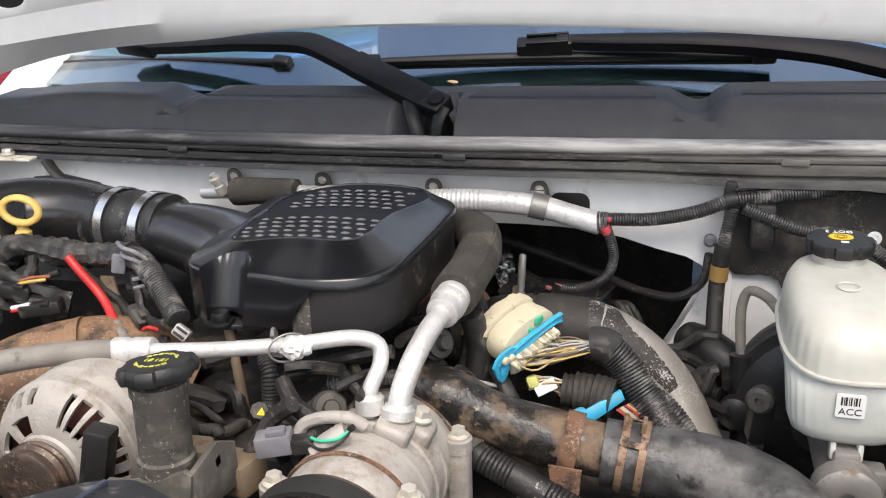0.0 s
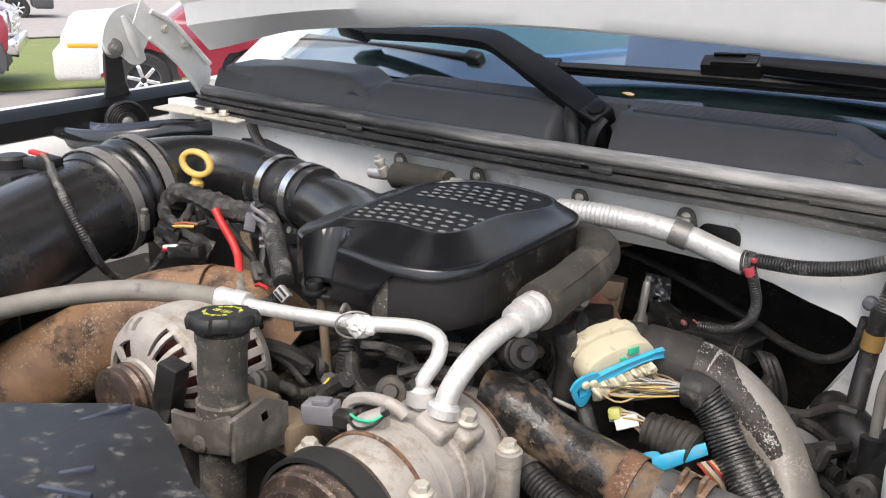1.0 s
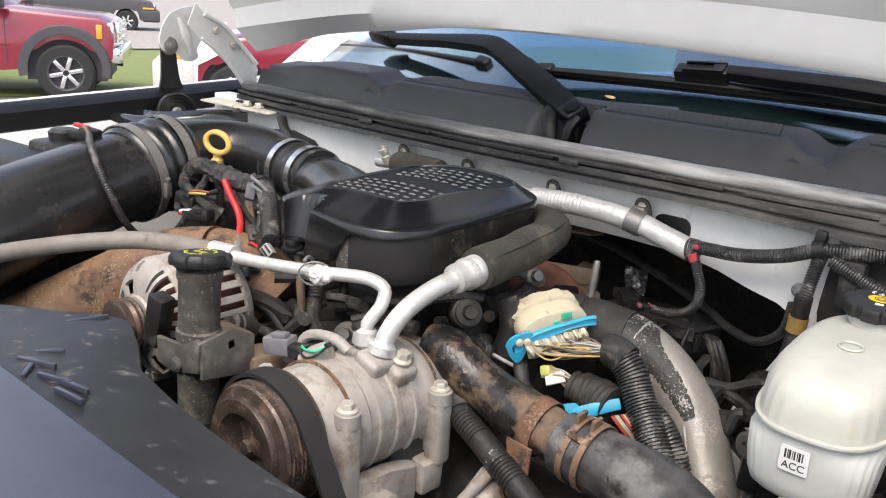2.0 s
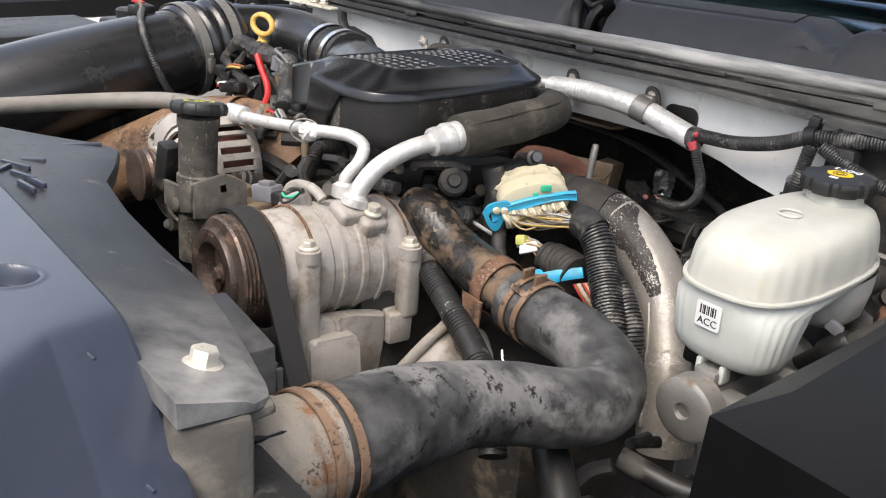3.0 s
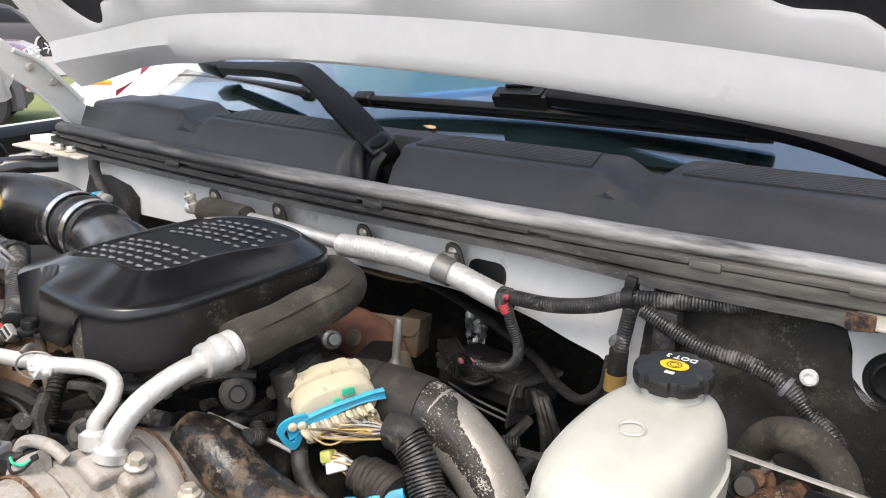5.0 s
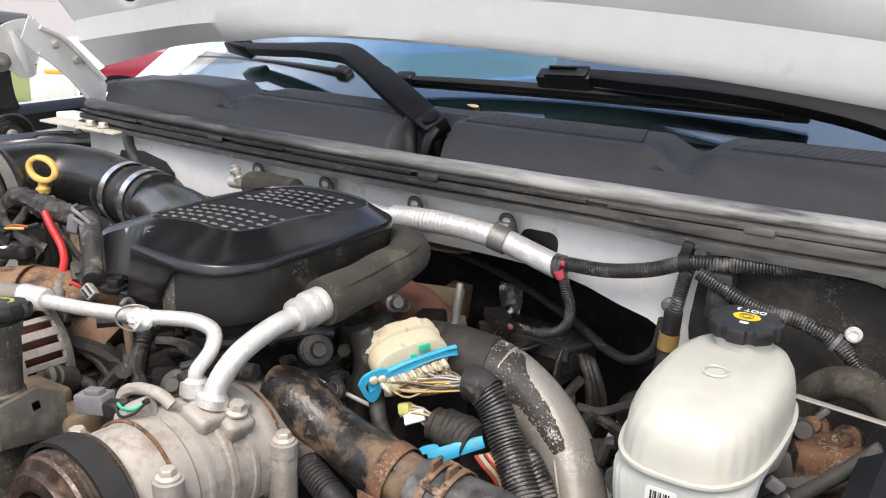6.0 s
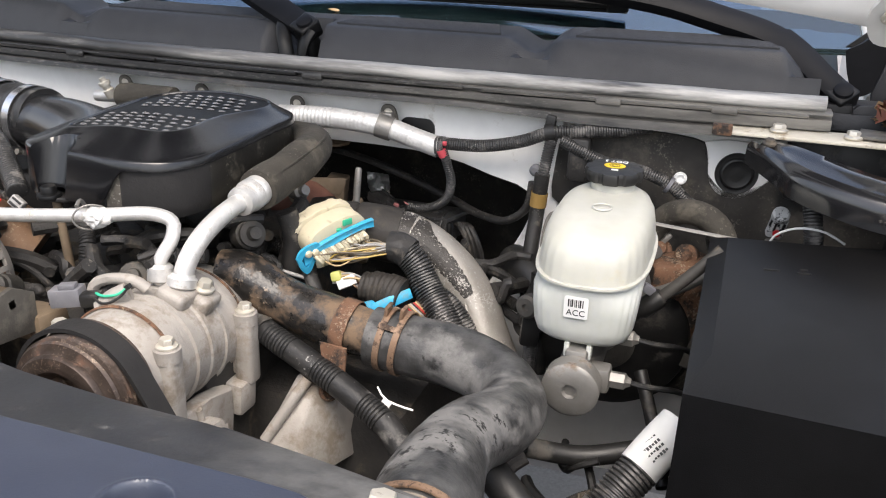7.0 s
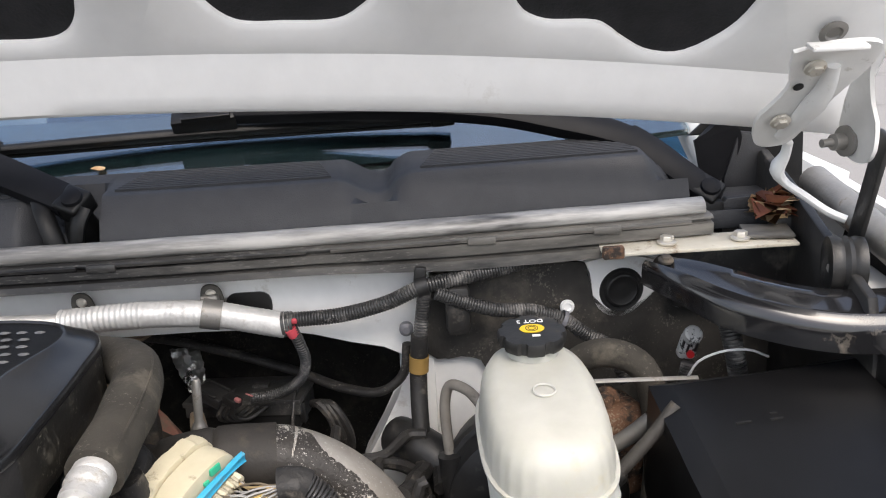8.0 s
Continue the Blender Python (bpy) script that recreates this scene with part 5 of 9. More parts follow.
prism(bm, [(-0.334, 0.6485), (-0.311, 0.6450), (-0.309, 0.6530), (-0.332, 0.66)], pose(0, 0, 1.2535), 0.034, 0.002)
part("insulation_pad", bm, M_CAKED, cover, "grey speckled insulation pad")
bm = BM()
tube(bm, [(-0.404, 0.647, 1.247), (-0.400, 0.648, 1.20), (-0.396, 0.65, 1.13)], 0.0048, n=10, step=0.02)
single("cover_stud", bm, M_GOLDBRK, "tall steel stud holding the engine cover", "stud")

# ---- intake duct ----
duct = thing("intake_duct", "black plastic air intake duct with steel clamps", "air duct", (-0.75, 0.7, 1.2))
bm = BM()
tube(bm, [(-0.425, 0.755, 1.262), (-0.465, 0.782, 1.266), (-0.52, 0.803, 1.273), (-0.585, 0.818, 1.278)], lambda s, w: 0.039 + 0.014 * max(0, 1 - s / w / 0.8) ** 0.8, n=32, flat=0.92, step=0.005)
part("cover_spigot", bm, M_DUCT, duct)
bm = BM()
tube(bm, [(-0.565, 0.816, 1.279), (-0.62, 0.824, 1.280), (-0.675, 0.832, 1.281)], lambda s, w: 0.040 + 0.0012 * math.sin(s * 260), n=28, step=0.004)
part("coupler", bm, M_RUBBER, duct, "black rubber coupler")
bm = BM()
tube(bm, [(-0.655, 0.830, 1.281), (-0.71, 0.832, 1.284), (-0.762, 0.812, 1.283), (-0.785, 0.765, 1.279), (-0.782, 0.71, 1.275)], lambda s, w: 0.040 + 0.022 * (s / w) ** 1.2, n=36)
part("elbow", bm, M_DUCT, duct)
bm = BM()
tube(bm, [(-0.784, 0.735, 1.277), (-0.781, 0.69, 1.273), (-0.772, 0.64, 1.266)], lambda s, w: 0.0625 + 0.0055 * math.sin(s * 130) ** 2, n=36, step=0.003)
part("bellows", bm, M_DUCT, duct, "ribbed black rubber bellows")
bm = BM()
tube(bm, [(-0.775, 0.655, 1.268), (-0.762, 0.58, 1.256), (-0.745, 0.48, 1.236), (-0.74, 0.36, 1.205), (-0.745, 0.24, 1.17)], lambda s, w: 0.064 + 0.012 * s / w, n=36, flat=0.95)
part("front_duct", bm, M_DUCT, duct)
for at, ax, r, wd in (((-0.588, 0.8195, 1.2793), (-1, 0.15, 0.02), 0.0408, 0.012), ((-0.638, 0.827, 1.2805), (-1, 0.15, 0.02), 0.0415, 0.012),
                      ((-0.7825, 0.712, 1.2752), (0.05, -1, -0.08), 0.0685, 0.014), ((-0.7755, 0.655, 1.2683), (0.15, -1, -0.14), 0.0685, 0.014)):
    cl = BM()
    band(cl, at, ax, r, wd)
    c = part("clamp", cl, M_BAND if r < 0.05 else M_STEEL, duct, "bright steel worm clamp")
    z = V(ax).normalized()
    side = (V((0.85, -0.35, -0.2)) if abs(ax[1]) > 0.5 else V((0.05, -0.3, -0.9)))
    side = (side - z * z.dot(side)).normalized()
    sb = BM()
    m = basis(V(at) + side * (r + 0.004), side, z.cross(side))
    box(sb, None, (0.022, 0.010, 0.007), bevel=0.0015, m=m)
    lathe(sb, [(0.0035, 0.010), (0.0042, 0.011), (0.0042, 0.017), (0.001, 0.017)], m.translation, z.cross(side), n=8)
    part("clamp_screw", sb, M_STEEL, c)

sens = thing("air_flow_sensor", "black sensor plug on the intake duct with ribbed cable", "sensor", (-0.80, 0.60, 1.31))
bm = BM()
box(bm, (-0.782, 0.601, 1.326), (0.024, 0.020, 0.016), (0, 8, 20), bevel=0.003)
box(bm, (-0.803, 0.598, 1.322), (0.028, 0.015, 0.012), (0, 8, 20), bevel=0.002)
part("plug_body", bm, M_BLACK, sens)
bm = BM()
conduit(bm, [(-0.762, 0.590, 1.328), (-0.737, 0.578, 1.323), (-0.714, 0.571, 1.311), (-0.697, 0.570, 1.291), (-0.686, 0.577, 1.262), (-0.690, 0.590, 1.236), (-0.708, 0.616, 1.206), (-0.721, 0.644, 1.187), (-0.722, 0.667, 1.184), (-0.720, 0.690, 1.196), (-0.710, 0.702, 1.224), (-0.704, 0.705, 1.250)], 0.0048, 0.0040)
part("cable_sleeve", bm, M_CONDUIT, sens)
bm = BM()
tube(bm, [(-0.783, 0.594, 1.336), (-0.772, 0.591, 1.336), (-0.760, 0.589, 1.328)], 0.0026, n=8)
part("wire_bundle", bm, M_DIRTW, sens)
bm = BM()
box(bm, (-0.796, 0.597, 1.3355), (0.022, 0.008, 0.005), (0, 8, 20), bevel=0.001)
part("red_latch", bm, M_RED, sens)

# dipstick
dip = thing("oil_dipstick", "yellow plastic dipstick with ring handle", "dipstick", (-0.715, 0.752, 1.28))
bm = BM()
ring = [(-0.713 + 0.0185 * math.cos(radians(a)), 0.752 + 0.006 * math.cos(radians(a)) + 0.004 * math.sin(radians(a)), 1.313 + 0.0130 * math.sin(radians(a)) - 0.0040 * math.cos(radians(a))) for a in range(0, 361, 15)]
q = np.array(ring)
rr = []
for k in range(len(ring) - 1):
    c = V(ring[k])
    o = (c - V((-0.712, 0.752, 1.313))).normalized()
    rr.append([bm.verts.new(c + o * 0.0042 * math.cos(w) + V((0.2, -0.97, 0)) * 0.0038 * math.sin(w)) for w in [2 * math.pi * i / 10 for i in range(10)]])
for k in range(len(rr)):
    faces_between(bm, rr[k], rr[(k + 1) % len(rr)])
part("ring_handle", bm, M_YELLOW, dip)
bm = BM()
lathe(bm, [(0.0085, -0.018), (0.009, -0.012), (0.006, -0.009), (0.0055, 0.0)], (-0.714, 0.752, 1.300), n=18)
part("stopper", bm, M_YELLOW, dip)
bm = BM()
tube(bm, [(-0.714, 0.752, 1.285), (-0.712, 0.757, 1.20), (-0.70, 0.77, 1.08)], 0.006, n=10, step=0.02)
part("guide_tube", bm, M_DARKSTEEL, dip)

# ---- compressor ----
AX = V((0, 1, -0.03)).normalized()
CP = V((-0.250, 0.600, 1.130))
comp = thing("ac_compressor", "dusty cast aluminium air conditioning compressor", "compressor", CP - V((0, 0, 0.06)))
bm = BM()
R = 0.059
lathe(bm, [(0.035, -0.088), (0.052, -0.087), (0.057, -0.080), (0.0575, -0.060), (R - 0.0005, -0.056), (R + 0.001, -0.052), (R + 0.001, -0.038), (R - 0.0015, -0.035), (R - 0.001, -0.004), (R + 0.0008, -0.002), (R + 0.0008, 0.004), (R - 0.001, 0.006), (R - 0.001, 0.040), (R + 0.001, 0.043), (R + 0.001, 0.055), (R - 0.002, 0.059), (R - 0.002, 0.078), (R - 0.008, 0.087), (0.03, 0.091), (0.001, 0.092)], CP, AX, n=56)
part("housing", bm, M_CAST, comp)
for h in (-0.057, 0.057):
    bm = BM()
    lathe(bm, [(R, -0.0018), (R + 0.0018, -0.0012), (R + 0.0018, 0.0012), (R, 0.0018)], CP + AX * h, AX, n=48, caps=False)
    part("gasket", bm, M_RUST, comp, "rust-brown gasket ring")
for h, hw in ((-0.024, 0.002), (0.024, 0.002)):
    bm = BM()
    lathe(bm, [(R - 0.002, -hw - 0.001), (R + 0.0015, -hw), (R + 0.0015, hw), (R - 0.002, hw + 0.001)], CP + AX * h, AX, n=48, caps=False)
    part("casting_rib", bm, M_CAST, comp)
# clutch pulley and belt
bm = BM()
lathe(bm, [(0.001, -0.128), (0.020, -0.128), (0.024, -0.131), (0.030, -0.138), (0.033, -0.142), (0.040, -0.1435), (0.0455, -0.142), (0.0475, -0.138), (0.047, -0.1355), (0.050, -0.134), (0.055, -0.133), (0.0565, -0.130), (0.0545, -0.1285)] +
      [p for k in range(7) for p in ((0.0580, -0.127 + 0.0044 * k), (0.0545, -0.1248 + 0.0044 * k))] + [(0.0585, -0.096), (0.0615, -0.095), (0.0615, -0.092), (0.05, -0.091), (0.045, -0.088)], CP, AX, n=56)
pul = part("clutch_pulley", bm, M_PULLEY, comp, "brown worn steel clutch pulley")
bm = BM()
for k in range(3):
    a = 2 * math.pi * k / 3
    m = basis(CP + AX * -0.1295, -AX, V((math.cos(a), 0, math.sin(a))))
    box(bm, None, (0.026, 0.014, 0.003), bevel=0.001, m=m @ pose(0.012, 0, 0))
bolt(bm, CP + AX * -0.130, -AX, af=0.013, h=0.008)
part("clutch_hub", bm, M_PULLEY, pul)
bm = BM()
prof = []
for a in range(-60, 101, 8):
    w = radians(a + 90)
    prof.append((CP.x + 0.0635 * math.cos(w), CP.z + 0.0635 * math.sin(w)))
prof = [(prof[0][0] + 0.125, prof[0][1] - 0.216)] + prof + [(prof[-1][0] + 0.16, prof[-1][1] - 0.22)]
y0, y1 = CP.y - 0.119, CP.y - 0.097
ra, rb, rc, rd = [], [], [], []
for i, (x, z) in enumerate(prof):
    j = min(len(prof) - 1, i + 1)
    k = max(0, i - 1)
    t = V((prof[j][0] - prof[k][0], 0, prof[j][1] - prof[k][1])).normalized()
    nn = V((0, 1, 0)).cross(t)
    o = V((x, 0, z))
    if nn.dot(o - V((CP.x, 0, CP.z))) < 0:
        nn = -nn
    ra.append(bm.verts.new((x, y0, z))), rb.append(bm.verts.new((x, y1, z)))
    rc.append(bm.verts.new((x + nn.x * 0.004, y0, z + nn.z * 0.004))), rd.append(bm.verts.new((x + nn.x * 0.004, y1, z + nn.z * 0.004)))
for a, b in ((ra, rb), (rb, rd), (rd, rc), (rc, ra)):
    faces_between(bm, a, b, closed=False)
sbt = thing("serpentine_belt", "black ribbed drive belt round the compressor pulley", "belt", CP)
part("band", bm, M_BELT, sbt)
# bolt towers
for x, y, zt, zb in ((-0.194, 0.534, 1.166, 1.040), (-0.187, 0.652, 1.152, 1.072), (-0.305, 0.528, 1.166, 1.08)):
    tw = BM()
    box(tw, (x, y, (zt + zb) / 2), (0.021, 0.022, zt - zb), bevel=0.006, seg=3)
    lathe(tw, [(0.0125, -0.012), (0.0125, 0.0), (0.009, 0.001)], (x, y, zt), n=20)
    box(tw, (x - 0.02 if x > -0.28 else x + 0.02, y, (zt + zb) / 2 - 0.008), (0.03, 0.014, 0.045), bevel=0.004)
    t = part("bolt_tower", tw, M_CAST, comp)
    tb = BM()
    bolt(tb, (x, y, zt + 0.001), af=0.0125, h=0.009)
    part("mount_bolt", tb, M_ZINC, t)
# port block on top
bm = BM()
box(bm, (-0.228, 0.612, 1.183), (0.032, 0.058, 0.022), (0, 18, 0), bevel=0.006, seg=3)
box(bm, (-0.214, 0.618, 1.170), (0.026, 0.03, 0.03), (0, 25, 0), bevel=0.006, seg=3)
part("port_block", bm, M_CAST, comp)
bm = BM()
bolt(bm, (-0.2105, 0.619, 1.1865), (0.28, 0, 0.96), af=0.0125, h=0.010)
part("port_bolt", bm, M_ZINC, comp)
bm = BM()
tube(bm, [(-0.302, 0.568, 1.182), (-0.297, 0.570, 1.196), (-0.286, 0.572, 1.202), (-0.270, 0.574, 1.205), (-0.255, 0.577, 1.203), (-0.246, 0.580, 1.196)], 0.0055, n=14, step=0.004, lump=0.15)
tube(bm, [(-0.280, 0.556, 1.180), (-0.268, 0.560, 1.190), (-0.256, 0.566, 1.196)], 0.010, n=14, step=0.004, lump=0.1)
part("clutch_lead_boss", bm, M_CAST, comp)
plug = thing("clutch_connector", "grey plastic connector with green wire on the compressor", "connector", (-0.31, 0.556, 1.18))
bm = BM()
box(bm, (-0.315, 0.553, 1.188), (0.030, 0.019, 0.018), (0, -6, 18), bevel=0.002)
box(bm, (-0.312, 0.551, 1.199), (0.016, 0.010, 0.006), (0, -6, 18), bevel=0.001)
part("plug_body", bm, M_GREYPLUG, plug)
bm = BM()
box(bm, (-0.291, 0.557, 1.1875), (0.02, 0.015, 0.014), (0, -6, 18), bevel=0.003)
part("socket", bm, M_BLACK, plug)
bm = BM()
tube(bm, [(-0.282, 0.553, 1.1965), (-0.274, 0.5505, 1.1962), (-0.266, 0.550, 1.1975), (-0.256, 0.551, 1.2005), (-0.2485, 0.555, 1.2065)], 0.0013, n=8, step=0.003)
part("wire", bm, M_GREENW, plug)
bm = BM()
tube(bm, [(-0.284, 0.552, 1.192), (-0.274, 0.548, 1.190), (-0.264, 0.547, 1.192), (-0.254, 0.550, 1.198), (-0.247, 0.556, 1.2075)], 0.0013, n=8, step=0.003)
part("wire", bm, M_BLACK, plug, "black wire")
bm = BM()
box(bm, (-0.2475, 0.556, 1.2075), (0.006, 0.005, 0.005), (0, -35, 0), bevel=0.001)
part("wire_end", bm, M_BLACK, plug)
# support bracket below
brk = thing("compressor_bracket", "dusty cast aluminium engine bracket under the compressor", "bracket", (-0.18, 0.58, 1.0))
bm = BM()
prism(bm, [(0.530, 1.084), (0.552, 1.0895), (0.590, 1.0850), (0.6265, 1.0785), (0.628, 1.050), (0.623, 1.016), (0.600, 0.995), (0.530, 0.995)], basis((-0.208, 0, 0), (1, 0, 0), (0, 1, 0)), 0.018, 0.003)
part("web", bm, M_CAST, brk)
bm = BM()
prism(bm, rounded(-0.027, -0.034, 0.027, 0.026, 0.008), basis((-0.190, 0.556, 1.047), (0.97, -0.12, 0.12), (0, 1, 0)), 0.022, 0.004)
part("foot", bm, M_CAST, brk)
bm = BM()
tube(bm, [(-0.189, 0.566, 1.086), (-0.188, 0.569, 1.070), (-0.188, 0.571, 1.055)], 0.0035, n=8, step=0.006)
part("web_rib", bm, M_CAST, brk)
bm = BM()
box(bm, (-0.194, 0.643, 1.0615), (0.026, 0.029, 0.036), (0, 4, -3), bevel=0.004, seg=2)
part("tower_foot", bm, M_CAST, brk)
bm = BM()
for p in ((-0.130, 0.655, 1.092), (-0.108, 0.662, 1.090), (-0.170, 0.600, 0.99), (-0.105, 0.612, 0.99), (-0.112, 0.628, 1.050), (-0.072, 0.700, 0.99), (-0.084, 0.690, 1.062), (-0.098, 0.690, 1.082), (-0.150, 0.730, 0.99), (-0.140, 0.690, 1.080)):
    bm.verts.new(p)
bmesh.ops.convex_hull(bm, input=bm.verts[:])
bmesh.ops.bevel(bm, geom=[e for e in bm.edges if e.calc_face_angle(0) > 0.25], offset=0.004, segments=2, affect="EDGES", profile=0.5)
part("casting", bm, M_CAST, brk, sharp=30)
bm = BM()
tube(bm, [(-0.150, 0.618, 1.03), (-0.128, 0.636, 1.070), (-0.116, 0.650, 1.091)], 0.006, n=10, step=0.006)
part("casting_rib", bm, M_CAST, brk)
bm = BM()
lathe(bm, [(0.010, -0.004), (0.011, 0.002), (0.008, 0.003), (0.006, -0.001), (0.001, -0.001)], (-0.098, 0.660, 1.076), (0.75, -0.55, 0.35), n=16)
part("rusty_lug", bm, M_RUST, brk, "rusty open bolt hole")

# ---- refrigerant lines ----
suc = thing("suction_line", "bright aluminium suction pipe into foam covered hose", "ac pipe", (-0.22, 0.62, 1.19))
bm = BM()
tube(bm, [(-0.226, 0.606, 1.192), (-0.225, 0.612, 1.210), (-0.220, 0.630, 1.232), (-0.214, 0.665, 1.249), (-0.209, 0.700, 1.256)], 0.0098, n=20, step=0.005)
part("pipe", bm, M_ALU, suc)
bm = BM()
lathe(bm, [(0.011, -0.008), (0.0142, -0.006), (0.0142, 0.002), (0.012, 0.004), (0.0115, 0.006)], (-0.226, 0.607, 1.198), (0.05, 0.3, 1), n=24)
part("base_flange", bm, M_ALU, suc)
FX = V((0.05, 0.97, 0.12)).normalized()
bm = BM()
lathe(bm, [(0.0125, -0.018), (0.0150, -0.017), (0.0158, -0.012), (0.0150, -0.006), (0.0158, -0.004), (0.0172, -0.001), (0.0172, 0.006), (0.0155, 0.008), (0.0168, 0.010), (0.0168, 0.018), (0.014, 0.020)], (-0.2085, 0.706, 1.257), FX, n=28)
part("crimp_fitting", bm, M_ALU, suc)
bm = BM()
tube(bm, [(-0.2075, 0.722, 1.259), (-0.206, 0.76, 1.263), (-0.206, 0.81, 1.268), (-0.212, 0.855, 1.272), (-0.232, 0.890, 1.272), (-0.272, 0.915, 1.266), (-0.33, 0.925, 1.255)], lambda s, w: 0.0225 + 0.0007 * math.sin(s * 90), n=24, lump=0.03)
part("foam_sleeve", bm, M_FOAM, suc, "brown-black foam sleeve")
bm = BM()
tube(bm, [(-0.191, 0.728, 1.2745), (-0.1895, 0.76, 1.279), (-0.190, 0.81, 1.284), (-0.197, 0.858, 1.288), (-0.222, 0.900, 1.288)], 0.0016, n=6, step=0.006, lump=0.3)
part("sleeve_seam", bm, M_FOAM, suc)
liq = thing("discharge_line", "bright aluminium discharge pipe into grey rubber hose", "ac pipe", (-0.35, 0.6, 1.2))
bm = BM()
tube(bm, [(-0.252, 0.608, 1.190), (-0.252, 0.610, 1.212), (-0.246, 0.624, 1.233), (-0.249, 0.630, 1.2465), (-0.264, 0.626, 1.2535), (-0.315, 0.606, 1.252), (-0.38, 0.595, 1.246), (-0.462, 0.592, 1.238)], 0.0069, n=18, step=0.004)
part("pipe", bm, M_ALU, liq)
bm = BM()
lathe(bm, [(0.009, -0.01), (0.0125, -0.008), (0.0125, 0.005), (0.0095, 0.008)], (-0.252, 0.609, 1.202), (0, 0.15, 1), n=22)
part("base_flange", bm, M_ALU, liq)
bm = BM()
lathe(bm, [(0.010, -0.022), (0.0115, -0.02), (0.0118, -0.005), (0.0105, 0.0), (0.0118, 0.004), (0.0118, 0.016), (0.009, 0.020)], (-0.468, 0.591, 1.239), (-1, -0.05, -0.08), n=24)
part("crimp_fitting", bm, M_ALU, liq)
bm = BM()
tube(bm, [(-0.485, 0.588, 1.238), (-0.530, 0.570, 1.239), (-0.5654, 0.546, 1.239), (-0.611, 0.508, 1.233), (-0.636, 0.454, 1.229), (-0.642, 0.40, 1.228), (-0.65, 0.35, 1.226), (-0.67, 0.29, 1.215), (-0.69, 0.24, 1.19)], 0.0105, n=16)
part("rubber_hose", bm, M_GREYHOSE, liq, "dust-grey rubber hose")
bm = BM()
tube(bm, [(-0.330, 0.594, 1.262), (-0.334, 0.604, 1.265), (-0.336, 0.612, 1.256), (-0.334, 0.606, 1.246), (-0.330, 0.596, 1.250)], 0.002, n=8, step=0.003)
box(bm, (-0.334, 0.606, 1.244), (0.018, 0.012, 0.008), bevel=0.002)
part("pipe_clip", bm, M_STEEL, liq)

# crumpled foil bound on the discharge pipe with wire
bm = BM()
bmesh.ops.create_icosphere(bm, subdivisions=3, radius=1.0)
for v in bm.verts:
    k = 1 + 0.28 * noise.noise(v.co * 2.3) + 0.14 * noise.noise(v.co * 6.0)
    v.co = V((-0.314, 0.603, 1.2505)) + V((v.co.x * 0.015, v.co.y * 0.011, v.co.z * 0.0105)) * k
part("foil_scrap", bm, M_FOIL, liq, "crumpled foil scrap", sharp=12)
bm = BM()
tube(bm, [(-0.320 + 0.0120 * math.cos(radians(a)), 0.601 + 0.0120 * math.cos(radians(a)), 1.2505 + 0.0125 * math.sin(radians(a))) for a in range(0, 361, 24)], 0.0010, n=6, step=0.004)
part("binding_wire", bm, M_STEEL, liq)

# ---- oil filler and alternator ----
fil = thing("oil_filler", "dusty black oil filler neck with ribbed cap", "oil filler", (-0.382, 0.507, 1.12))
bm = BM()
lathe(bm, [(0.0195, -0.17), (0.0205, -0.12), (0.0215, -0.112), (0.0205, -0.085), (0.0225, -0.080), (0.0225, -0.072), (0.0205, -0.07), (0.0208, -0.02), (0.0225, -0.017), (0.0225, -0.008)], (-0.382, 0.507, 1.268), (0.02, 0.03, 1), n=30)
part("neck", bm, M_CAKED, fil)
bm = BM()
lathe(bm, [(0.024, -0.0040), (0.0275, -0.0030), (0.0285, 0.001), (0.0285, 0.005), (0.0265, 0.0085), (0.0205, 0.0100), (0.0195, 0.0098), (0.001, 0.0098)], (-0.381, 0.507, 1.2665), (-0.10, 0.10, 1), n=84, wobble=lambda w, h: 1.0 + (0.07 if math.cos(6 * w) > 0.1 else -0.035) * (1 if h < 0.0095 else 0))
cap = part("cap", bm, M_BLACK, fil, "black ribbed cap with yellow print")
bm = BM()
CAPM = basis((-0.382, 0.508, 1.2764), V((-0.10, 0.10, 1)).normalized(), (1, 0, 0))
for r0, a0, a1 in ((0.0150, 205, 325), (0.0150, 25, 145)):
    for k in range(8):
        a = radians(a0 + (a1 - a0) * k / 7)
        box(bm, None, (0.0034, 0.0013 + 0.0018 * (k % 2), 0.0005), m=CAPM @ pose(r0 * math.cos(a), r0 * math.sin(a), 0, 0, 0, math.degrees(a) + 90))
for k, (dx, w) in enumerate(((-0.009, 0.0012), (-0.005, 0.0035), (0.0005, 0.0012), (0.005, 0.0034), (0.009, 0.0012))):
    box(bm, None, (w, 0.0055, 0.0005), m=CAPM @ pose(dx, 0, 0, 0, 0, 12))
part("print", bm, M_YPRINT, cap, "worn yellow printed marks")
# cast bracket: sloped front plate, open wing with a slot and a clamp foot
brk_ = part("bracket", prism(BM(), [(-0.424, 1.154), (-0.392, 1.152), (-0.352, 1.164), (-0.347, 1.196), (-0.354, 1.199), (-0.382, 1.184), (-0.424, 1.182)], basis((0, 0.487, 0), (0, -1, 0), (1, 0, 0)), 0.006, 0.0015), M_DUSTMETAL, fil, "dusty steel bracket round the neck")
bm = BM()
prism(bm, [(0.484, 1.158), (0.545, 1.150), (0.545, 1.190), (0.520, 1.204), (0.484, 1.197)], basis((-0.352, 0, 0), (1, 0, 0), (0, 1, 0)), 0.006, 0.0015)
part("bracket_wing", bm, M_DUSTMETAL, brk_)
bm = BM()
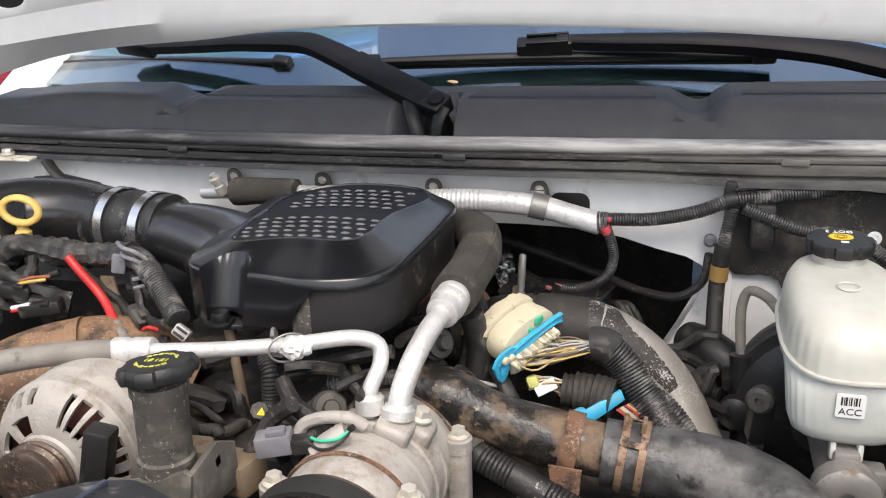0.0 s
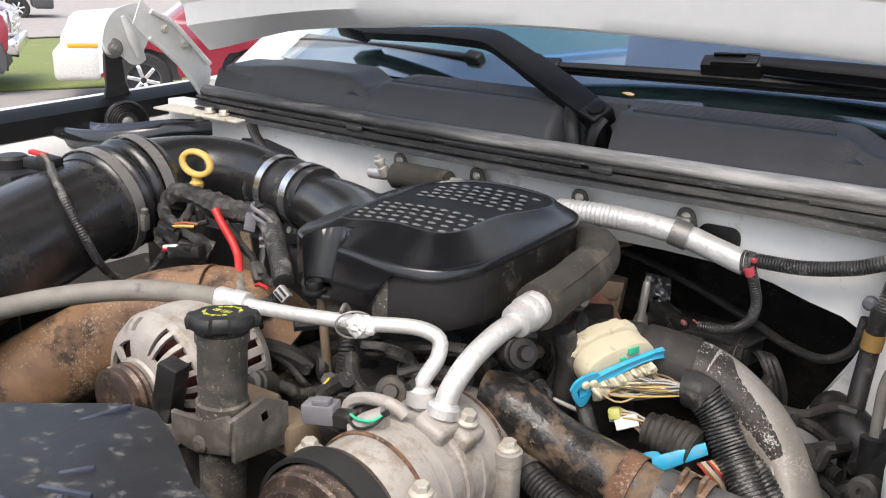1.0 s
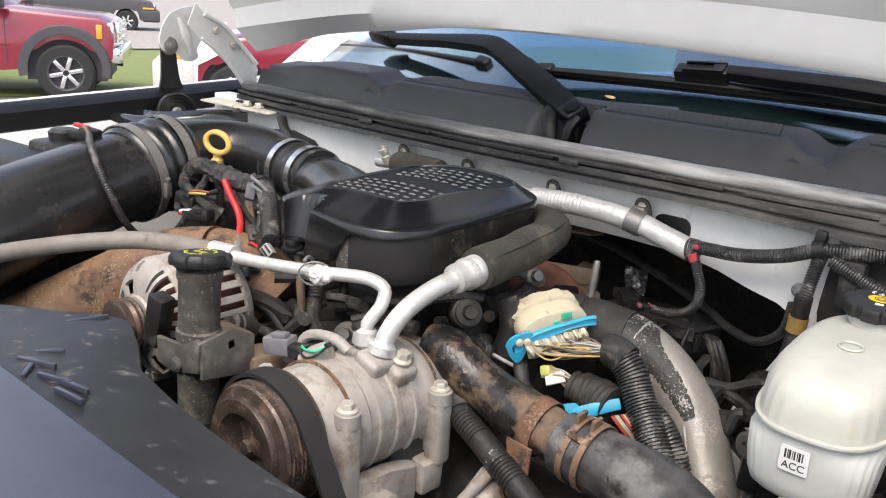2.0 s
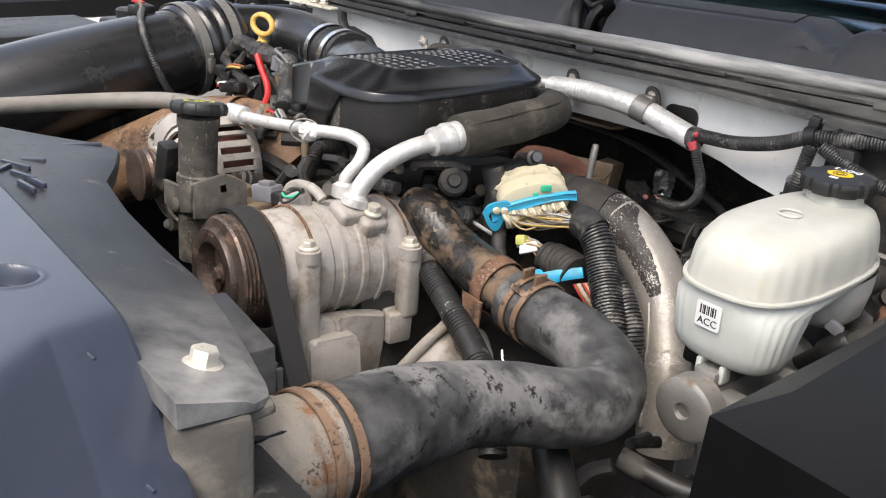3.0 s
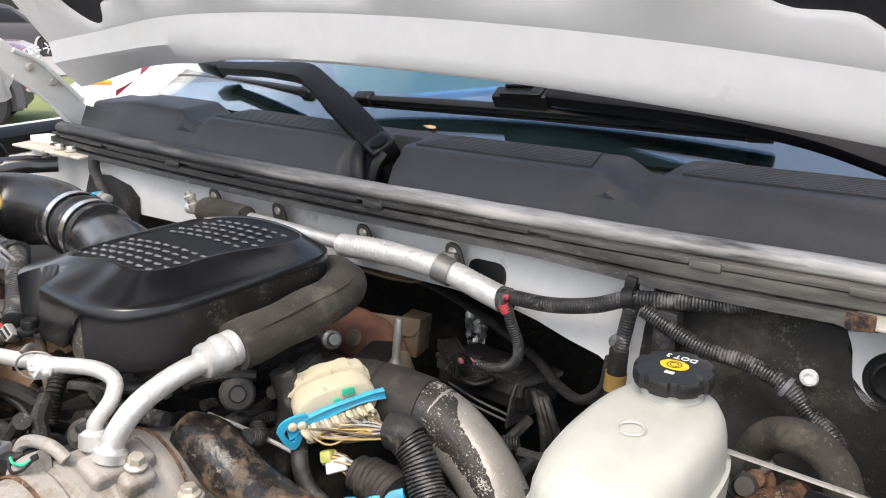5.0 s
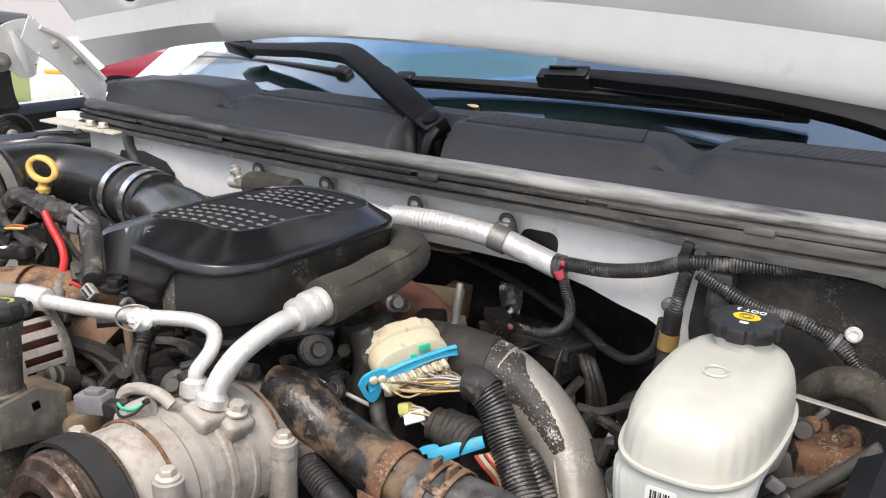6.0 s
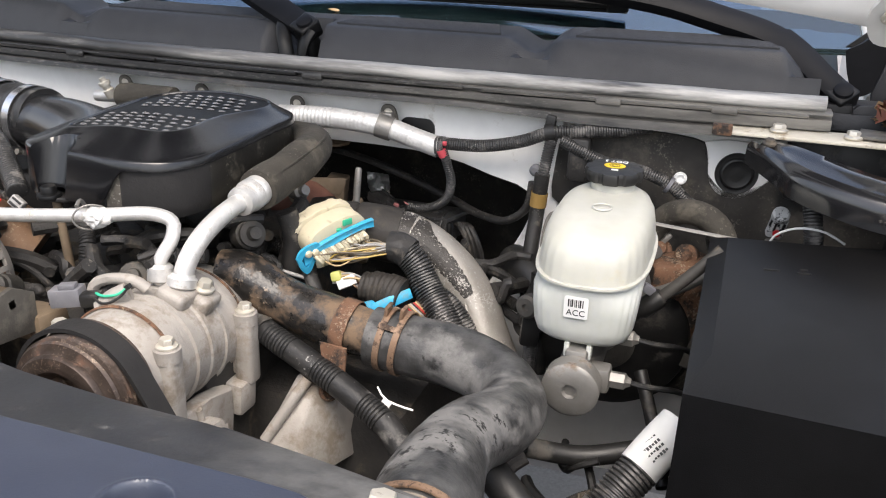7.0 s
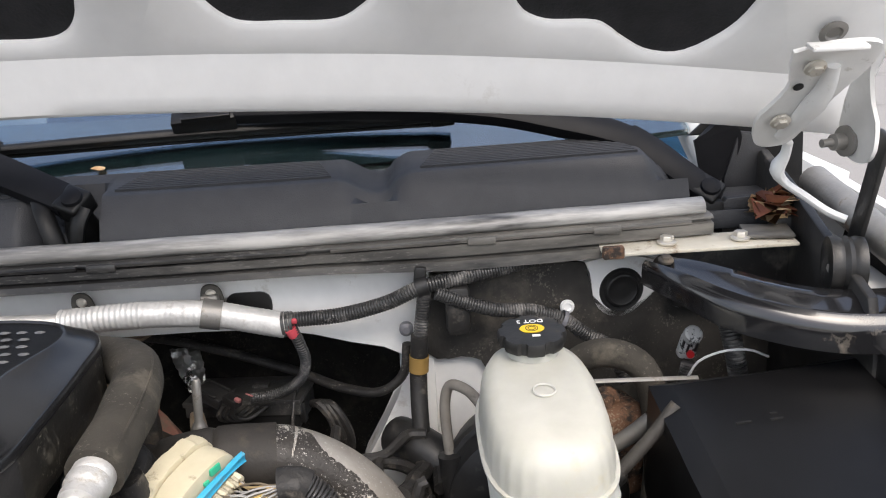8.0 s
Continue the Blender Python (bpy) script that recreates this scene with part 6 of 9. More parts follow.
box(bm, (-0.3475, 0.517, 1.188), (0.003, 0.009, 0.010), (10, 0, 0), bevel=0.001)
part("wing_slot", bm, M_BLACK, brk_, "dark open slot")
bm = BM()
bolt(bm, (-0.385, 0.4805, 1.164), (0, -1, 0), af=0.010, h=0.004)
part("bracket_bolt", bm, M_DUSTMETAL, brk_)

alt = thing("alternator", "dusty cast aluminium alternator with slotted housing", "alternator", (-0.50, 0.53, 1.10))
ACN, AAX = V((-0.498, 0.535, 1.168)), V((0.0, -1, 0.0))
bm = BM()
RPROF = [(0.062, -0.075), (0.068, -0.064), (0.069, -0.058), (0.069, -0.022), (0.069, -0.014), (0.066, -0.010), (0.066, 0.0)]
ring_ = [[bm.verts.new(ACN + AAX * h + V((math.cos(2 * math.pi * j / 160), 0, math.sin(2 * math.pi * j / 160))) * r) for r, h in RPROF] for j in range(160)]
for j in range(160):
    deg = 2.25 * (j + 0.5)
    deg = deg - 360 if deg > 200 else deg
    for i in range(6):
        if not (i in (1, 2) and -70 < deg < 60 and (deg + 70) % 13.0 > 5.4):
            bm.faces.new((ring_[j][i], ring_[(j + 1) % 160][i], ring_[(j + 1) % 160][i + 1], ring_[j][i + 1]))
bmesh.ops.recalc_face_normals(bm, faces=bm.faces)
bmesh.ops.solidify(bm, geom=list(bm.faces), thickness=0.004)
part("rear_housing", bm, M_CAST, alt)
bm = BM()
lathe(bm, [(0.045, -0.004), (0.057, 0.0), (0.057, 0.008), (0.048, 0.013), (0.03, 0.012), (0.03, -0.01), (0.052, -0.012), (0.052, -0.07)], ACN, AAX, n=40, caps=False)
part("winding", bm, M_COPPER, alt, "dark red copper winding")
bm = BM()
APROF = [(0.0690, -0.004), (0.0690, 0.003), (0.0670, 0.0055), (0.0655, 0.013), (0.0610, 0.0205), (0.0560, 0.0245), (0.0520, 0.0265), (0.0480, 0.028), (0.0400, 0.030), (0.0330, 0.031), (0.0260, 0.0315)]
NA = 160


def alt_open(deg, i):
    """Where the cast end shield is cut away: shoulder slots and windows in its face."""
    if -40 < deg < 72:
        return 3 <= i <= 7 and (deg + 40) % 12.8 > 5.0
    if 96 < deg < 172:
        if 3 <= i <= 4:
            return (deg - 96) % 12.6 > 6.0
        return 7 <= i <= 8 and (deg - 96) % 38 > 11
    if -100 < deg < -20:
        return 4 <= i <= 7 and (deg + 100) % 26 > 8
    return False


grid_ = [[bm.verts.new(ACN + AAX * h + V((math.cos(2 * math.pi * j / NA), 0, math.sin(2 * math.pi * j / NA))) * r) for r, h in APROF] for j in range(NA)]
for j in range(NA):
    deg = 360.0 * (j + 0.5) / NA
    deg = deg - 360 if deg > 200 else deg
    for i in range(len(APROF) - 1):
        if not alt_open(deg, i):
            bm.faces.new((grid_[j][i], grid_[(j + 1) % NA][i], grid_[(j + 1) % NA][i + 1], grid_[j][i + 1]))
bmesh.ops.recalc_face_normals(bm, faces=bm.faces)
bmesh.ops.solidify(bm, geom=list(bm.faces), thickness=0.004)
part("end_shield", bm, M_CAST, alt, "slotted cast end shield")
for a in (190, 262):
    bm = BM()
    lathe(bm, [(0.009, -0.02), (0.009, 0.016), (0.0075, 0.0175), (0.001, 0.0175)], ACN + V((math.cos(radians(a)), 0, math.sin(radians(a)))) * 0.0715, AAX, n=18)
    bolt(bm, ACN + AAX * 0.0175 + V((math.cos(radians(a)), 0, math.sin(radians(a)))) * 0.0715, AAX, af=0.008, h=0.005)
    part("mount_lug", bm, M_CAST, alt)
bm = BM()
lathe(bm, [(0.0655, 0.0), (0.069, 0.001), (0.069, 0.006), (0.064, 0.009)], ACN, AAX, n=48, caps=False)
lathe(bm, [(0.030, 0.026), (0.032, 0.030), (0.030, 0.034), (0.018, 0.036), (0.001, 0.036)], ACN, AAX, n=32, caps=False)
part("front_ring", bm, M_CAST, alt)
bm = BM()
lathe(bm, [(0.012, 0.036), (0.030, 0.038), (0.031, 0.040), (0.029, 0.042), (0.031, 0.046), (0.029, 0.050), (0.031, 0.058), (0.028, 0.060), (0.010, 0.060)], ACN, AAX, n=36)
part("pulley", bm, M_PULLEY, alt)
bm = BM()
box(bm, (-0.437, 0.492, 1.193), (0.022, 0.02, 0.056), (0, 14, 10), bevel=0.003)
part("terminal_cover", bm, M_BLACK, alt, "black plastic terminal cover")
bm = BM()
tube(bm, [(-0.49, 0.690, 1.150), (-0.535, 0.668, 1.182), (-0.60, 0.620, 1.184), (-0.67, 0.55, 1.14), (-0.72, 0.46, 1.09), (-0.75, 0.36, 1.04)], lambda s, w: 0.048 + 0.004 * s / w, n=28)
co = thing("coolant_crossover", "rust brown moulded pipe passing behind the alternator", "pipe", (-0.6, 0.6, 1.1))
part("pipe", bm, M_BROWNDUCT, co, sharp=60)
bm = BM()
band(bm, (-0.56, 0.6425, 1.189), (-0.85, -0.48, -0.2), 0.0495, 0.012, 0.0015)
part("moulded_band", bm, M_BROWNDUCT, co)
bm = BM()
lathe(bm, [(0.010, -0.004), (0.011, 0.003), (0.009, 0.006), (0.001, 0.006)], (-0.592, 0.598, 1.218), (0, -0.4, 1), n=18)
single("pipe_plug", bm, mat("dark_blue_plastic", (0.01, 0.03, 0.12), rough=0.4), "dark blue plastic plug on the brown pipe", "plug")

# left harness
hr = thing("engine_harness", "taped black wiring harness with red cable", "wiring", (-0.6, 0.67, 1.25))
bm = BM()
tube(bm, [(-0.705, 0.700, 1.262), (-0.690, 0.700, 1.284), (-0.667, 0.700, 1.291), (-0.640, 0.703, 1.287), (-0.605, 0.704, 1.283), (-0.57, 0.703, 1.285), (-0.535, 0.697, 1.287)], lambda s, w: 0.0132 + 0.0010 * math.sin(s * 420) + 0.0016 * math.sin(s * 77), n=18, step=0.003, lump=0.24)
part("taped_trunk", bm, M_TAPE, hr)
bm = BM()
conduit(bm, [(-0.540, 0.699, 1.287), (-0.520, 0.690, 1.287), (-0.500, 0.679, 1.276), (-0.482, 0.668, 1.262), (-0.468, 0.658, 1.252), (-0.457, 0.650, 1.245)], 0.0118, 0.004, depth=0.08)
part("conduit", bm, M_CONDUIT, hr)
bm = BM()
tube(bm, [(-0.604, 0.688, 1.286), (-0.592, 0.687, 1.272), (-0.576, 0.688, 1.252), (-0.563, 0.683, 1.240), (-0.547, 0.670, 1.231), (-0.533, 0.659, 1.226)], 0.0046, n=12)
part("red_cable", bm, M_RED, hr, "red battery cable")
bm = BM()
tube(bm, [(-0.537, 0.662, 1.2275), (-0.523, 0.650, 1.222), (-0.505, 0.638, 1.214)], lambda s, w: 0.0062 + 0.0006 * math.sin(s * 500), n=12, step=0.002)
part("cable_sleeve", bm, M_GREYHOSE, hr, "grimy sleeve at the end of the red cable")
for k, (dr, dz) in enumerate(((0.0150, 0.0), (0.0165, -0.009))):
    bm = BM()
    tube(bm, [(-0.545 + 0.004 * k, 0.692, 1.303 + dz), (-0.528, 0.676, 1.304 + dz), (-0.512, 0.676, 1.299 + dz), (-0.505, 0.684, 1.286 + dz), (-0.512, 0.690, 1.272 + dz), (-0.528, 0.684, 1.268 + dz)], 0.0022, n=8, step=0.004)
    part("saddle_clip", bm, M_GREYPLUG, hr, "grey plastic saddle clip")
bm = BM()
box(bm, (-0.541, 0.684, 1.284), (0.014, 0.006, 0.020), (0, 12, 25), bevel=0.002)
part("clip_tab", bm, M_GREYPLUG, hr)
m = basis((-0.449, 0.640, 1.2365), (0.25, -0.9, 0.35), (0.8, 0.1, -0.6))
bm = BM()
box(bm, None, (0.016, 0.012, 0.010), bevel=0.0018, m=m)
plug_ = part("white_plug", bm, M_GREYW, hr, "dirty white plastic plug")
for k in (-1, 1):
    bm = BM()
    box(bm, None, (0.0120, 0.0025, 0.0022), bevel=0.0005, m=m @ pose(0, 0.0028 * k, 0.0050))
    part("plug_slot", bm, M_BLACK, plug_)
# loose taped branches, plugs and stray wires under the trunk
for pts, r in (([(-0.700, 0.690, 1.272), (-0.680, 0.676, 1.270), (-0.655, 0.672, 1.262), (-0.630, 0.676, 1.252), (-0.612, 0.690, 1.240)], 0.0065), ([(-0.690, 0.684, 1.256), (-0.660, 0.668, 1.250), (-0.632, 0.668, 1.240), (-0.606, 0.680, 1.232)], 0.0085), ([(-0.700, 0.68, 1.245), (-0.672, 0.664, 1.236), (-0.640, 0.662, 1.236), (-0.615, 0.674, 1.226)], 0.005), ([(-0.655, 0.700, 1.284), (-0.648, 0.684, 1.272), (-0.650, 0.672, 1.256), (-0.640, 0.668, 1.240)], 0.0045), ([(-0.598, 0.694, 1.272), (-0.585, 0.700, 1.252), (-0.566, 0.704, 1.238), (-0.548, 0.698, 1.222)], 0.0055), ([(-0.532, 0.692, 1.270), (-0.523, 0.684, 1.252), (-0.512, 0.672, 1.240), (-0.494, 0.660, 1.236), (-0.470, 0.648, 1.240)], 0.0042), ([(-0.620, 0.690, 1.268), (-0.640, 0.682, 1.262), (-0.668, 0.684, 1.262), (-0.70, 0.695, 1.25)], 0.003)):
    bm = BM()
    tube(bm, pts, lambda s, w, r=r: r * (1 + 0.12 * math.sin(s * 310) + 0.1 * math.sin(s * 97)), n=10, step=0.003, lump=0.25)
    part("lead", bm, M_TAPE, hr)
for c, size, rot in (((-0.652, 0.662, 1.255), (0.030, 0.014, 0.015), (0, 14, 20)), ((-0.622, 0.660, 1.240), (0.044, 0.016, 0.014), (0, -8, 14)), ((-0.516, 0.668, 1.236), (0.028, 0.012, 0.011), (0, 30, -30))):
    bm = BM()
    box(bm, c, size, rot, bevel=0.003)
    box(bm, (c[0] + 0.008, c[1] - 0.004, c[2] + size[2] * 0.45), (0.010, 0.006, 0.005), rot, bevel=0.001)
    part("plug_block", bm, M_BLACK, hr)
for pts, r, mt in (([(-0.650, 0.664, 1.262), (-0.634, 0.664, 1.266), (-0.622, 0.672, 1.266)], 0.0017, M_YELW), ([(-0.648, 0.666, 1.265), (-0.634, 0.668, 1.269), (-0.620, 0.676, 1.268)], 0.0016, M_LEAFRED), ([(-0.652, 0.653, 1.240), (-0.640, 0.652, 1.243), (-0.630, 0.654, 1.245)], 0.0026, M_PAPER), ([(-0.652, 0.651, 1.237), (-0.640, 0.650, 1.240), (-0.628, 0.653, 1.241)], 0.0016, M_RED), ([(-0.497, 0.648, 1.232), (-0.488, 0.646, 1.236), (-0.482, 0.650, 1.232)], 0.002, M_RED)):
    bm = BM()
    tube(bm, pts, r, n=8, step=0.004)
    part("stray_wire", bm, mt, hr)
bm = BM()
prism(bm, [(-0.582, 1.262), (-0.566, 1.262), (-0.560, 1.225), (-0.556, 1.19), (-0.580, 1.19)], basis((0, 0.706, 0), (0, -1, 0), (1, 0, 0)), 0.003, 0.0008)
single("harness_bracket", bm, M_GOLDBRK, "tan steel bracket strip behind the red cable", "bracket")

# blue plug and pale fitting between the duct and the firewall
bp = thing("vacuum_fitting", "pale plastic fitting with a sky blue plug by the firewall", "fitting", (-0.73, 0.92, 1.28))
bm = BM()
box(bm, (-0.743, 0.916, 1.288), (0.022, 0.012, 0.010), (10, -12, 20), bevel=0.002)
part("plug", bm, M_BLUE, bp, "sky blue plastic plug")
bm = BM()
lathe(bm, [(0.004, -0.012), (0.007, -0.010), (0.0075, -0.003), (0.006, -0.002), (0.0075, 0.002), (0.0075, 0.009), (0.004, 0.011)], (-0.720, 0.915, 1.288), (1, 0.15, -0.1), n=16)
part("nipple", bm, M_GREYW, bp)
bm = BM()
tube(bm, [(-0.752, 0.917, 1.286), (-0.775, 0.930, 1.272), (-0.790, 0.960, 1.245), (-0.795, 0.985, 1.20)], 0.005, n=10)
part("pipe", bm, M_RUBBER, bp)

# ---- radiator hose and coolant pipe ----
rh = thing("radiator_hose", "thick dusty black radiator hose with rusty clamps", "hose", (0.05, 0.6, 1.1))
bm = BM()
tube(bm, [(-0.235, 0.690, 1.172), (-0.215, 0.693, 1.172), (-0.17, 0.695, 1.153), (-0.11, 0.693, 1.138), (-0.055, 0.689, 1.132)], lambda s, w: 0.026 + 0.0015 * math.sin(s * 60), n=26, lump=0.03)
part("inner_hose", bm, M_RUBBER_RUST, rh, "mud-stained rear length")
bm = BM()
tube(bm, [(-0.062, 0.689, 1.132), (-0.02, 0.689, 1.129), (0.03, 0.688, 1.126), (0.075, 0.672, 1.120), (0.100, 0.636, 1.117), (0.098, 0.592, 1.123), (0.086, 0.545, 1.136), (0.085, 0.49, 1.150), (0.092, 0.43, 1.160), (0.099, 0.375, 1.165), (0.100, 0.35, 1.166)], lambda s, w: 0.0305 + 0.001 * min(1, s / 0.1) + 0.0055 * min(1, max(0, (s - 0.33) / 0.07)), n=32, lump=0.015)
part("outer_hose", bm, M_HOSE, rh, "dust-grey front length")
for at, ax, r, lab in (((-0.045, 0.689, 1.1315), (1, -0.03, -0.12), 0.0318, "a"), ((-0.028, 0.689, 1.1300), (1, -0.04, -0.12), 0.0322, "b")):
    cb = BM()
    band(cb, at, ax, r, 0.0065, 0.0015)
    part("clamp_band", cb, M_CLAMPRUST, rh, "rust-filmed spring clamp")
for at in ((-0.043, 0.684, 1.167), (-0.027, 0.684, 1.166)):
    cb = BM()
    box(cb, at, (0.004, 0.014, 0.012), (0, 10, 0), bevel=0.001)
    part("clamp_ear", cb, M_CLAMPRUST, rh)
for dy in (-1, 1):
    cb = BM()
    box(cb, (-0.036, 0.689 + dy * 0.022, 1.1555), (0.022, 0.006, 0.0018), (dy * -42, 8, 0), bevel=0.0006)
    part("clamp_bridge", cb, M_CLAMPRUST, rh)
cb = BM()
band(cb, (-0.092, 0.692, 1.1355), (1, 0, -0.18), 0.0285, 0.016, 0.0012)
part("strap_band", cb, M_RUST, rh, "rusty steel strap")
cb = BM()
prism(cb, [(-0.108, 1.13), (-0.078, 1.128), (-0.082, 1.075), (-0.10, 1.07)], basis((0, 0.6625, 0), (0, -1, 0.0), (1, 0, 0)), 0.003, 0.0008)
part("strap_tab", cb, M_RUST, rh)
cb = BM()
band(cb, (0.0995, 0.378, 1.165), (0.06, -1, 0.03), 0.0385, 0.006, 0.0015)
part("front_clamp", cb, M_CLAMPRUST, rh, "rust-edged front hose clamp")
cb = BM()
band(cb, (0.1, 0.361, 1.1655), (0.06, -1, 0.03), 0.0392, 0.0065, 0.0015)
part("front_clamp", cb, M_CLAMPRUST, rh, "rust-edged front hose clamp")
cb = BM()
tube(cb, [(0.126, 0.386, 1.134), (0.130, 0.368, 1.134), (0.131, 0.350, 1.135)], 0.0042, n=12)
part("clamp_ear", cb, M_RADNECK, rh)
cb = BM()
tube(cb, [(0.099, 0.372, 1.165), (0.1, 0.352, 1.166), (0.1025, 0.335, 1.166), (0.107, 0.30, 1.162), (0.112, 0.275, 1.15), (0.114, 0.258, 1.12), (0.114, 0.255, 1.05)], lambda s, w: 0.0376 + (0.0022 if 0.022 < s < 0.034 else 0) - 0.001 * (s > 0.045), n=32, step=0.004)
part("radiator_neck", cb, M_RADNECK, rh, "mud-stained tan radiator neck")
sh = thing("lower_coolant_hose", "thin black ribbed hose with chalky stains", "hose", (-0.1, 0.65, 1.05))
bm = BM()
tube(bm, [(-0.195, 0.685, 1.132), (-0.175, 0.672, 1.124), (-0.12, 0.657, 1.107), (-0.06, 0.640, 1.088), (-0.01, 0.622, 1.066), (0.02, 0.60, 1.03)], lambda s, w: 0.0135 * (1 if (int(s / 0.032) % 2 == 0) or (s / 0.0042) % 1 < 0.55 else 0.9), n=16, step=0.00105)
part("hose", bm, M_RUBBER, sh)
bm = BM()
band(bm, (-0.178, 0.674, 1.1255), (0.9, -0.5, -0.3), 0.0142, 0.008, 0.001, n=20)
part("hose_clamp", bm, M_DARKSTEEL, sh)

# ---- charge air pipe ----
chp = thing("charge_pipe", "grey aluminium charge air pipe with peeling dark coating", "charge pipe", (-0.05, 0.85, 1.1))
CHP = [(-0.115, 0.862, 1.178), (-0.09, 0.865, 1.173), (-0.06, 0.866, 1.158), (-0.032, 0.865, 1.135), (-0.008, 0.861, 1.105), (0.010, 0.850, 1.072), (0.028, 0.838, 1.04), (0.045, 0.828, 0.97)]
bm = BM()
tube(bm, CHP, 0.0315, n=36, step=0.005)
part("pipe", bm, M_CHARGE, chp)
bm = BM()
q, u = spline(CHP, 0.0025)
fr = frames_along(q)
prev = None
for k in range(len(q)):
    if u[k] > 0.125:
        break
    t_ = V(fr[k][2])
    c0 = V((0.12, -0.62, 0.78))
    c0 = (c0 - t_ * t_.dot(c0)).normalized()
    s0 = t_.cross(c0)
    f_ = u[k] / 0.125
    if u[k] < 0.027:
        wid, off = 2.7, 0.1
    else:
        wid = 0.16 + 0.40 * (1 - f_) ** 0.6 + 0.95 * math.exp(-((u[k] - 0.027) / 0.016) ** 2)
        off = 0.38 - 0.18 * f_
    wid *= 1 + 0.22 * noise.noise(V((u[k] * 160, 3, 0))) + 0.12 * noise.noise(V((u[k] * 480, 9, 0)))
    row = []
    for i in range(33):
        a_ = off + wid * (i / 16 - 1) + 0.06 * noise.noise(V((u[k] * 300, i * 0.5, 7)))
        row.append(bm.verts.new(V(q[k]) + (c0 * math.cos(a_) + s0 * math.sin(a_)) * (0.0319 if 0 < i < 32 else 0.0312)))
    if prev:
        faces_between(bm, prev, row, closed=False)
    prev = row
part("coating", bm, M_COAT, chp, "peeling dark coating")
bm = BM()
tube(bm, [(-0.008, 0.832, 1.118), (0.004, 0.822, 1.090), (0.018, 0.808, 1.05), (0.03, 0.80, 1.0)], 0.0022, n=8)
part("weld_seam", bm, M_CHARGE, chp)
bm = BM()
tube(bm, [(-0.235, 0.845, 1.160), (-0.20, 0.850, 1.174), (-0.15, 0.857, 1.180), (-0.10, 0.864, 1.176)], lambda s, w: 0.0335 - (0.003 if 0.035 < s < 0.04 or 0.085 < s < 0.089 else 0), n=32, step=0.0035)
part("coupler", bm, M_BOOT, chp, "dull black rubber coupler")

# ---- wiring connectors ----
wc = thing("wiring_connector", "cream plastic bulkhead connector with sky blue lock lever", "connector", (-0.16, 0.79, 1.16))
CL = V((0.51, 0.83, 0.22)).normalized()
CW = V((0.86, -0.48, -0.17))
CW = (CW - CL * CL.dot(CW)).normalized()
CN = CL.cross(CW).normalized()
if CN.z < 0:
    CN = -CN
C0 = V((-0.148, 0.7915, 1.1895))
mC = Matrix((CL, CW, CN)).transposed().to_4x4()
mC.translation = C0


def oval(hu, hv, cv, w, teeth=0.0, n=72):
    """An oval in the connector's end plane; teeth cuts a castellated edge."""
    out = []
    for i in range(n):
        a = 2 * math.pi * i / n
        k = 1.0 - (teeth if teeth and (i // 3) % 2 else 0.0)
        out.append(mC @ V((hu * k * math.copysign(abs(math.cos(a)) ** 0.8, math.cos(a)), w, cv + hv * k * math.copysign(abs(math.sin(a)) ** 0.8, math.sin(a)))))
    return out


def stack(bm, ovals):
    vs = [[bm.verts.new(p) for p in o] for o in ovals]
    for a, b in zip(vs, vs[1:]):
        faces_between(bm, a, b)
    bm.faces.new(vs[0]), bm.faces.new(vs[-1])
    return bm


part("shell", stack(BM(), [oval(0.036, 0.020, 0.002, -0.026), oval(0.0385, 0.0225, 0.002, -0.0245), oval(0.0395, 0.0235, 0.002, -0.010), oval(0.0385, 0.0230, 0.002, -0.001), oval(0.036, 0.021, 0.002, 0.0)]), M_CREAM, wc)
collar = part("collar", stack(BM(), [oval(0.036, 0.021, 0.002, -0.044), oval(0.0415, 0.0255, 0.002, -0.043, 0.05), oval(0.0425, 0.0262, 0.002, -0.034, 0.05), oval(0.0415, 0.0255, 0.002, -0.0275, 0.05), oval(0.038, 0.022, 0.002, -0.0265)]), M_CREAM, wc, "castellated cream collar")
bm = BM()
box(bm, None, (0.068, 0.010, 0.018), bevel=0.004, seg=3, m=mC @ pose(-0.002, 0.006, -0.010))
part("wire_housing", bm, M_CREAM, wc)
for k in range(19):
    random.seed(260 + k)
    u_ = -0.037 + 0.0036 * k + random.uniform(-0.0008, 0.0008)
    reach, low_ = random.uniform(0.0, 0.004), random.uniform(-0.002, 0.003)
    bm = BM()
    tube(bm, [mC @ V((u_, 0.006, 0.000)), mC @ V((u_ + 0.001, 0.014 - reach * 0.5, -0.003)), mC @ V((u_ + 0.003 + reach * 0.5, 0.0170 - 0.0004 * k - reach, -0.010)), mC @ V((u_ + 0.005, 0.011 - reach, -0.0175 + low_)), mC @ V((u_ + 0.004, 0.004, -0.019))], 0.0021 + random.uniform(-0.0004, 0.0005), n=8, step=0.003, lump=0.3, seed=k)
    part("pleat", bm, M_CREAMDIRT if k % 3 else M_CREAM, wc)
bm = BM()
lev_pts = [mC @ V(p) for p in ((-0.050, 0.004, -0.002), (-0.034, 0.0045, 0.002), (-0.012, 0.005, 0.0062), (0.012, 0.005, 0.0078), (0.032, 0.0045, 0.0068), (0.0455, 0.004, 0.004))]
q, u = spline(lev_pts, 0.003)
rings = []
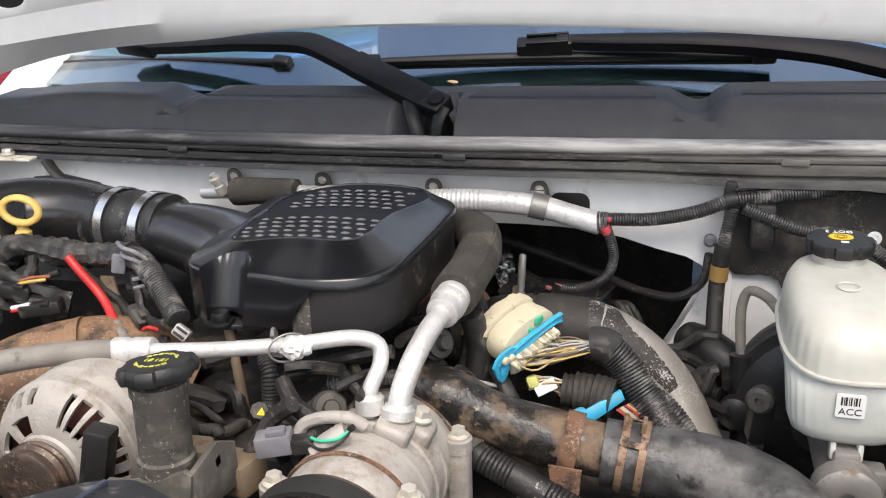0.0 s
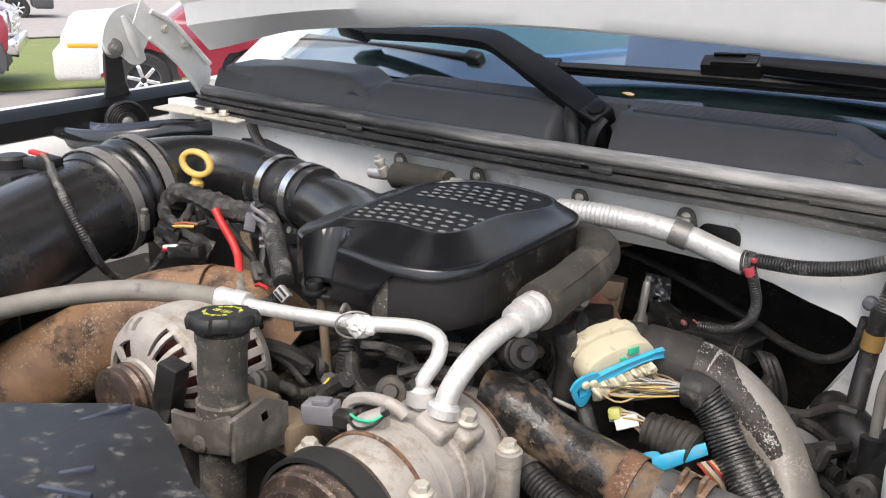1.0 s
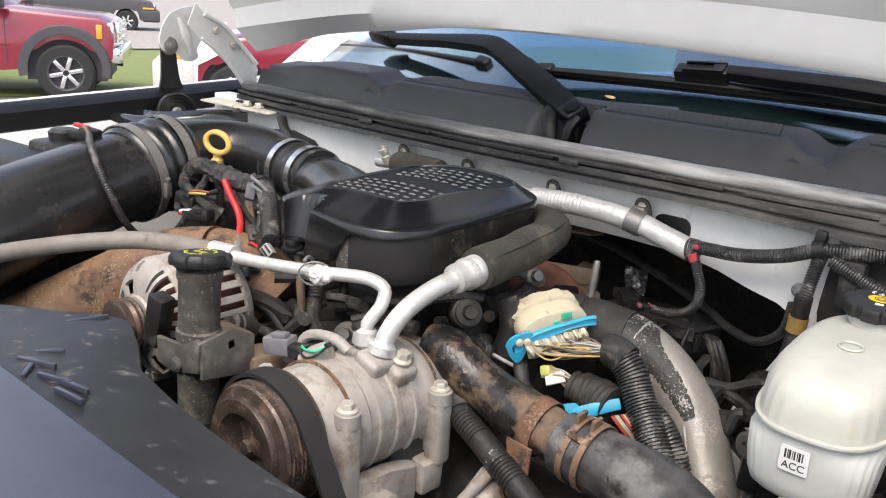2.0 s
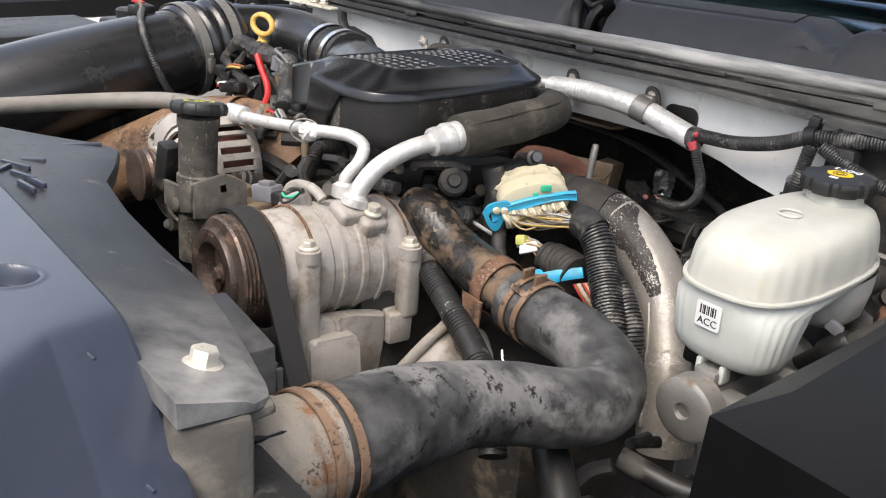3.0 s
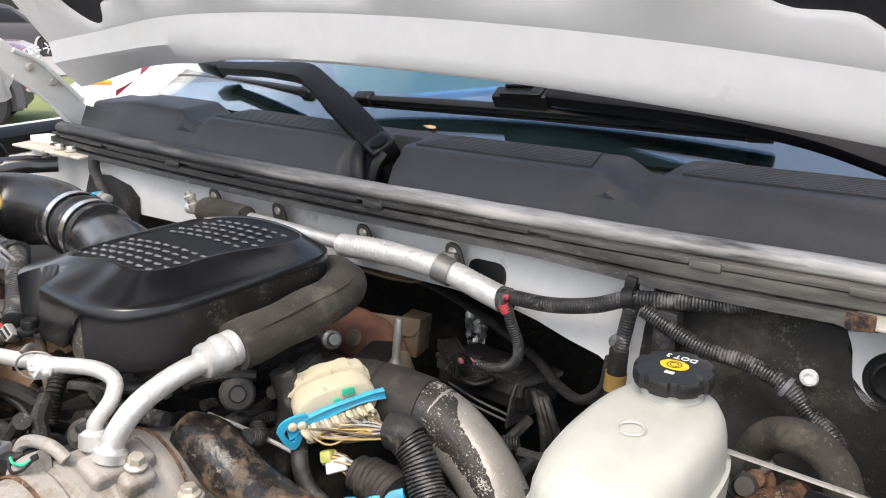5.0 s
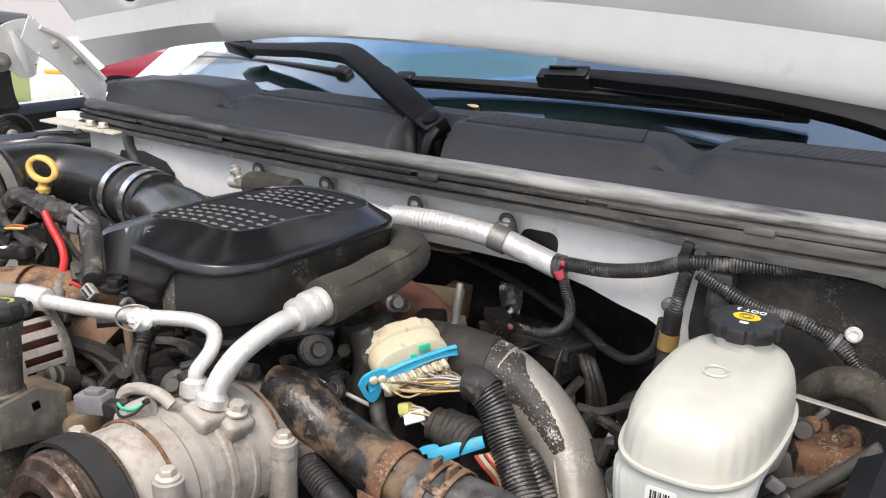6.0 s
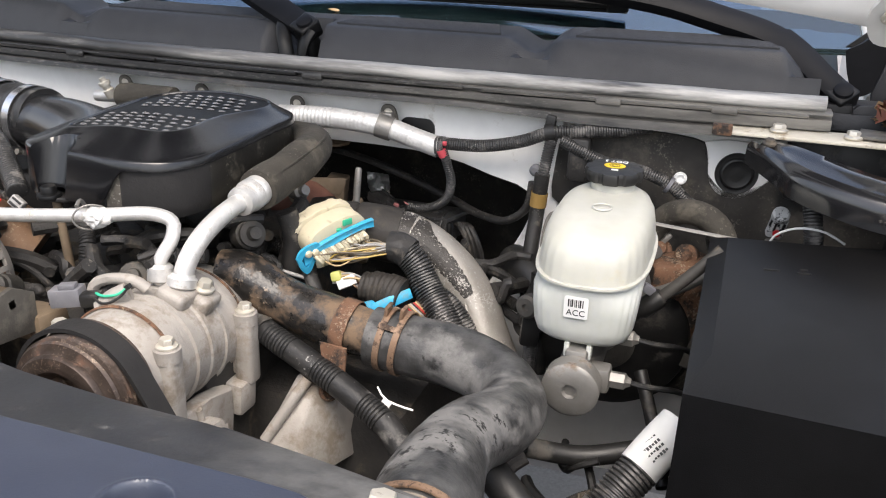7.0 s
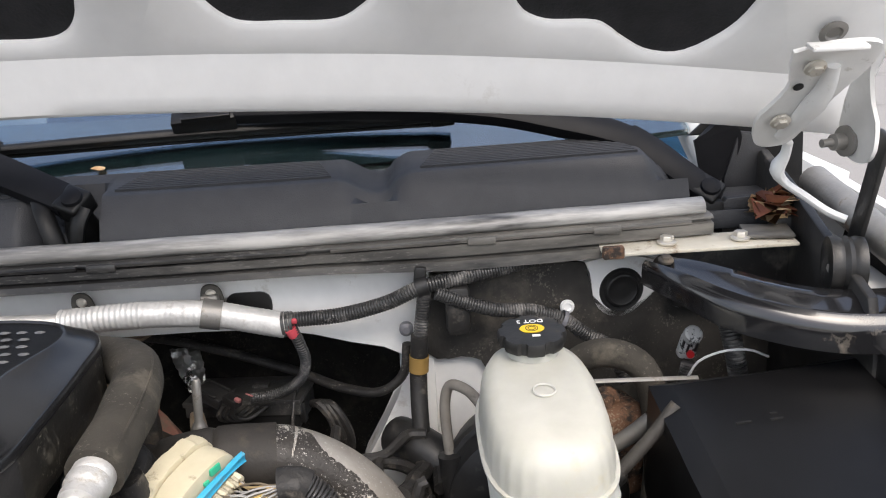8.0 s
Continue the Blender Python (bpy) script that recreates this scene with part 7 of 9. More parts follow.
for k in range(len(q)):
    f_ = u[k] / u[-1]
    hw = 0.0085 - 0.0042 * min(1, f_ * 1.4) + 0.0016 * max(0, f_ - 0.75) * 4
    rings.append([bm.verts.new(V(q[k]) + CN * hw * a + CW * 0.0022 * b) for a, b in ((-1, -1), (1, -1), (1, 0.3), (0.75, 1), (0.5, 0.55), (-0.5, 0.55), (-0.75, 1), (-1, 0.3))])
for a, b in zip(rings, rings[1:]):
    faces_between(bm, a, b)
bm.faces.new(rings[0]), bm.faces.new(rings[-1])
lev = part("lock_lever", bm, M_BLUE, wc, "sky blue lever")


def lever_loop(m, parent, k=1.0):
    """A teardrop loop at the foot of a lever, in the plane of m."""
    bm = BM()
    outer = smooth_outline([(-0.0165, 0.004), (-0.011, 0.0115), (0.0, 0.0145), (0.014, 0.012), (0.014, 0.000), (0.006, -0.008), (-0.001, -0.0185), (-0.006, -0.0205), (-0.0125, -0.011)], 40)
    hole = smooth_outline([(-0.0105, 0.001), (-0.007, 0.0055), (0.000, 0.005), (0.004, 0.000), (0.0005, -0.005), (-0.0045, -0.0115), (-0.0085, -0.007)], 40)
    lay = [[bm.verts.new(m @ V((x * k, z, y * k))) for x, y in o] for o, z in ((outer, 0.0), (outer, 0.0032), (hole, 0.0038), (hole, 0.0))]
    for a, b in zip(lay, lay[1:] + lay[:1]):
        faces_between(bm, a, b)
    return part("lever_loop", bm, M_BLUE, parent)


lever_loop(mC @ pose(-0.043, 0.003, 0.0), lev)
for du, dn in ((-0.0445, 0.0055), (-0.036, 0.0035)):
    bm = BM()
    lathe(bm, [(0.0044, -0.001), (0.0044, 0.004), (0.0032, 0.0055), (0.001, 0.006)], mC @ V((du, 0.004, dn)), CW, n=14)
    part("pivot", bm, M_CREAM, lev)
for du, dn, s in ((0.013, 0.0185, 1.0), (0.001, 0.0135, 0.5)):
    bm = BM()
    box(bm, None, (0.012 * s, 0.004, 0.007 * s), bevel=0.0008, m=mC @ pose(du, 0.0005, dn, 12, 8, 0))
    part("green_tab", bm, M_GREENW, wc)
for k in range(46):
    random.seed(300 + k)
    u_ = random.uniform(-0.034, 0.032)
    a = mC @ V((u_, 0.010, random.uniform(-0.016, 0.000)))
    b = mC @ V((u_ * 0.75 + 0.006, random.uniform(0.018, 0.024), random.uniform(-0.017, 0.001)))
    e = V((-0.086, 0.793, 1.187)) + V((random.uniform(-0.003, 0.003), random.uniform(-0.006, 0.006), random.uniform(-0.006, 0.006)))
    c = (b + e) / 2 + V((0, -0.002, random.uniform(-0.006, 0.006)))
    bm = BM()
    tube(bm, [a, b, c, e], 0.0010, n=6, step=0.006)
    part("wire", bm, random.choice((M_TANW, M_TANW, M_YELW, M_GREYW, M_TANW, M_DIRTW, M_DIRTW, M_DIRTW, M_CREAM, M_GREYW)), wc)
for k in range(5):
    random.seed(350 + k)
    bm = BM()
    tube(bm, [mC @ V((-0.02 + 0.004 * k, -0.042, 0.010)), mC @ V((-0.024 + 0.003 * k, -0.052, 0.013)), mC @ V((-0.03, -0.060 - 0.001 * k, 0.006)), mC @ V((-0.034, -0.064, -0.006))], 0.0012, n=6, step=0.003)
    part("wire_tail", bm, (M_YELW, M_TANW, M_RED, M_GREYW, M_TANW)[k], wc)
lm = thing("wiring_loom", "ribbed black conduit loom from the connector", "wiring", (-0.04, 0.79, 1.12))
bm = BM()
tube(bm, [(-0.086, 0.798, 1.187), (-0.076, 0.798, 1.188), (-0.064, 0.797, 1.183)], 0.0175, n=18, step=0.003, lump=0.1)
part("taped_end", bm, M_TAPE, lm)
bm = BM()
conduit(bm, [(-0.068, 0.797, 1.184), (-0.055, 0.795, 1.172), (-0.040, 0.788, 1.152), (-0.018, 0.776, 1.128), (0.004, 0.762, 1.10), (0.015, 0.75, 1.06)], 0.0165, 0.0046, n=20)
part("conduit", bm, M_CONDUIT, lm)
bm = BM()
conduit(bm, [(-0.045, 0.80, 1.14), (-0.018, 0.796, 1.13), (0.01, 0.785, 1.10), (0.022, 0.775, 1.06)], 0.0135, 0.0046, n=18)
part("second_conduit", bm, M_CONDUIT, lm)

w2 = thing("wiring_connector", "dark grey wiring connector with blue strap and white tag", "connector", (-0.09, 0.775, 1.12))
bm = BM()
tube(bm, [(-0.112, 0.780, 1.143), (-0.085, 0.779, 1.142), (-0.062, 0.776, 1.139)], lambda s, w: 0.017 + 0.003 * (s > 0.012) + 0.0016 * (s > 0.03) - 0.0012 * (int(s / 0.003) % 2), n=24, step=0.0015, lump=0.05)
part("body", bm, M_BOOT, w2)
L2 = V((0.043, 0.026, 0.016)).normalized()
W2 = V((0.42, -0.85, 0.25))
W2 = (W2 - L2 * L2.dot(W2)).normalized()
N2 = L2.cross(W2).normalized()
N2 = N2 if N2.z > 0 else -N2
m2 = Matrix((L2, W2, N2)).transposed().to_4x4()
m2.translation = V((-0.072, 0.757, 1.137))
bm = BM()
q, u = spline([m2 @ V(p) for p in ((-0.026, 0.0, -0.002), (-0.010, 0.003, 0.001), (0.010, 0.002, 0.003), (0.027, -0.004, 0.003))], 0.003)
rings = [[bm.verts.new(V(c) + N2 * (0.0075 - 0.002 * u[k] / u[-1]) * a + W2 * 0.0020 * b) for a, b in ((-1, -1), (1, -1), (1, 0.3), (0.7, 1), (-0.7, 1), (-1, 0.3))] for k, c in enumerate(q)]
for a, b in zip(rings, rings[1:]):
    faces_between(bm, a, b)
bm.faces.new(rings[0]), bm.faces.new(rings[-1])
lev2 = part("lock_lever", bm, M_BLUE, w2, "sky blue lever")
lever_loop(m2 @ pose(-0.026, -0.001, 0.0), lev2, 0.8)
for k in range(8):
    random.seed(560 + k)
    bm = BM()
    a = m2 @ V((0.016 + 0.002 * k, -0.004, -0.008))
    tube(bm, [a, a + V((0.010, -0.002, -0.006)), a + V((0.020, 0.004, -0.020)), a + V((0.024, 0.008, -0.040))], 0.0012, n=6, step=0.004)
    part("wire", bm, (M_RED, M_DIRTW, M_TANW, M_GREYW, M_RUST, M_RED, M_TANW, M_DIRTW)[k], w2)
bm = BM()
box(bm, (-0.128, 0.768, 1.150), (0.022, 0.004, 0.012), (-35, -25, 20), bevel=0.001)
part("white_tag", bm, M_PAPER, w2)
bm = BM()
box(bm, (-0.142, 0.772, 1.153), (0.012, 0.016, 0.012), (-20, -15, 20), bevel=0.003)
part("lime_seal", bm, mat("lime_seal_rubber", (0.42, 0.42, 0.10), (0.5, 0.5, 0.16), rough=0.5), w2)
for k in range(14):
    random.seed(500 + k)
    bm = BM()
    a = V((-0.142, 0.775, 1.150)) + V((random.uniform(-0.004, 0.004), random.uniform(-0.01, 0.01), random.uniform(-0.008, 0.008)))
    e = V((-0.105, 0.779, 1.143)) + V((0, random.uniform(-0.014, 0.014), random.uniform(-0.014, 0.014)))
    tube(bm, [a, (a + e) / 2 + V((0, random.uniform(-0.006, 0.006), random.uniform(0, 0.008))), e], 0.0011, n=6, step=0.006)
    part("wire", bm, random.choice((M_TANW, M_GREYW, M_BROWNDUCT, M_CREAM, M_RED)), w2)
bm = BM()
tube(bm, [(-0.19, 0.79, 1.165), (-0.165, 0.757, 1.150), (-0.15, 0.752, 1.128), (-0.12, 0.755, 1.112), (-0.08, 0.76, 1.105)], 0.008, n=12, flat=0.6)
single("harness_strap", bm, M_TAPE, "flat black harness sleeve beside the connectors", "wiring")
bm = BM()
tube(bm, [(-0.205, 0.775, 1.22), (-0.198, 0.778, 1.19), (-0.20, 0.775, 1.15), (-0.21, 0.77, 1.10)], 0.0125, n=14, lump=0.06)
single("braided_hose", bm, M_TAPE, "braided black hose running down beside the engine", "hose")

# ---- foil wrapped heater pipe and conduit on the firewall ----
hp_ = thing("heater_pipe", "silver foil wrapped heater pipe clipped to the firewall", "pipe", (-0.2, 0.98, 1.27))
bm = BM()
tube(bm, [(-0.63, 0.99, 1.276), (-0.56, 0.98, 1.282), (-0.50, 0.975, 1.286), (-0.43, 0.972, 1.287), (-0.37, 0.976, 1.284), (-0.31, 0.985, 1.278)], 0.0085, n=14)
part("bare_pipe", bm, M_ALU, hp_)
bm = BM()
tube(bm, [(-0.572, 0.976, 1.283), (-0.53, 0.970, 1.287), (-0.480, 0.967, 1.289)], lambda s, w: 0.0185 - 0.003 * s / w, n=20, lump=0.06)
part("foam_end", bm, M_FOAM, hp_)
bm = BM()
tube(bm, [(-0.325, 0.982, 1.279), (-0.300, 0.980, 1.281), (-0.265, 0.979, 1.283), (-0.215, 0.981, 1.282), (-0.172, 0.985, 1.277), (-0.135, 0.990, 1.266), (-0.100, 0.993, 1.256)], lambda s, w: 0.0135 + (0.0006 if s < 0.085 else 0.0002) * math.sin(s * 1150), n=22, step=0.0014, lump=0.05)
part("foil_wrap", bm, M_FOIL, hp_)
for x, y, z in ((-0.587, 1.004, 1.294), (-0.460, 1.006, 1.292), (-0.309, 1.005, 1.289), (-0.175, 1.005, 1.290)):
    bm = BM()
    prism(bm, smooth_outline([(-0.012, -0.024), (0.012, -0.024), (0.0115, 0.000), (0.0095, 0.010), (0.005, 0.0145), (-0.005, 0.0145), (-0.0095, 0.010), (-0.0115, 0.000)], 28), basis((x, y, z), (0, -1, -0.25), (1, 0, 0)), 0.003, 0.0008)
    br = part("mount_tab", bm, M_DUSTMETAL, hp_)
    bm = BM()
    bolt(bm, (x, y - 0.003, z + 0.004), (0, -1, 0), af=0.007, h=0.004)
    part("tab_bolt", bm, M_ZINC, br)
bm = BM()
band(bm, (-0.173, 0.985, 1.277), (1, 0.12, -0.25), 0.0145, 0.02, 0.0012)
box(bm, (-0.176, 0.998, 1.286), (0.018, 0.012, 0.016), bevel=0.002)
part("clip_band", bm, M_STEEL, hp_)
bm = BM()
lathe(bm, [(0.0075, -0.012), (0.0078, 0.0), (0.006, 0.001), (0.006, 0.006), (0.008, 0.007), (0.008, 0.012), (0.0045, 0.013), (0.0045, 0.018), (0.001, 0.018)], (-0.592, 0.968, 1.292), (-0.25, -0.3, 0.9), n=20)
part("service_valve", bm, M_ZINC, hp_)

fc = thing("firewall_conduit", "black ribbed wiring conduit along the white firewall", "wiring", (0.05, 0.99, 1.28))
bm = BM()
conduit(bm, [(-0.092, 0.990, 1.263), (-0.04, 0.988, 1.266), (0.01, 0.985, 1.278), (0.045, 0.986, 1.292), (0.085, 0.993, 1.2965), (0.125, 1.002, 1.300), (0.165, 1.006, 1.308)], 0.0081, 0.0040, n=16)
part("main_run", bm, M_CONDUIT, fc)
bm = BM()
conduit(bm, [(-0.0925, 0.985, 1.256), (-0.086, 0.987, 1.235), (-0.084, 0.998, 1.212), (-0.092, 1.010, 1.186), (-0.111, 1.019, 1.168), (-0.132, 1.021, 1.161), (-0.152, 1.016, 1.162)], 0.0060, 0.0036, n=14)
part("branch", bm, M_CONDUIT, fc)
bm = BM()
for k in range(3):
    band(bm, (-0.1015 + 0.0042 * k, 0.9925 - 0.0006 * k, 1.2575 + 0.0006 * k), (1, 0.03, 0.1), 0.0128 - 0.0005 * k, 0.0034, 0.0010, n=20)
part("wire_wrap", bm, M_CONDUIT, fc)
bm = BM()
box(bm, (-0.0885, 0.9797, 1.2655), (0.006, 0.005, 0.006), (20, 0, 10), bevel=0.002)
part("red_tape", bm, M_REDTAPE, fc, "faded red tape")
bm = BM()
tube(bm, [(-0.0945, 0.9825, 1.2565), (-0.0930, 0.9835, 1.253), (-0.0910, 0.985, 1.248)], 0.0064, n=14, step=0.003, lump=0.1)
part("red_tape", bm, M_REDTAPE, fc)
bm = BM()
band(bm, (0.046, 0.986, 1.2925), (1, 0.02, 0.25), 0.0094, 0.012, 0.0018, n=20)
box(bm, (0.044, 0.990, 1.303), (0.012, 0.012, 0.022), (0, 8, 0), bevel=0.002)
part("tie", bm, M_BLACK, fc, "black cable tie")
sb = thing("sensor_box", "black solenoid box with small connector behind the engine", "sensor", (-0.11, 0.95, 1.16))
bm = BM()
box(bm, (-0.166, 1.086, 1.116), (0.134, 0.070, 0.030), (-5, -2, -8), bevel=0.003)
part("housing", bm, M_BLACK, sb)
bm = BM()
box(bm, (-0.166, 1.087, 1.1345), (0.142, 0.078, 0.007), (-5, -2, -8), bevel=0.002)
box(bm, (-0.170, 1.0500, 1.1290), (0.138, 0.004, 0.014), (-5, -2, -8), bevel=0.0012)
part("lid", bm, M_LID, sb, "dark grey lid, sheen put into its colour")
for k, (u, v) in enumerate(((-0.030, -0.010), (0.012, 0.006), (0.040, -0.014))):
    bm = BM()
    box(bm, (-0.166 + u, 1.087 + v - 0.14 * u, 1.1395 - 0.087 * v + 0.035 * u), (0.026 - 0.006 * k, 0.012, 0.004), (-5, -2, -8), bevel=0.0012)
    part("lid_rib", bm, M_LID, sb)
bm = BM()
box(bm, (-0.106, 1.052, 1.122), (0.018, 0.012, 0.026), (-5, -2, -8), bevel=0.003)
part("end_clip", bm, M_BLACK, sb)
for k in range(2):
    bm = BM()
    tube(bm, [(-0.215, 1.052 - 0.004 * k, 1.108 - 0.006 * k), (-0.165, 1.044 - 0.004 * k, 1.102 - 0.006 * k), (-0.115, 1.036 - 0.004 * k, 1.101 - 0.006 * k)], 0.0014, n=8)
    part("edge_rod", bm, M_STEEL, sb, "bright bent steel edge")
bm = BM()
prism(bm, smooth_outline([(1.030, -1.095), (1.034, -1.140), (1.045, -1.154), (1.075, -1.152), (1.135, -1.137), (1.142, -1.125), (1.140, -1.095)], 40), basis((-0.2445, 0, 0), (-1, 0, 0.12), (0, 1, 0)), 0.003, 0.001)
part("backing_tray", bm, M_LID, sb, "dark grey backing tray, sheen put into its colour")
bm = BM()
box(bm, (-0.196, 1.030, 1.161), (0.040, 0.024, 0.013), (0, 10, -34), bevel=0.003)
box(bm, (-0.172, 1.014, 1.161), (0.020, 0.014, 0.012), (0, 10, -34), bevel=0.003)
for k in (-1, 1):
    box(bm, (-0.196 + 0.006 * k, 1.030 + 0.009 * k, 1.1690), (0.030, 0.003, 0.003), (0, 10, -34), bevel=0.0008)
part("plug_body", bm, M_BLACK, sb)
for k in range(3):
    bm = BM()
    tube(bm, [(-0.180 + 0.006 * k, 1.012 - 0.002 * k, 1.158), (-0.190 + 0.008 * k, 1.014, 1.142), (-0.180 + 0.01 * k, 1.028, 1.130), (-0.160 + 0.01 * k, 1.040, 1.138)], 0.0028, n=8, lump=0.2, seed=k)
    part("lead", bm, M_TAPE, sb)
bm = BM()
box(bm, (-0.164, 1.006, 1.1655), (0.008, 0.005, 0.005), (0, 10, -30), bevel=0.0015)
box(bm, (-0.152, 1.012, 1.1680), (0.010, 0.002, 0.0015), (0, 10, -30), bevel=0.0004)
part("red_lock", bm, M_LOCK, sb, "faded pink-red lock")
for k in range(3):
    bm = BM()
    tube(bm, [(-0.088 + 0.004 * k, 1.045, 1.135), (-0.078 + 0.006 * k, 1.030, 1.140), (-0.066 + 0.006 * k, 1.024, 1.125), (-0.062 + 0.008 * k, 1.028, 1.09), (-0.06, 1.03, 1.05)], 0.0052, n=8, lump=0.15, seed=k)
    part("cable", bm, M_TAPE, sb)
# crinkled foil flap
bm = BM()
rows_ = []
for r_ in range(15):
    f_ = r_ / 14
    half_ = 0.019 - 0.012 * max(0, f_ - 0.35)
    rows_.append([bm.verts.new((-0.267 + 0.018 * f_ + half_ * (2 * i / 10 - 1) + 0.002 * noise.noise(V((r_ * 0.5, i, 3))), 1.183 - 0.030 * f_ + 0.004 * noise.noise(V((r_ * 0.55, i * 0.6, 1))) + 0.003 * ((i + r_) % 2), 1.153 - 0.050 * f_)) for i in range(11)])
for a, b in zip(rows_, rows_[1:]):
    faces_between(bm, a, b, closed=False)
bmesh.ops.solidify(bm, geom=bm.faces[:], thickness=0.001)
single("foil_shield", bm, M_SHIELD, "crinkled silver heat shield strip", "heat shield", sharp=15)
stud = thing("bracket_stud", "pale steel stud on a tan engine bracket", "stud", (-0.178, 0.92, 1.17))
bm = BM()
lathe(bm, [(0.0055, -0.10), (0.0075, -0.065), (0.0080, -0.046), (0.0062, -0.042), (0.0042, -0.038), (0.0045, -0.02), (0.0042, 0.004), (0.003, 0.006)], (-0.179, 0.914, 1.233), (0.06, 0.05, 1), n=14)
part("shank", bm, M_STEEL, stud)
bm = BM()
box(bm, (-0.184, 0.930, 1.150), (0.014, 0.030, 0.085), (8, -6, 12), bevel=0.004)
part("base_plate", bm, M_GOLDBRK, stud)
tb = thing("turbo_bracket", "tan steel bracket over the red-brown turbo casting", "bracket", (-0.30, 1.03, 1.15))
bm = BM()
prism(bm, [(-0.395, 1.030), (-0.30, 1.034), (-0.270, 1.044), (-0.262, 1.062), (-0.268, 1.084), (-0.30, 1.096), (-0.395, 1.092)], pose(0, 0, 1.176, 2, 3, 0), 0.004, 0.0012)
part("plate", bm, M_GOLDBRK, tb)
bm = BM()
prism(bm, [(-0.055, -0.028), (0.030, -0.024), (0.038, -0.010), (0.038, 0.0), (-0.055, 0.0)], basis((-0.300, 1.046, 1.178), (0.35, -1, 0.1), (1, 0.35, 0)), 0.004, 0.001)
part("front_flange", bm, M_GOLDBRK, tb)
bm = BM()
box(bm, (-0.285, 1.070, 1.150), (0.030, 0.040, 0.05), (0, 6, 14), bevel=0.003)
part("post", bm, M_GOLDBRK, tb)
bm = BM()
tube(bm, [(-0.40, 1.03, 1.140), (-0.33, 1.02, 1.148), (-0.285, 1.005, 1.140), (-0.255, 0.985, 1.115), (-0.24, 0.97, 1.08)], 0.034, n=22, lump=0.12)
part("casting", bm, M_PRIMER, tb)
bm = BM()
bolt(bm, (-0.298, 0.972, 1.170), (0.2, -0.8, 0.5), af=0.013)
part("flange_bolt", bm, M_GOLDBRK, tb)
bm = BM()
lathe(bm, [(0.0065, -0.02), (0.0065, -0.004), (0.0105, -0.003), (0.0105, 0.006), (0.007, 0.008), (0.006, 0.016), (0.001, 0.016)], (-0.243, 0.878, 1.210), (0.7, -0.4, 0.3), n=12)
tube(bm, [(-0.243, 0.878, 1.210), (-0.262, 0.888, 1.204), (-0.29, 0.90, 1.20)], 0.005, n=10)
single("pipe_fitting", bm, M_STEEL, "pale steel pipe fitting behind the air box", "fitting")
bm = BM()
tube(bm, [(-0.60, 1.12, 1.20), (-0.30, 1.12, 1.20), (-0.12, 1.08, 1.165), (-0.05, 1.03, 1.160), (-0.005, 1.0, 1.168), (0.020, 0.995, 1.190), (0.026, 0.995, 1.225)], 0.0068, n=14, flat=0.75)
single("heater_hose", bm, M_TAPE, "flat black rubber hose looping below the firewall edge", "hose")
bh = thing("vertical_harness", "black sleeved cable with yellow paper band", "wiring", (0.04, 0.98, 1.1))
bm = BM()
conduit(bm, [(0.048, 0.985, 1.288), (0.044, 0.984, 1.262), (0.040, 0.982, 1.235)], 0.0075, 0.004)
part("conduit", bm, M_CONDUIT, bh)
bm = BM()
tube(bm, [(0.040, 0.982, 1.24), (0.036, 0.985, 1.19), (0.036, 0.96, 1.13), (0.045, 0.93, 1.05)], 0.0095, n=14)
part("sleeve", bm, M_TAPE, bh)
bm = BM()
band(bm, (0.0375, 0.9835, 1.207), (-0.08, 0.02, -1), 0.0098, 0.018, 0.0008, n=20)
part("yellow_band", bm, M_AMBERTAPE, bh, "amber paper band")
bm = BM()
lathe(bm, [(0.006, 0), (0.0075, 0.003), (0.0075, 0.010), (0.004, 0.013), (0.001, 0.013)], (0.026, 1.012, 1.238), (0, -1, 0), n=16)
part("white_stud", bm, M_GREYPLUG, bh)

# upper right harness over the booster
uh = thing("booster_harness", "ribbed black harness clipped over the booster panel", "wiring", (0.15, 1.0, 1.25))
bm = BM()
box(bm, (0.082, 0.992, 1.262), (0.026, 0.018, 0.055), (0, 0, 0), bevel=0.006)
part("taped_drop", bm, M_TAPE, uh)
bm = BM()
conduit(bm, [(0.06, 0.985, 1.285), (0.085, 0.985, 1.274), (0.12, 0.985, 1.262), (0.16, 0.99, 1.256), (0.195, 0.99, 1.243), (0.215, 0.985, 1.228), (0.24, 0.975, 1.215), (0.255, 0.96, 1.18)], 0.0076, 0.0038, n=16)
part("conduit", bm, M_CONDUIT, uh)
bm = BM()
lathe(bm, [(0.004, -0.004), (0.0075, 0.0), (0.0082, 0.003), (0.007, 0.005), (0.0045, 0.0055), (0.004, 0.003), (0.001, 0.003)], (0.203, 1.024, 1.2445), (0.1, -1, 0.1), n=22)
part("push_pin", bm, M_WPRINT, uh, "white push-in clip")
bm = BM()
lathe(bm, [(0.0045, -0.018), (0.004, 0.0)], (0.203, 1.022, 1.2445), (0.1, -1, 0.1), n=14)
part("pin_stem", bm, M_WPRINT, uh)
bm = BM()
band(bm, (0.193, 0.990, 1.2435), (1, 0, -0.5), 0.0098, 0.0045, 0.0007, n=20)
part("clip_ring", bm, M_GREYPLUG, uh)

# ---- brake reservoir and master cylinder ----
res = thing("brake_reservoir", "milky white plastic brake fluid reservoir", "fluid reservoir", (0.142, 0.78, 1.14))
RC = (0.142, 0.790)


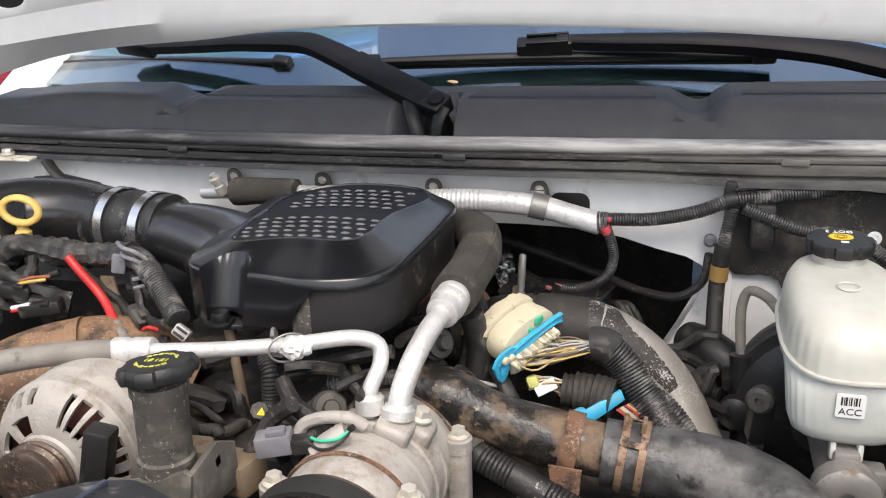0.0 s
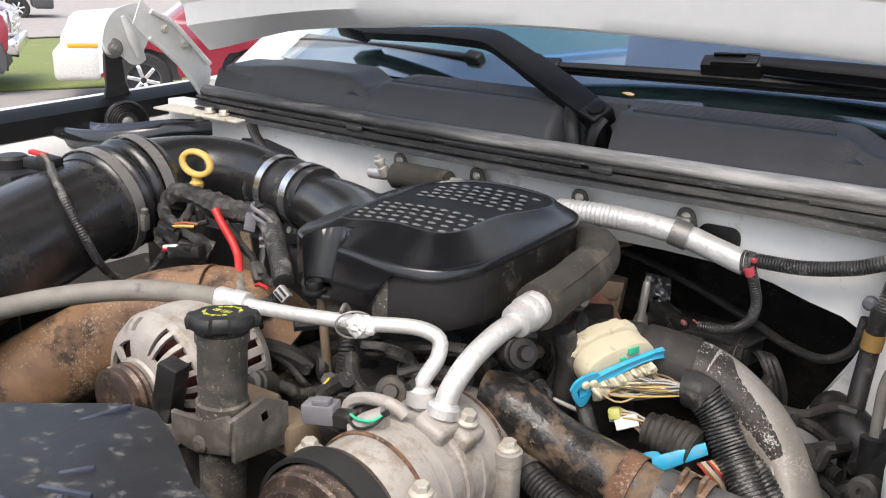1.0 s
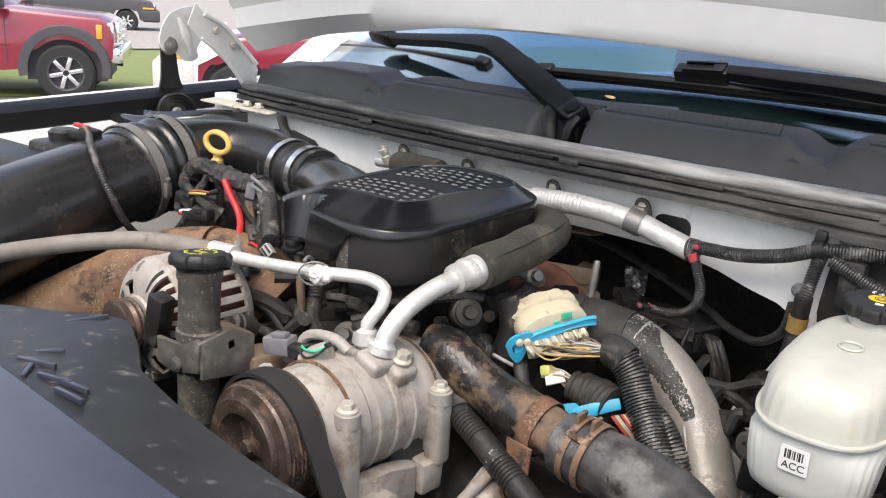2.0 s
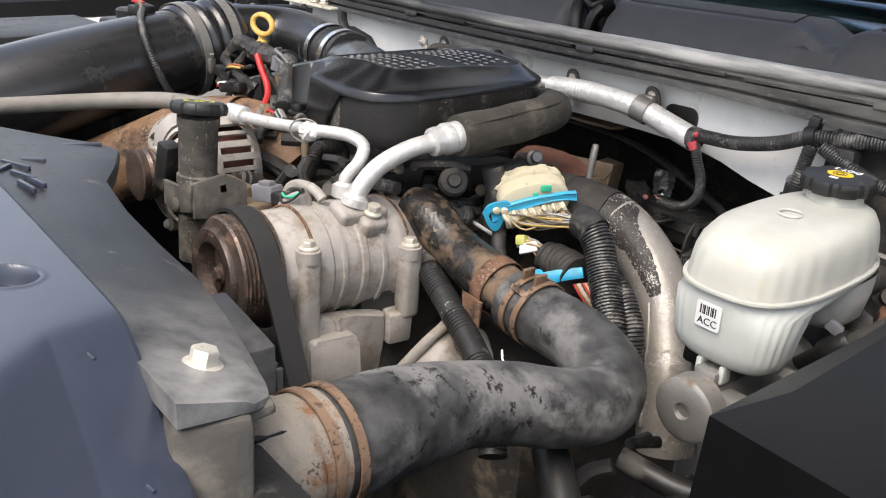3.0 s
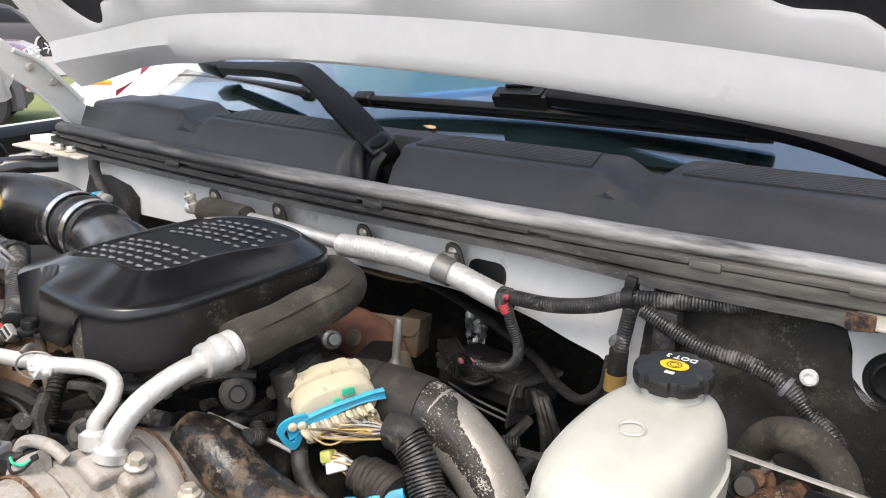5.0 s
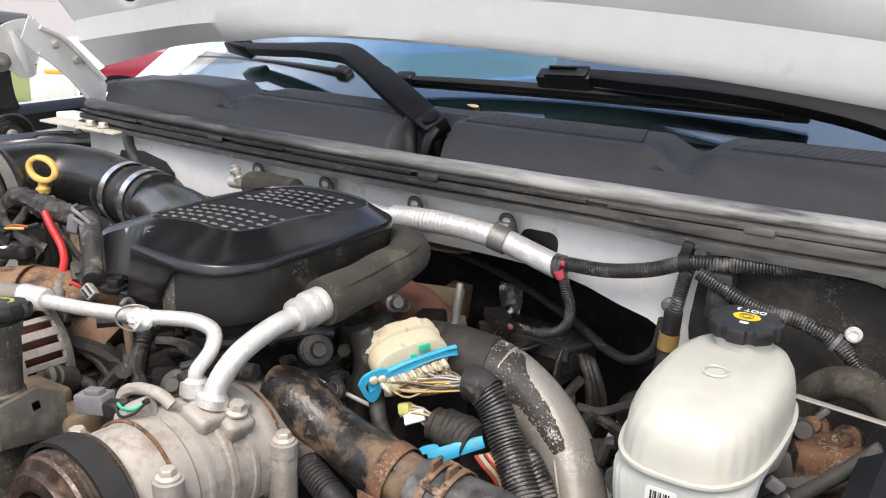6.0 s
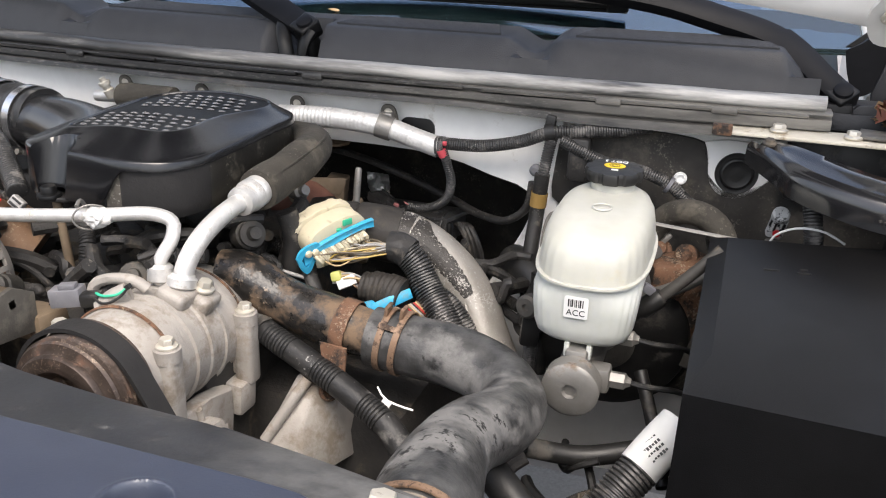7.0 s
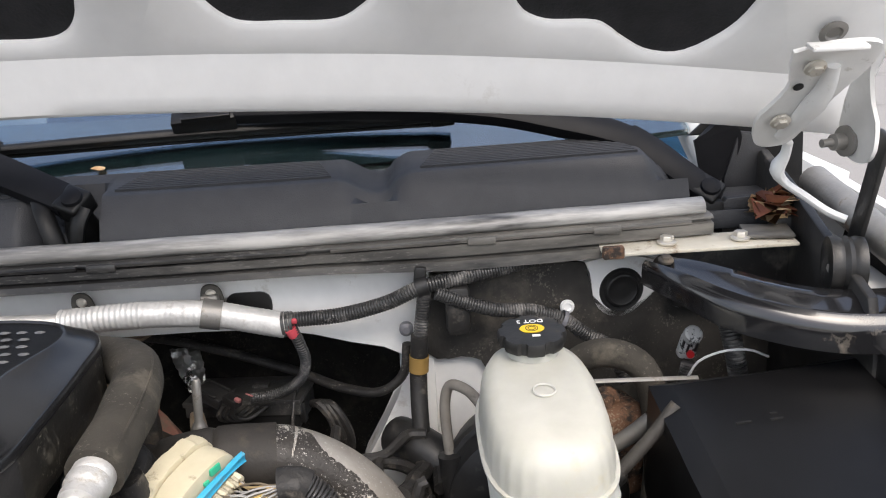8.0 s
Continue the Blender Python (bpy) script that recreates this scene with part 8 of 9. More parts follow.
def res_ring(hx, y0, y1, z, dz=0.0, n=168, sq=2.9, flute=0.0):
    cy, hy = (y0 + y1) / 2, (y1 - y0) / 2
    out = []
    for i in range(n):
        a = 2 * math.pi * i / n
        c, s = math.cos(a), math.sin(a)
        x = RC[0] + hx * math.copysign(abs(c) ** (2 / sq), c) * (1 + flute * math.cos(28 * a))
        y = cy + hy * math.copysign(abs(s) ** (2 / sq), s) * (1 + 0.5 * flute * math.cos(28 * a))
        out.append((x, y, z + dz * (y - y0) / (y1 - y0)))
    return out


def shell(bm, rings_):
    vs_ = [[bm.verts.new(p) for p in r] for r in rings_]
    for a, b in zip(vs_, vs_[1:]):
        faces_between(bm, a, b)
    return vs_


bm = BM()
ZS = 1.2155  # height of the seam at its front
vs_ = shell(bm, [res_ring(0.054, 0.704, 0.893, ZS, 0.012, flute=0.006), res_ring(0.0530, 0.705, 0.893, ZS + 0.010, 0.012, flute=0.008), res_ring(0.0520, 0.707, 0.892, ZS + 0.022, 0.011, flute=0.006), res_ring(0.050, 0.711, 0.891, ZS + 0.032, 0.011, sq=2.8, flute=0.004), res_ring(0.0455, 0.719, 0.888, ZS + 0.040, 0.011, sq=2.7), res_ring(0.037, 0.733, 0.882, ZS + 0.0452, 0.010, sq=2.5), res_ring(0.024, 0.76, 0.872, ZS + 0.048, 0.007, sq=2.3), res_ring(0.010, 0.79, 0.85, ZS + 0.0505, 0.003, sq=2.2)])
bm.faces.new(vs_[-1])
part("upper_tank", bm, M_TANK, res, sharp=70)
bm = BM()
shell(bm, [res_ring(0.0535, 0.705, 0.893, ZS + 0.001, 0.012), res_ring(0.0570, 0.701, 0.896, ZS + 0.0005, 0.012), res_ring(0.0570, 0.701, 0.896, ZS - 0.002, 0.012), res_ring(0.0535, 0.705, 0.893, ZS - 0.0025, 0.012)])
part("seam_flange", bm, M_TANK, res)
bm = BM()
vs_ = shell(bm, [res_ring(0.053, 0.706, 0.892, ZS - 0.002, 0.012), res_ring(0.0528, 0.706, 0.888, ZS - 0.008, 0.010), res_ring(0.0520, 0.7065, 0.790, ZS - 0.014, 0.002, flute=0.007), res_ring(0.0505, 0.708, 0.778, ZS - 0.032, 0.0, flute=0.010), res_ring(0.0485, 0.710, 0.774, ZS - 0.050, 0.0, flute=0.006), res_ring(0.045, 0.713, 0.770, ZS - 0.060, 0.0), res_ring(0.037, 0.719, 0.764, ZS - 0.066, 0.0), res_ring(0.02, 0.73, 0.755, ZS - 0.0675, 0.0)])
bm.faces.new(vs_[-1])
part("lower_tank", bm, M_TANKLOW, res, sharp=70)
bm = BM()
vs_ = shell(bm, [res_ring(0.052, 0.800, 0.890, ZS - 0.004, 0.008), res_ring(0.050, 0.815, 0.888, ZS - 0.018, 0.0), res_ring(0.046, 0.820, 0.885, ZS - 0.040, 0), res_ring(0.038, 0.826, 0.880, ZS - 0.050, 0), res_ring(0.02, 0.84, 0.868, ZS - 0.053, 0)])
bm.faces.new(vs_[-1])
part("rear_chamber", bm, M_TANKLOW, res, sharp=70)
bm = BM()
lathe(bm, [(0.0085, 0.0), (0.0095, 0.0012), (0.0105, 0.0), (0.0085, -0.002)], (0.142, 0.792, ZS + 0.0515), (0, -0.05, 1), n=28, caps=False)
part("moulded_ring", bm, M_TANK, res)
bm = BM()
lathe(bm, [(0.026, -0.012), (0.0235, -0.002), (0.0225, 0.006), (0.020, 0.008)], (0.142, 0.862, 1.272), (0, -0.06, 1), n=32)
part("neck", bm, M_TANK, res)
bm = BM()
lathe(bm, [(0.025, -0.0052), (0.0285, -0.0046), (0.0296, -0.001), (0.0296, 0.0045), (0.0285, 0.0072), (0.020, 0.0085), (0.001, 0.0085)], (0.142, 0.862, 1.284), (0, -0.06, 1), n=80, wobble=lambda w, h: 1 + (0.05 if math.cos(8 * w) > -0.35 else -0.04) * (1 if h < 0.0075 else 0))
cap = part("cap", bm, M_BLACK, res, "black lobed screw cap")
MC_ = basis((0.142, 0.8613, 1.2927), (0, -0.06, 1), (1, 0, 0))
bm = BM()
prism(bm, smooth_outline([(-0.0115, 0), (-0.008, 0.006), (0, 0.008), (0.008, 0.006), (0.0115, 0), (0.008, -0.006), (0, -0.008), (-0.008, -0.006)], 32), MC_, 0.0005)
part("warning_print", bm, M_ORANGEPRINT, cap, "yellow oval warning print")
bm = BM()
for r in (0.0052, 0.0030):
    lathe(bm, [(r, 0.0), (r + 0.0006, 0.0), (r + 0.0006, 0.0003), (r, 0.0003)], MC_ @ V((0, 0, 0.0005)), MC_.col[2].xyz, n=24, caps=False)
part("print_ring", bm, M_BPRINT, cap)
lettering("cap_text", "DOT 3", 0.0085, MC_ @ pose(0.0, 0.0145, 0.0003, 0, 0, 180), M_WPRINT, cap, "white lettering DOT 3")
bm = BM()
box(bm, None, (0.007, 0.0035, 0.0006), m=MC_ @ pose(0.002, -0.014, 0.0003))
part("small_print", bm, M_WPRINT, cap)
ML = basis((0.1385, 0.7062, 1.1925), (0, -1, -0.05), (1, 0, 0))
bm = BM()
prism(bm, rounded(-0.0115, -0.011, 0.0115, 0.011, 0.002), ML, 0.0012)
lab = part("label_sticker", bm, M_PAPER, res, "white bar code sticker")
bm = BM()
for k, (x, w) in enumerate(((-0.0072, 0.0014), (-0.0052, 0.0007), (-0.0036, 0.0016), (-0.0014, 0.0006), (0.0002, 0.0012), (0.0024, 0.0007), (0.0041, 0.0016), (0.0064, 0.0010))):
    box(bm, None, (w, 0.0078, 0.0004), m=ML @ pose(x, 0.0045, 0.0013))
part("bar_code", bm, M_BPRINT, lab)
lettering("label_text", "ACC", 0.0088, ML @ pose(0, -0.0055, 0.0014), M_BPRINT, lab, "black lettering ACC", depth=0.0002)

mc = thing("master_cylinder", "dull aluminium brake master cylinder", "master cylinder", (0.142, 0.75, 1.09))
bm = BM()
lathe(bm, [(0.006, 0.004), (0.0075, 0.0), (0.024, 0.0), (0.028, 0.003), (0.028, 0.022), (0.024, 0.026), (0.021, 0.03), (0.021, 0.14), (0.03, 0.145), (0.03, 0.16)], (0.142, 0.688, 1.112), (0, 1, 0.02), n=40)
part("bore", bm, M_STEEL, mc)
bm = BM()
box(bm, (0.142, 0.735, 1.130), (0.022, 0.05, 0.03), bevel=0.004)
box(bm, (0.165, 0.722, 1.116), (0.022, 0.022, 0.026), bevel=0.004)
part("boss", bm, M_STEEL, mc)
bm = BM()
for dx in (-0.011, 0.011):
    box(bm, (0.142 + dx, 0.722, 1.142), (0.005, 0.012, 0.016), bevel=0.0015)
part("reservoir_clip", bm, M_TANKLOW, mc)
for y, z in ((0.722, 1.116), (0.765, 1.142)):
    bm = BM()
    lathe(bm, [(0.0085, 0.0), (0.0085, 0.014), (0.006, 0.016), (0.004, 0.02)], (0.176, y, z), (1, 0, 0), n=6)
    part("line_nut", bm, M_STEEL, mc)
    bm = BM()
    tube(bm, [(0.19, y, z), (0.21, y, z - 0.002), (0.235, y + 0.01, z - 0.006), (0.25, y + 0.05, z - 0.03)], 0.003, n=8)
    part("brake_line", bm, M_BLACK, mc)
bm = BM()
lathe(bm, [(0.03, 0.01), (0.075, 0.018), (0.092, 0.03), (0.098, 0.05), (0.098, 0.07), (0.09, 0.10), (0.06, 0.115)], (0.15, 0.86, 1.085), (0, 1, 0), n=40)
bo = thing("brake_booster", "round black brake booster behind the master cylinder", "brake booster", (0.15, 0.86, 1.09))
part("front_shell", bm, M_BLACK, bo)
bm = BM()
lathe(bm, [(0.097, 0.048), (0.1015, 0.050), (0.1015, 0.060), (0.097, 0.062)], (0.15, 0.86, 1.085), (0, 1, 0), n=40, caps=False)
part("crimp_rim", bm, M_BLACK, bo)
bm = BM()
lathe(bm, [(0.034, 0.0), (0.036, -0.004), (0.03, -0.008), (0.022, -0.008)], (0.15, 0.862, 1.09), (0, 1, 0), n=30)
part("centre_boss", bm, M_DARKSTEEL, bo)
ps = thing("power_steering_gear", "rust-brown hydraulic pump block with rubber hose", "pump", (0.22, 0.9, 1.1))
for k in range(15):
    random.seed(700 + k)
    bm = BM()
    lathe(bm, [(0.009, -0.01), (0.0135, 0.004), (0.0135, 0.016), (0.009, 0.02), (0.008, 0.028), (0.001, 0.028)], (0.195 + random.uniform(-0.025, 0.045), 0.945 + random.uniform(-0.03, 0.03), 1.16 + random.uniform(-0.04, 0.035)), (random.uniform(-0.6, 0.6), -0.8, random.uniform(0, 0.9)), n=14)
    part("hose_fitting", bm, M_RUST if k % 3 else M_DARKSTEEL, ps)
bm = BM()
box(bm, (0.22, 0.92, 1.13), (0.08, 0.06, 0.10), (0, 0, 20), bevel=0.012)
part("housing", bm, M_RUST, ps)
bm = BM()
tube(bm, [(0.180, 0.945, 1.185), (0.193, 0.938, 1.215), (0.213, 0.928, 1.231), (0.236, 0.920, 1.233), (0.258, 0.912, 1.220), (0.268, 0.90, 1.185), (0.264, 0.87, 1.13), (0.25, 0.84, 1.08)], 0.0145, n=18)
part("hose", bm, M_FOAM, ps, "dusty brown-black rubber hose")
bm = BM()
tube(bm, [(0.186, 0.88, 1.142), (0.205, 0.872, 1.152), (0.235, 0.868, 1.172), (0.255, 0.868, 1.188)], 0.008, n=10)
part("pipe", bm, M_STEEL, ps)
bm = BM()
m = basis((0.245, 0.878, 1.2255), (0.2, -0.5, 0.8), (0.11, 0.046, -0.053))
box(bm, None, (0.126, 0.0046, 0.0014), bevel=0.0005, m=m)
single("cable_tie", bm, M_STEEL, "grey plastic cable tie tail across the hose", "cable tie")
bm = BM()
box(bm, (0.193, 0.935, 1.203), (0.016, 0.007, 0.007), (20, 30, 20), bevel=0.002)
box(bm, (0.201, 0.932, 1.196), (0.006, 0.006, 0.014), (0, 40, 10), bevel=0.0015)
box(bm, (0.186, 0.932, 1.196), (0.005, 0.006, 0.010), (0, -20, 10), bevel=0.0015)
single("hose_clip", bm, M_STEEL, "pale plastic hose clip", "clip")
ss = thing("steering_shaft", "dusty grey steel steering shaft into black joint", "steering shaft", (0.22, 0.80, 1.18))
bm = BM()
tube(bm, [(0.262, 0.815, 1.232), (0.236, 0.808, 1.203), (0.206, 0.803, 1.172)], 0.0062, n=12)
part("shaft", bm, M_DARKSTEEL, ss)
bm = BM()
lathe(bm, [(0.008, -0.004), (0.0105, 0.0), (0.0105, 0.022), (0.007, 0.028), (0.006, 0.05), (0.001, 0.05)], (0.208, 0.8035, 1.175), (-0.70, -0.05, -0.70), n=16)
part("joint", bm, M_BLACK, ss)
bm = BM()
box(bm, (0.196, 0.800, 1.184), (0.014, 0.008, 0.010), (0, 30, 20), bevel=0.002)
single("pipe_clip", bm, M_GREYPLUG, "pale plastic pipe clip below the reservoir", "clip")
md = thing("control_module", "dark control module with worn pale print", "module", (0.24, 0.96, 1.07))
bm = BM()
box(bm, (0.236, 0.972, 1.085), (0.055, 0.03, 0.11), (0, 4, 0), bevel=0.004)
part("case", bm, M_BLACK, md)
for k in range(3):
    bm = BM()
    box(bm, (0.224, 0.9555, 1.115 - 0.015 * k), (0.012, 0.001, 0.007 + 0.002 * (k % 2)), (0, 4, 0))
    part("print_bar", bm, M_STEEL, md)
lp_ = thing("level_sensor_plug", "dark plastic sensor plug beside the brake reservoir", "connector", (0.08, 0.80, 1.12))
bm = BM()
box(bm, (0.078, 0.800, 1.125), (0.022, 0.022, 0.055), (6, 4, 10), bevel=0.005)
part("body", bm, M_BLACK, lp_)
bm = BM()
lathe(bm, [(0.012, -0.01), (0.013, 0.0), (0.013, 0.006), (0.010, 0.009), (0.004, 0.009), (0.003, 0.006), (0.001, 0.006)], (0.076, 0.790, 1.148), (-0.3, -1, 0.1), n=22)
part("round_end", bm, M_DARKSTEEL, lp_)
bm = BM()
conduit(bm, [(0.078, 0.805, 1.10), (0.074, 0.82, 1.06), (0.07, 0.84, 1.0)], 0.008, 0.004)
part("conduit", bm, M_CONDUIT, lp_)
rc_ = thing("side_connector", "grey plastic wiring plug with white lead", "connector", (0.315, 0.94, 1.2))
bm = BM()
box(bm, (0.318, 0.958, 1.219), (0.019, 0.013, 0.028), (12, 10, 10), bevel=0.004)
lathe(bm, [(0.0095, 0), (0.0095, 0.008), (0.007, 0.010)], (0.319, 0.952, 1.232), (0.1, -0.7, 0.7), n=14)
part("body", bm, mat("pale_speckled_plug", (0.42, 0.42, 0.41), (0.55, 0.55, 0.53), rough=0.5, speck=(0.05, 0.05, 0.05), spread=0.2, sscale=260), rc_)
for k in range(4):
    bm = BM()
    box(bm, (0.311 + 0.0045 * k, 0.9505, 1.226 - 0.006 * (k % 2)), (0.0022, 0.002, 0.010), (12, 10, 10))
    part("slot", bm, M_BLACK, rc_)
bm = BM()
lathe(bm, [(0.004, 0), (0.004, 0.004), (0.001, 0.004)], (0.318, 0.952, 1.213), (0, -1, 0), n=12)
part("lock", bm, M_RED, rc_)
bm = BM()
tube(bm, [(0.308, 0.925, 1.20), (0.315, 0.915, 1.222), (0.335, 0.905, 1.236), (0.36, 0.905, 1.236), (0.385, 0.915, 1.222)], 0.0013, n=6)
part("lead", bm, M_WPRINT, rc_)
bm = BM()
conduit(bm, [(0.314, 0.945, 1.205), (0.31, 0.945, 1.18), (0.312, 0.95, 1.12)], 0.007, 0.004)
part("conduit", bm, M_CONDUIT, rc_)
bm = BM()
conduit(bm, [(0.345, 0.94, 1.27), (0.352, 0.925, 1.235), (0.36, 0.92, 1.18), (0.36, 0.92, 1.1)], 0.010, 0.0045)
single("hanging_conduit", bm, M_CONDUIT, "ribbed black conduit hanging under the brace", "wiring")
bp = thing("brake_pipe", "bent grey steel pipe beside the reservoir", "pipe", (0.07, 0.93, 1.15))
bm = BM()
tube(bm, [(0.098, 0.90, 1.195), (0.085, 0.915, 1.206), (0.068, 0.93, 1.206), (0.062, 0.93, 1.19), (0.064, 0.91, 1.13), (0.07, 0.89, 1.06)], 0.0055, n=12, step=0.004)
part("pipe", bm, M_GREYHOSE, bp)
bm = BM()
tube(bm, [(0.064, 0.908, 1.14), (0.068, 0.90, 1.09), (0.07, 0.88, 1.02)], 0.013, n=14)
lathe(bm, [(0.014, 0), (0.018, 0.004), (0.018, 0.02), (0.012, 0.024), (0.001, 0.024)], (0.062, 0.888, 1.085), (-0.2, -1, 0.1), n=20)
part("sleeve", bm, M_BLACK, bp)
# big pipe union low between firewall and booster
bm = BM()
tube(bm, [(0.01, 0.99, 1.115), (0.03, 0.965, 1.118), (0.06, 0.945, 1.10), (0.07, 0.93, 1.04)], 0.024, n=20)
single("steering_boot", bm, M_BLACK, "black rubber steering shaft boot", "boot")

# lumpy tape wrap hanging from the loom branch
bm = BM()
tube(bm, [(0.073, 1.075, 1.252), (0.076, 1.073, 1.235), (0.080, 1.072, 1.215), (0.082, 1.072, 1.196)], lambda s, w: 0.0165 + 0.0025 * math.sin(s * 260), n=16, step=0.003, lump=0.3, flat=0.6)
single("loom_wrap", bm, M_TAPE, "lumpy black tape wrap hanging from the loom", "tape wrap")
# ---- fuse box, lower right harness ----
fb = thing("fuse_box", "large textured black plastic fuse box cover", "fuse box", (0.36, 0.70, 1.0))


def fuse_ring(d, drop, floor=None):
    """The lid's outline grown by d, at drop below its sloping top or at a set height."""
    pts = [(0.266 - d, 0.842 + d), (0.265 - d, 0.73), (0.263 - d, 0.612 - 3.6 * d), (0.34, 0.606 - 3.6 * d), (0.447, 0.600 - 3.6 * d), (0.449 + 0.2 * d, 0.73), (0.446 + 0.2 * d, 0.866 + d), (0.36, 0.853 + d)]
    return [(x, y, floor if floor else 1.2365 - 0.10 * (0.84 - max(y, 0.60)) - drop + 0.10 * max(0, 0.60 - y)) for x, y in pts]


bm = BM()
vs_ = shell(bm, [fuse_ring(0.021, 0, 1.02), fuse_ring(0.018, 0, 1.13), fuse_ring(0.017, 0.010), fuse_ring(0.0, 0.0)])
bm.faces.new(vs_[-1])
bmesh.ops.bevel(bm, geom=[e for e in bm.edges if e.calc_face_angle(0) > 0.2], offset=0.0022, segments=2, affect="EDGES", profile=0.5)
part("lid", bm, M_FUSE, fb, sharp=16)
for x, y, w in ((0.308, 0.780, 0.014), (0.337, 0.782, 0.012), (0.337, 0.790, 0.006)):
    bm = BM()
    box(bm, (x, y, 1.2369 - 0.10 * (0.84 - y)), (w, 0.0022, 0.0012), (0, 0, 8))
    part("moulded_mark", bm, M_BLACK, fb)
bm = BM()
vs_ = shell(bm, [fuse_ring(0.021, 0, 0.95), fuse_ring(0.021, 0, 1.018)])
part("base", bm, M_BLACK, fb)
lh = thing("labelled_loom", "ribbed black loom with printed white paper sleeve", "wiring", (0.2, 0.6, 1.05))
LP = [(0.238, 0.655, 1.105), (0.222, 0.635, 1.085), (0.20, 0.61, 1.06), (0.175, 0.58, 1.02), (0.16, 0.56, 0.97)]
bm = BM()
conduit(bm, LP, 0.0185, 0.0055, n=20)
part("conduit", bm, M_CONDUIT, lh)
bm = BM()
tube(bm, [(0.247, 0.664, 1.114), (0.232, 0.648, 1.098), (0.218, 0.631, 1.081)], 0.0195, n=24)
sl = part("paper_sleeve", bm, M_PAPER, lh, "white printed paper sleeve")
bm = BM()
mS = basis((0.2265, 0.6295, 1.1045), (-0.1, -0.72, 0.68), (0.63, 0.60, 0.5))
for r_ in range(4):
    for k in range(8):
        random.seed(r_ * 10 + k)
        box(bm, None, (0.0022, 0.0012 + 0.0022 * random.random(), 0.0006), m=mS @ pose(-0.011 + 0.0031 * k, -0.008 + 0.005 * r_, 0.0024 - 0.0008 * abs(r_ - 1.5) * 2))
part("print_bars", bm, M_BPRINT, sl)
bm = BM()
band(bm, (0.192, 0.601, 1.047), (0.5, 0.5, 0.75), 0.0195, 0.012, 0.0012)
part("grey_tape", bm, M_STEEL, lh)
for pts, r in (([(0.085, 0.60, 1.075), (0.13, 0.575, 1.05), (0.18, 0.55, 1.02)], 0.016), ([(0.11, 0.66, 1.06), (0.16, 0.68, 1.05), (0.22, 0.70, 1.06)], 0.01), ([(0.20, 0.78, 1.10), (0.22, 0.75, 1.06), (0.24, 0.70, 1.02)], 0.007)):
    bm = BM()
    tube(bm, pts, r, n=14)
    single("lower_hose", bm, M_BLACK, "dark rubber hose deep beside the fuse box", "hose", group="lower hoses")
# loose white tie ends near the radiator hose clamp
bm = BM()
tube(bm, [(-0.045, 0.662, 1.091), (-0.035, 0.656, 1.083), (-0.018, 0.656, 1.078), (-0.006, 0.660, 1.074)], 0.0011, n=6)
box(bm, (-0.035, 0.655, 1.075), (0.010, 0.006, 0.014), (0, 30, 0), bevel=0.001)
single("cable_tie", bm, M_WPRINT, "white cable tie with loose tail", "cable tie")

# ---- radiator cover at the front ----
rad = thing("radiator_cover", "grained black plastic radiator top cover", "radiator cover", (-0.2, 0.15, 1.2))
bm = BM()
PIT = (0.021, 0.226)
TX = sorted(set([round(-1.02 + 1.42 * i / 71, 4) for i in range(72)] + [round(PIT[0] - 0.024 + 0.001 * i, 4) for i in range(49)] + [round(0.066 + 0.004 * i, 4) for i in range(26)]))
YP = [(-0.10, 1.20), (-0.08, 1.262), (0.0, 1.281), (0.06, 1.283), (0.12, 1.2825), (0.15, 1.2815), (0.175, 1.2806), (0.200, 1.2799)] + [(round(PIT[1] - 0.024 + 0.001 * i, 4), 1.2798 - 0.003 * (i / 48) ** 2) for i in range(49)] + [(0.263, 1.2755), (0.2655, 1.2735), (0.267, 1.269), (0.268, 1.260), (0.268, 1.20)]


def pit(x, y):
    d = math.hypot(x - PIT[0], y - PIT[1])
    t = min(1, max(0, (0.0168 - d) / 0.0055))
    rim = 0.0005 * math.exp(-((d - 0.0178) / 0.0018) ** 2)
    knob = 0.0050 * min(1, max(0, (0.0085 - d) / 0.003))
    return rim + knob - 0.0125 * t * t * (3 - 2 * t)


def side_fall(x, y):
    """The panel breaks along a slanting crease and falls away towards the fuse box."""
    d = x - (0.091 + 0.40 * (0.256 - y) + 0.45 * max(0.0, 0.225 - y))
    return -0.36 * (d + math.sqrt(d * d + 0.008 ** 2))


def sheared(u, y):
    return u + 0.40 * (0.255 - y) * min(1, max(0, (u - 0.052) / 0.026))


rings = [[bm.verts.new((x, y, z + (pit(x, y) if z > 1.273 else 0) + (side_fall(x, y) if z > 1.201 else 0))) for x, y, z in [(sheared(u, y), y, z) for y, z in YP]] for u in TX]
for a, b in zip(rings, rings[1:]):
    faces_between(bm, a, b, closed=False)
part("top_panel", bm, M_SHROUD, rad, sharp=24)
for x, y in ((0.109, 0.241), (0.165, 0.246)):
    bm = BM()
    box(bm, (x, y, 1.2765 + side_fall(x, y)), (0.005, 0.0022, 0.004), (0, 31, 30), bevel=0.0008)
    part("moulded_pip", bm, M_SHROUD, rad)
bm = BM()
LEDGE = [(-0.60, 0.30), (-0.45, 0.306), (-0.40, 0.355), (-0.36, 0.395), (-0.335, 0.405), (-0.285, 0.385), (-0.24, 0.362), (-0.17, 0.355), (-0.10, 0.354), (-0.03, 0.352), (0.04, 0.340), (0.10, 0.327), (0.135, 0.318), (0.150, 0.312), (0.158, 0.300)]
rows_ = []
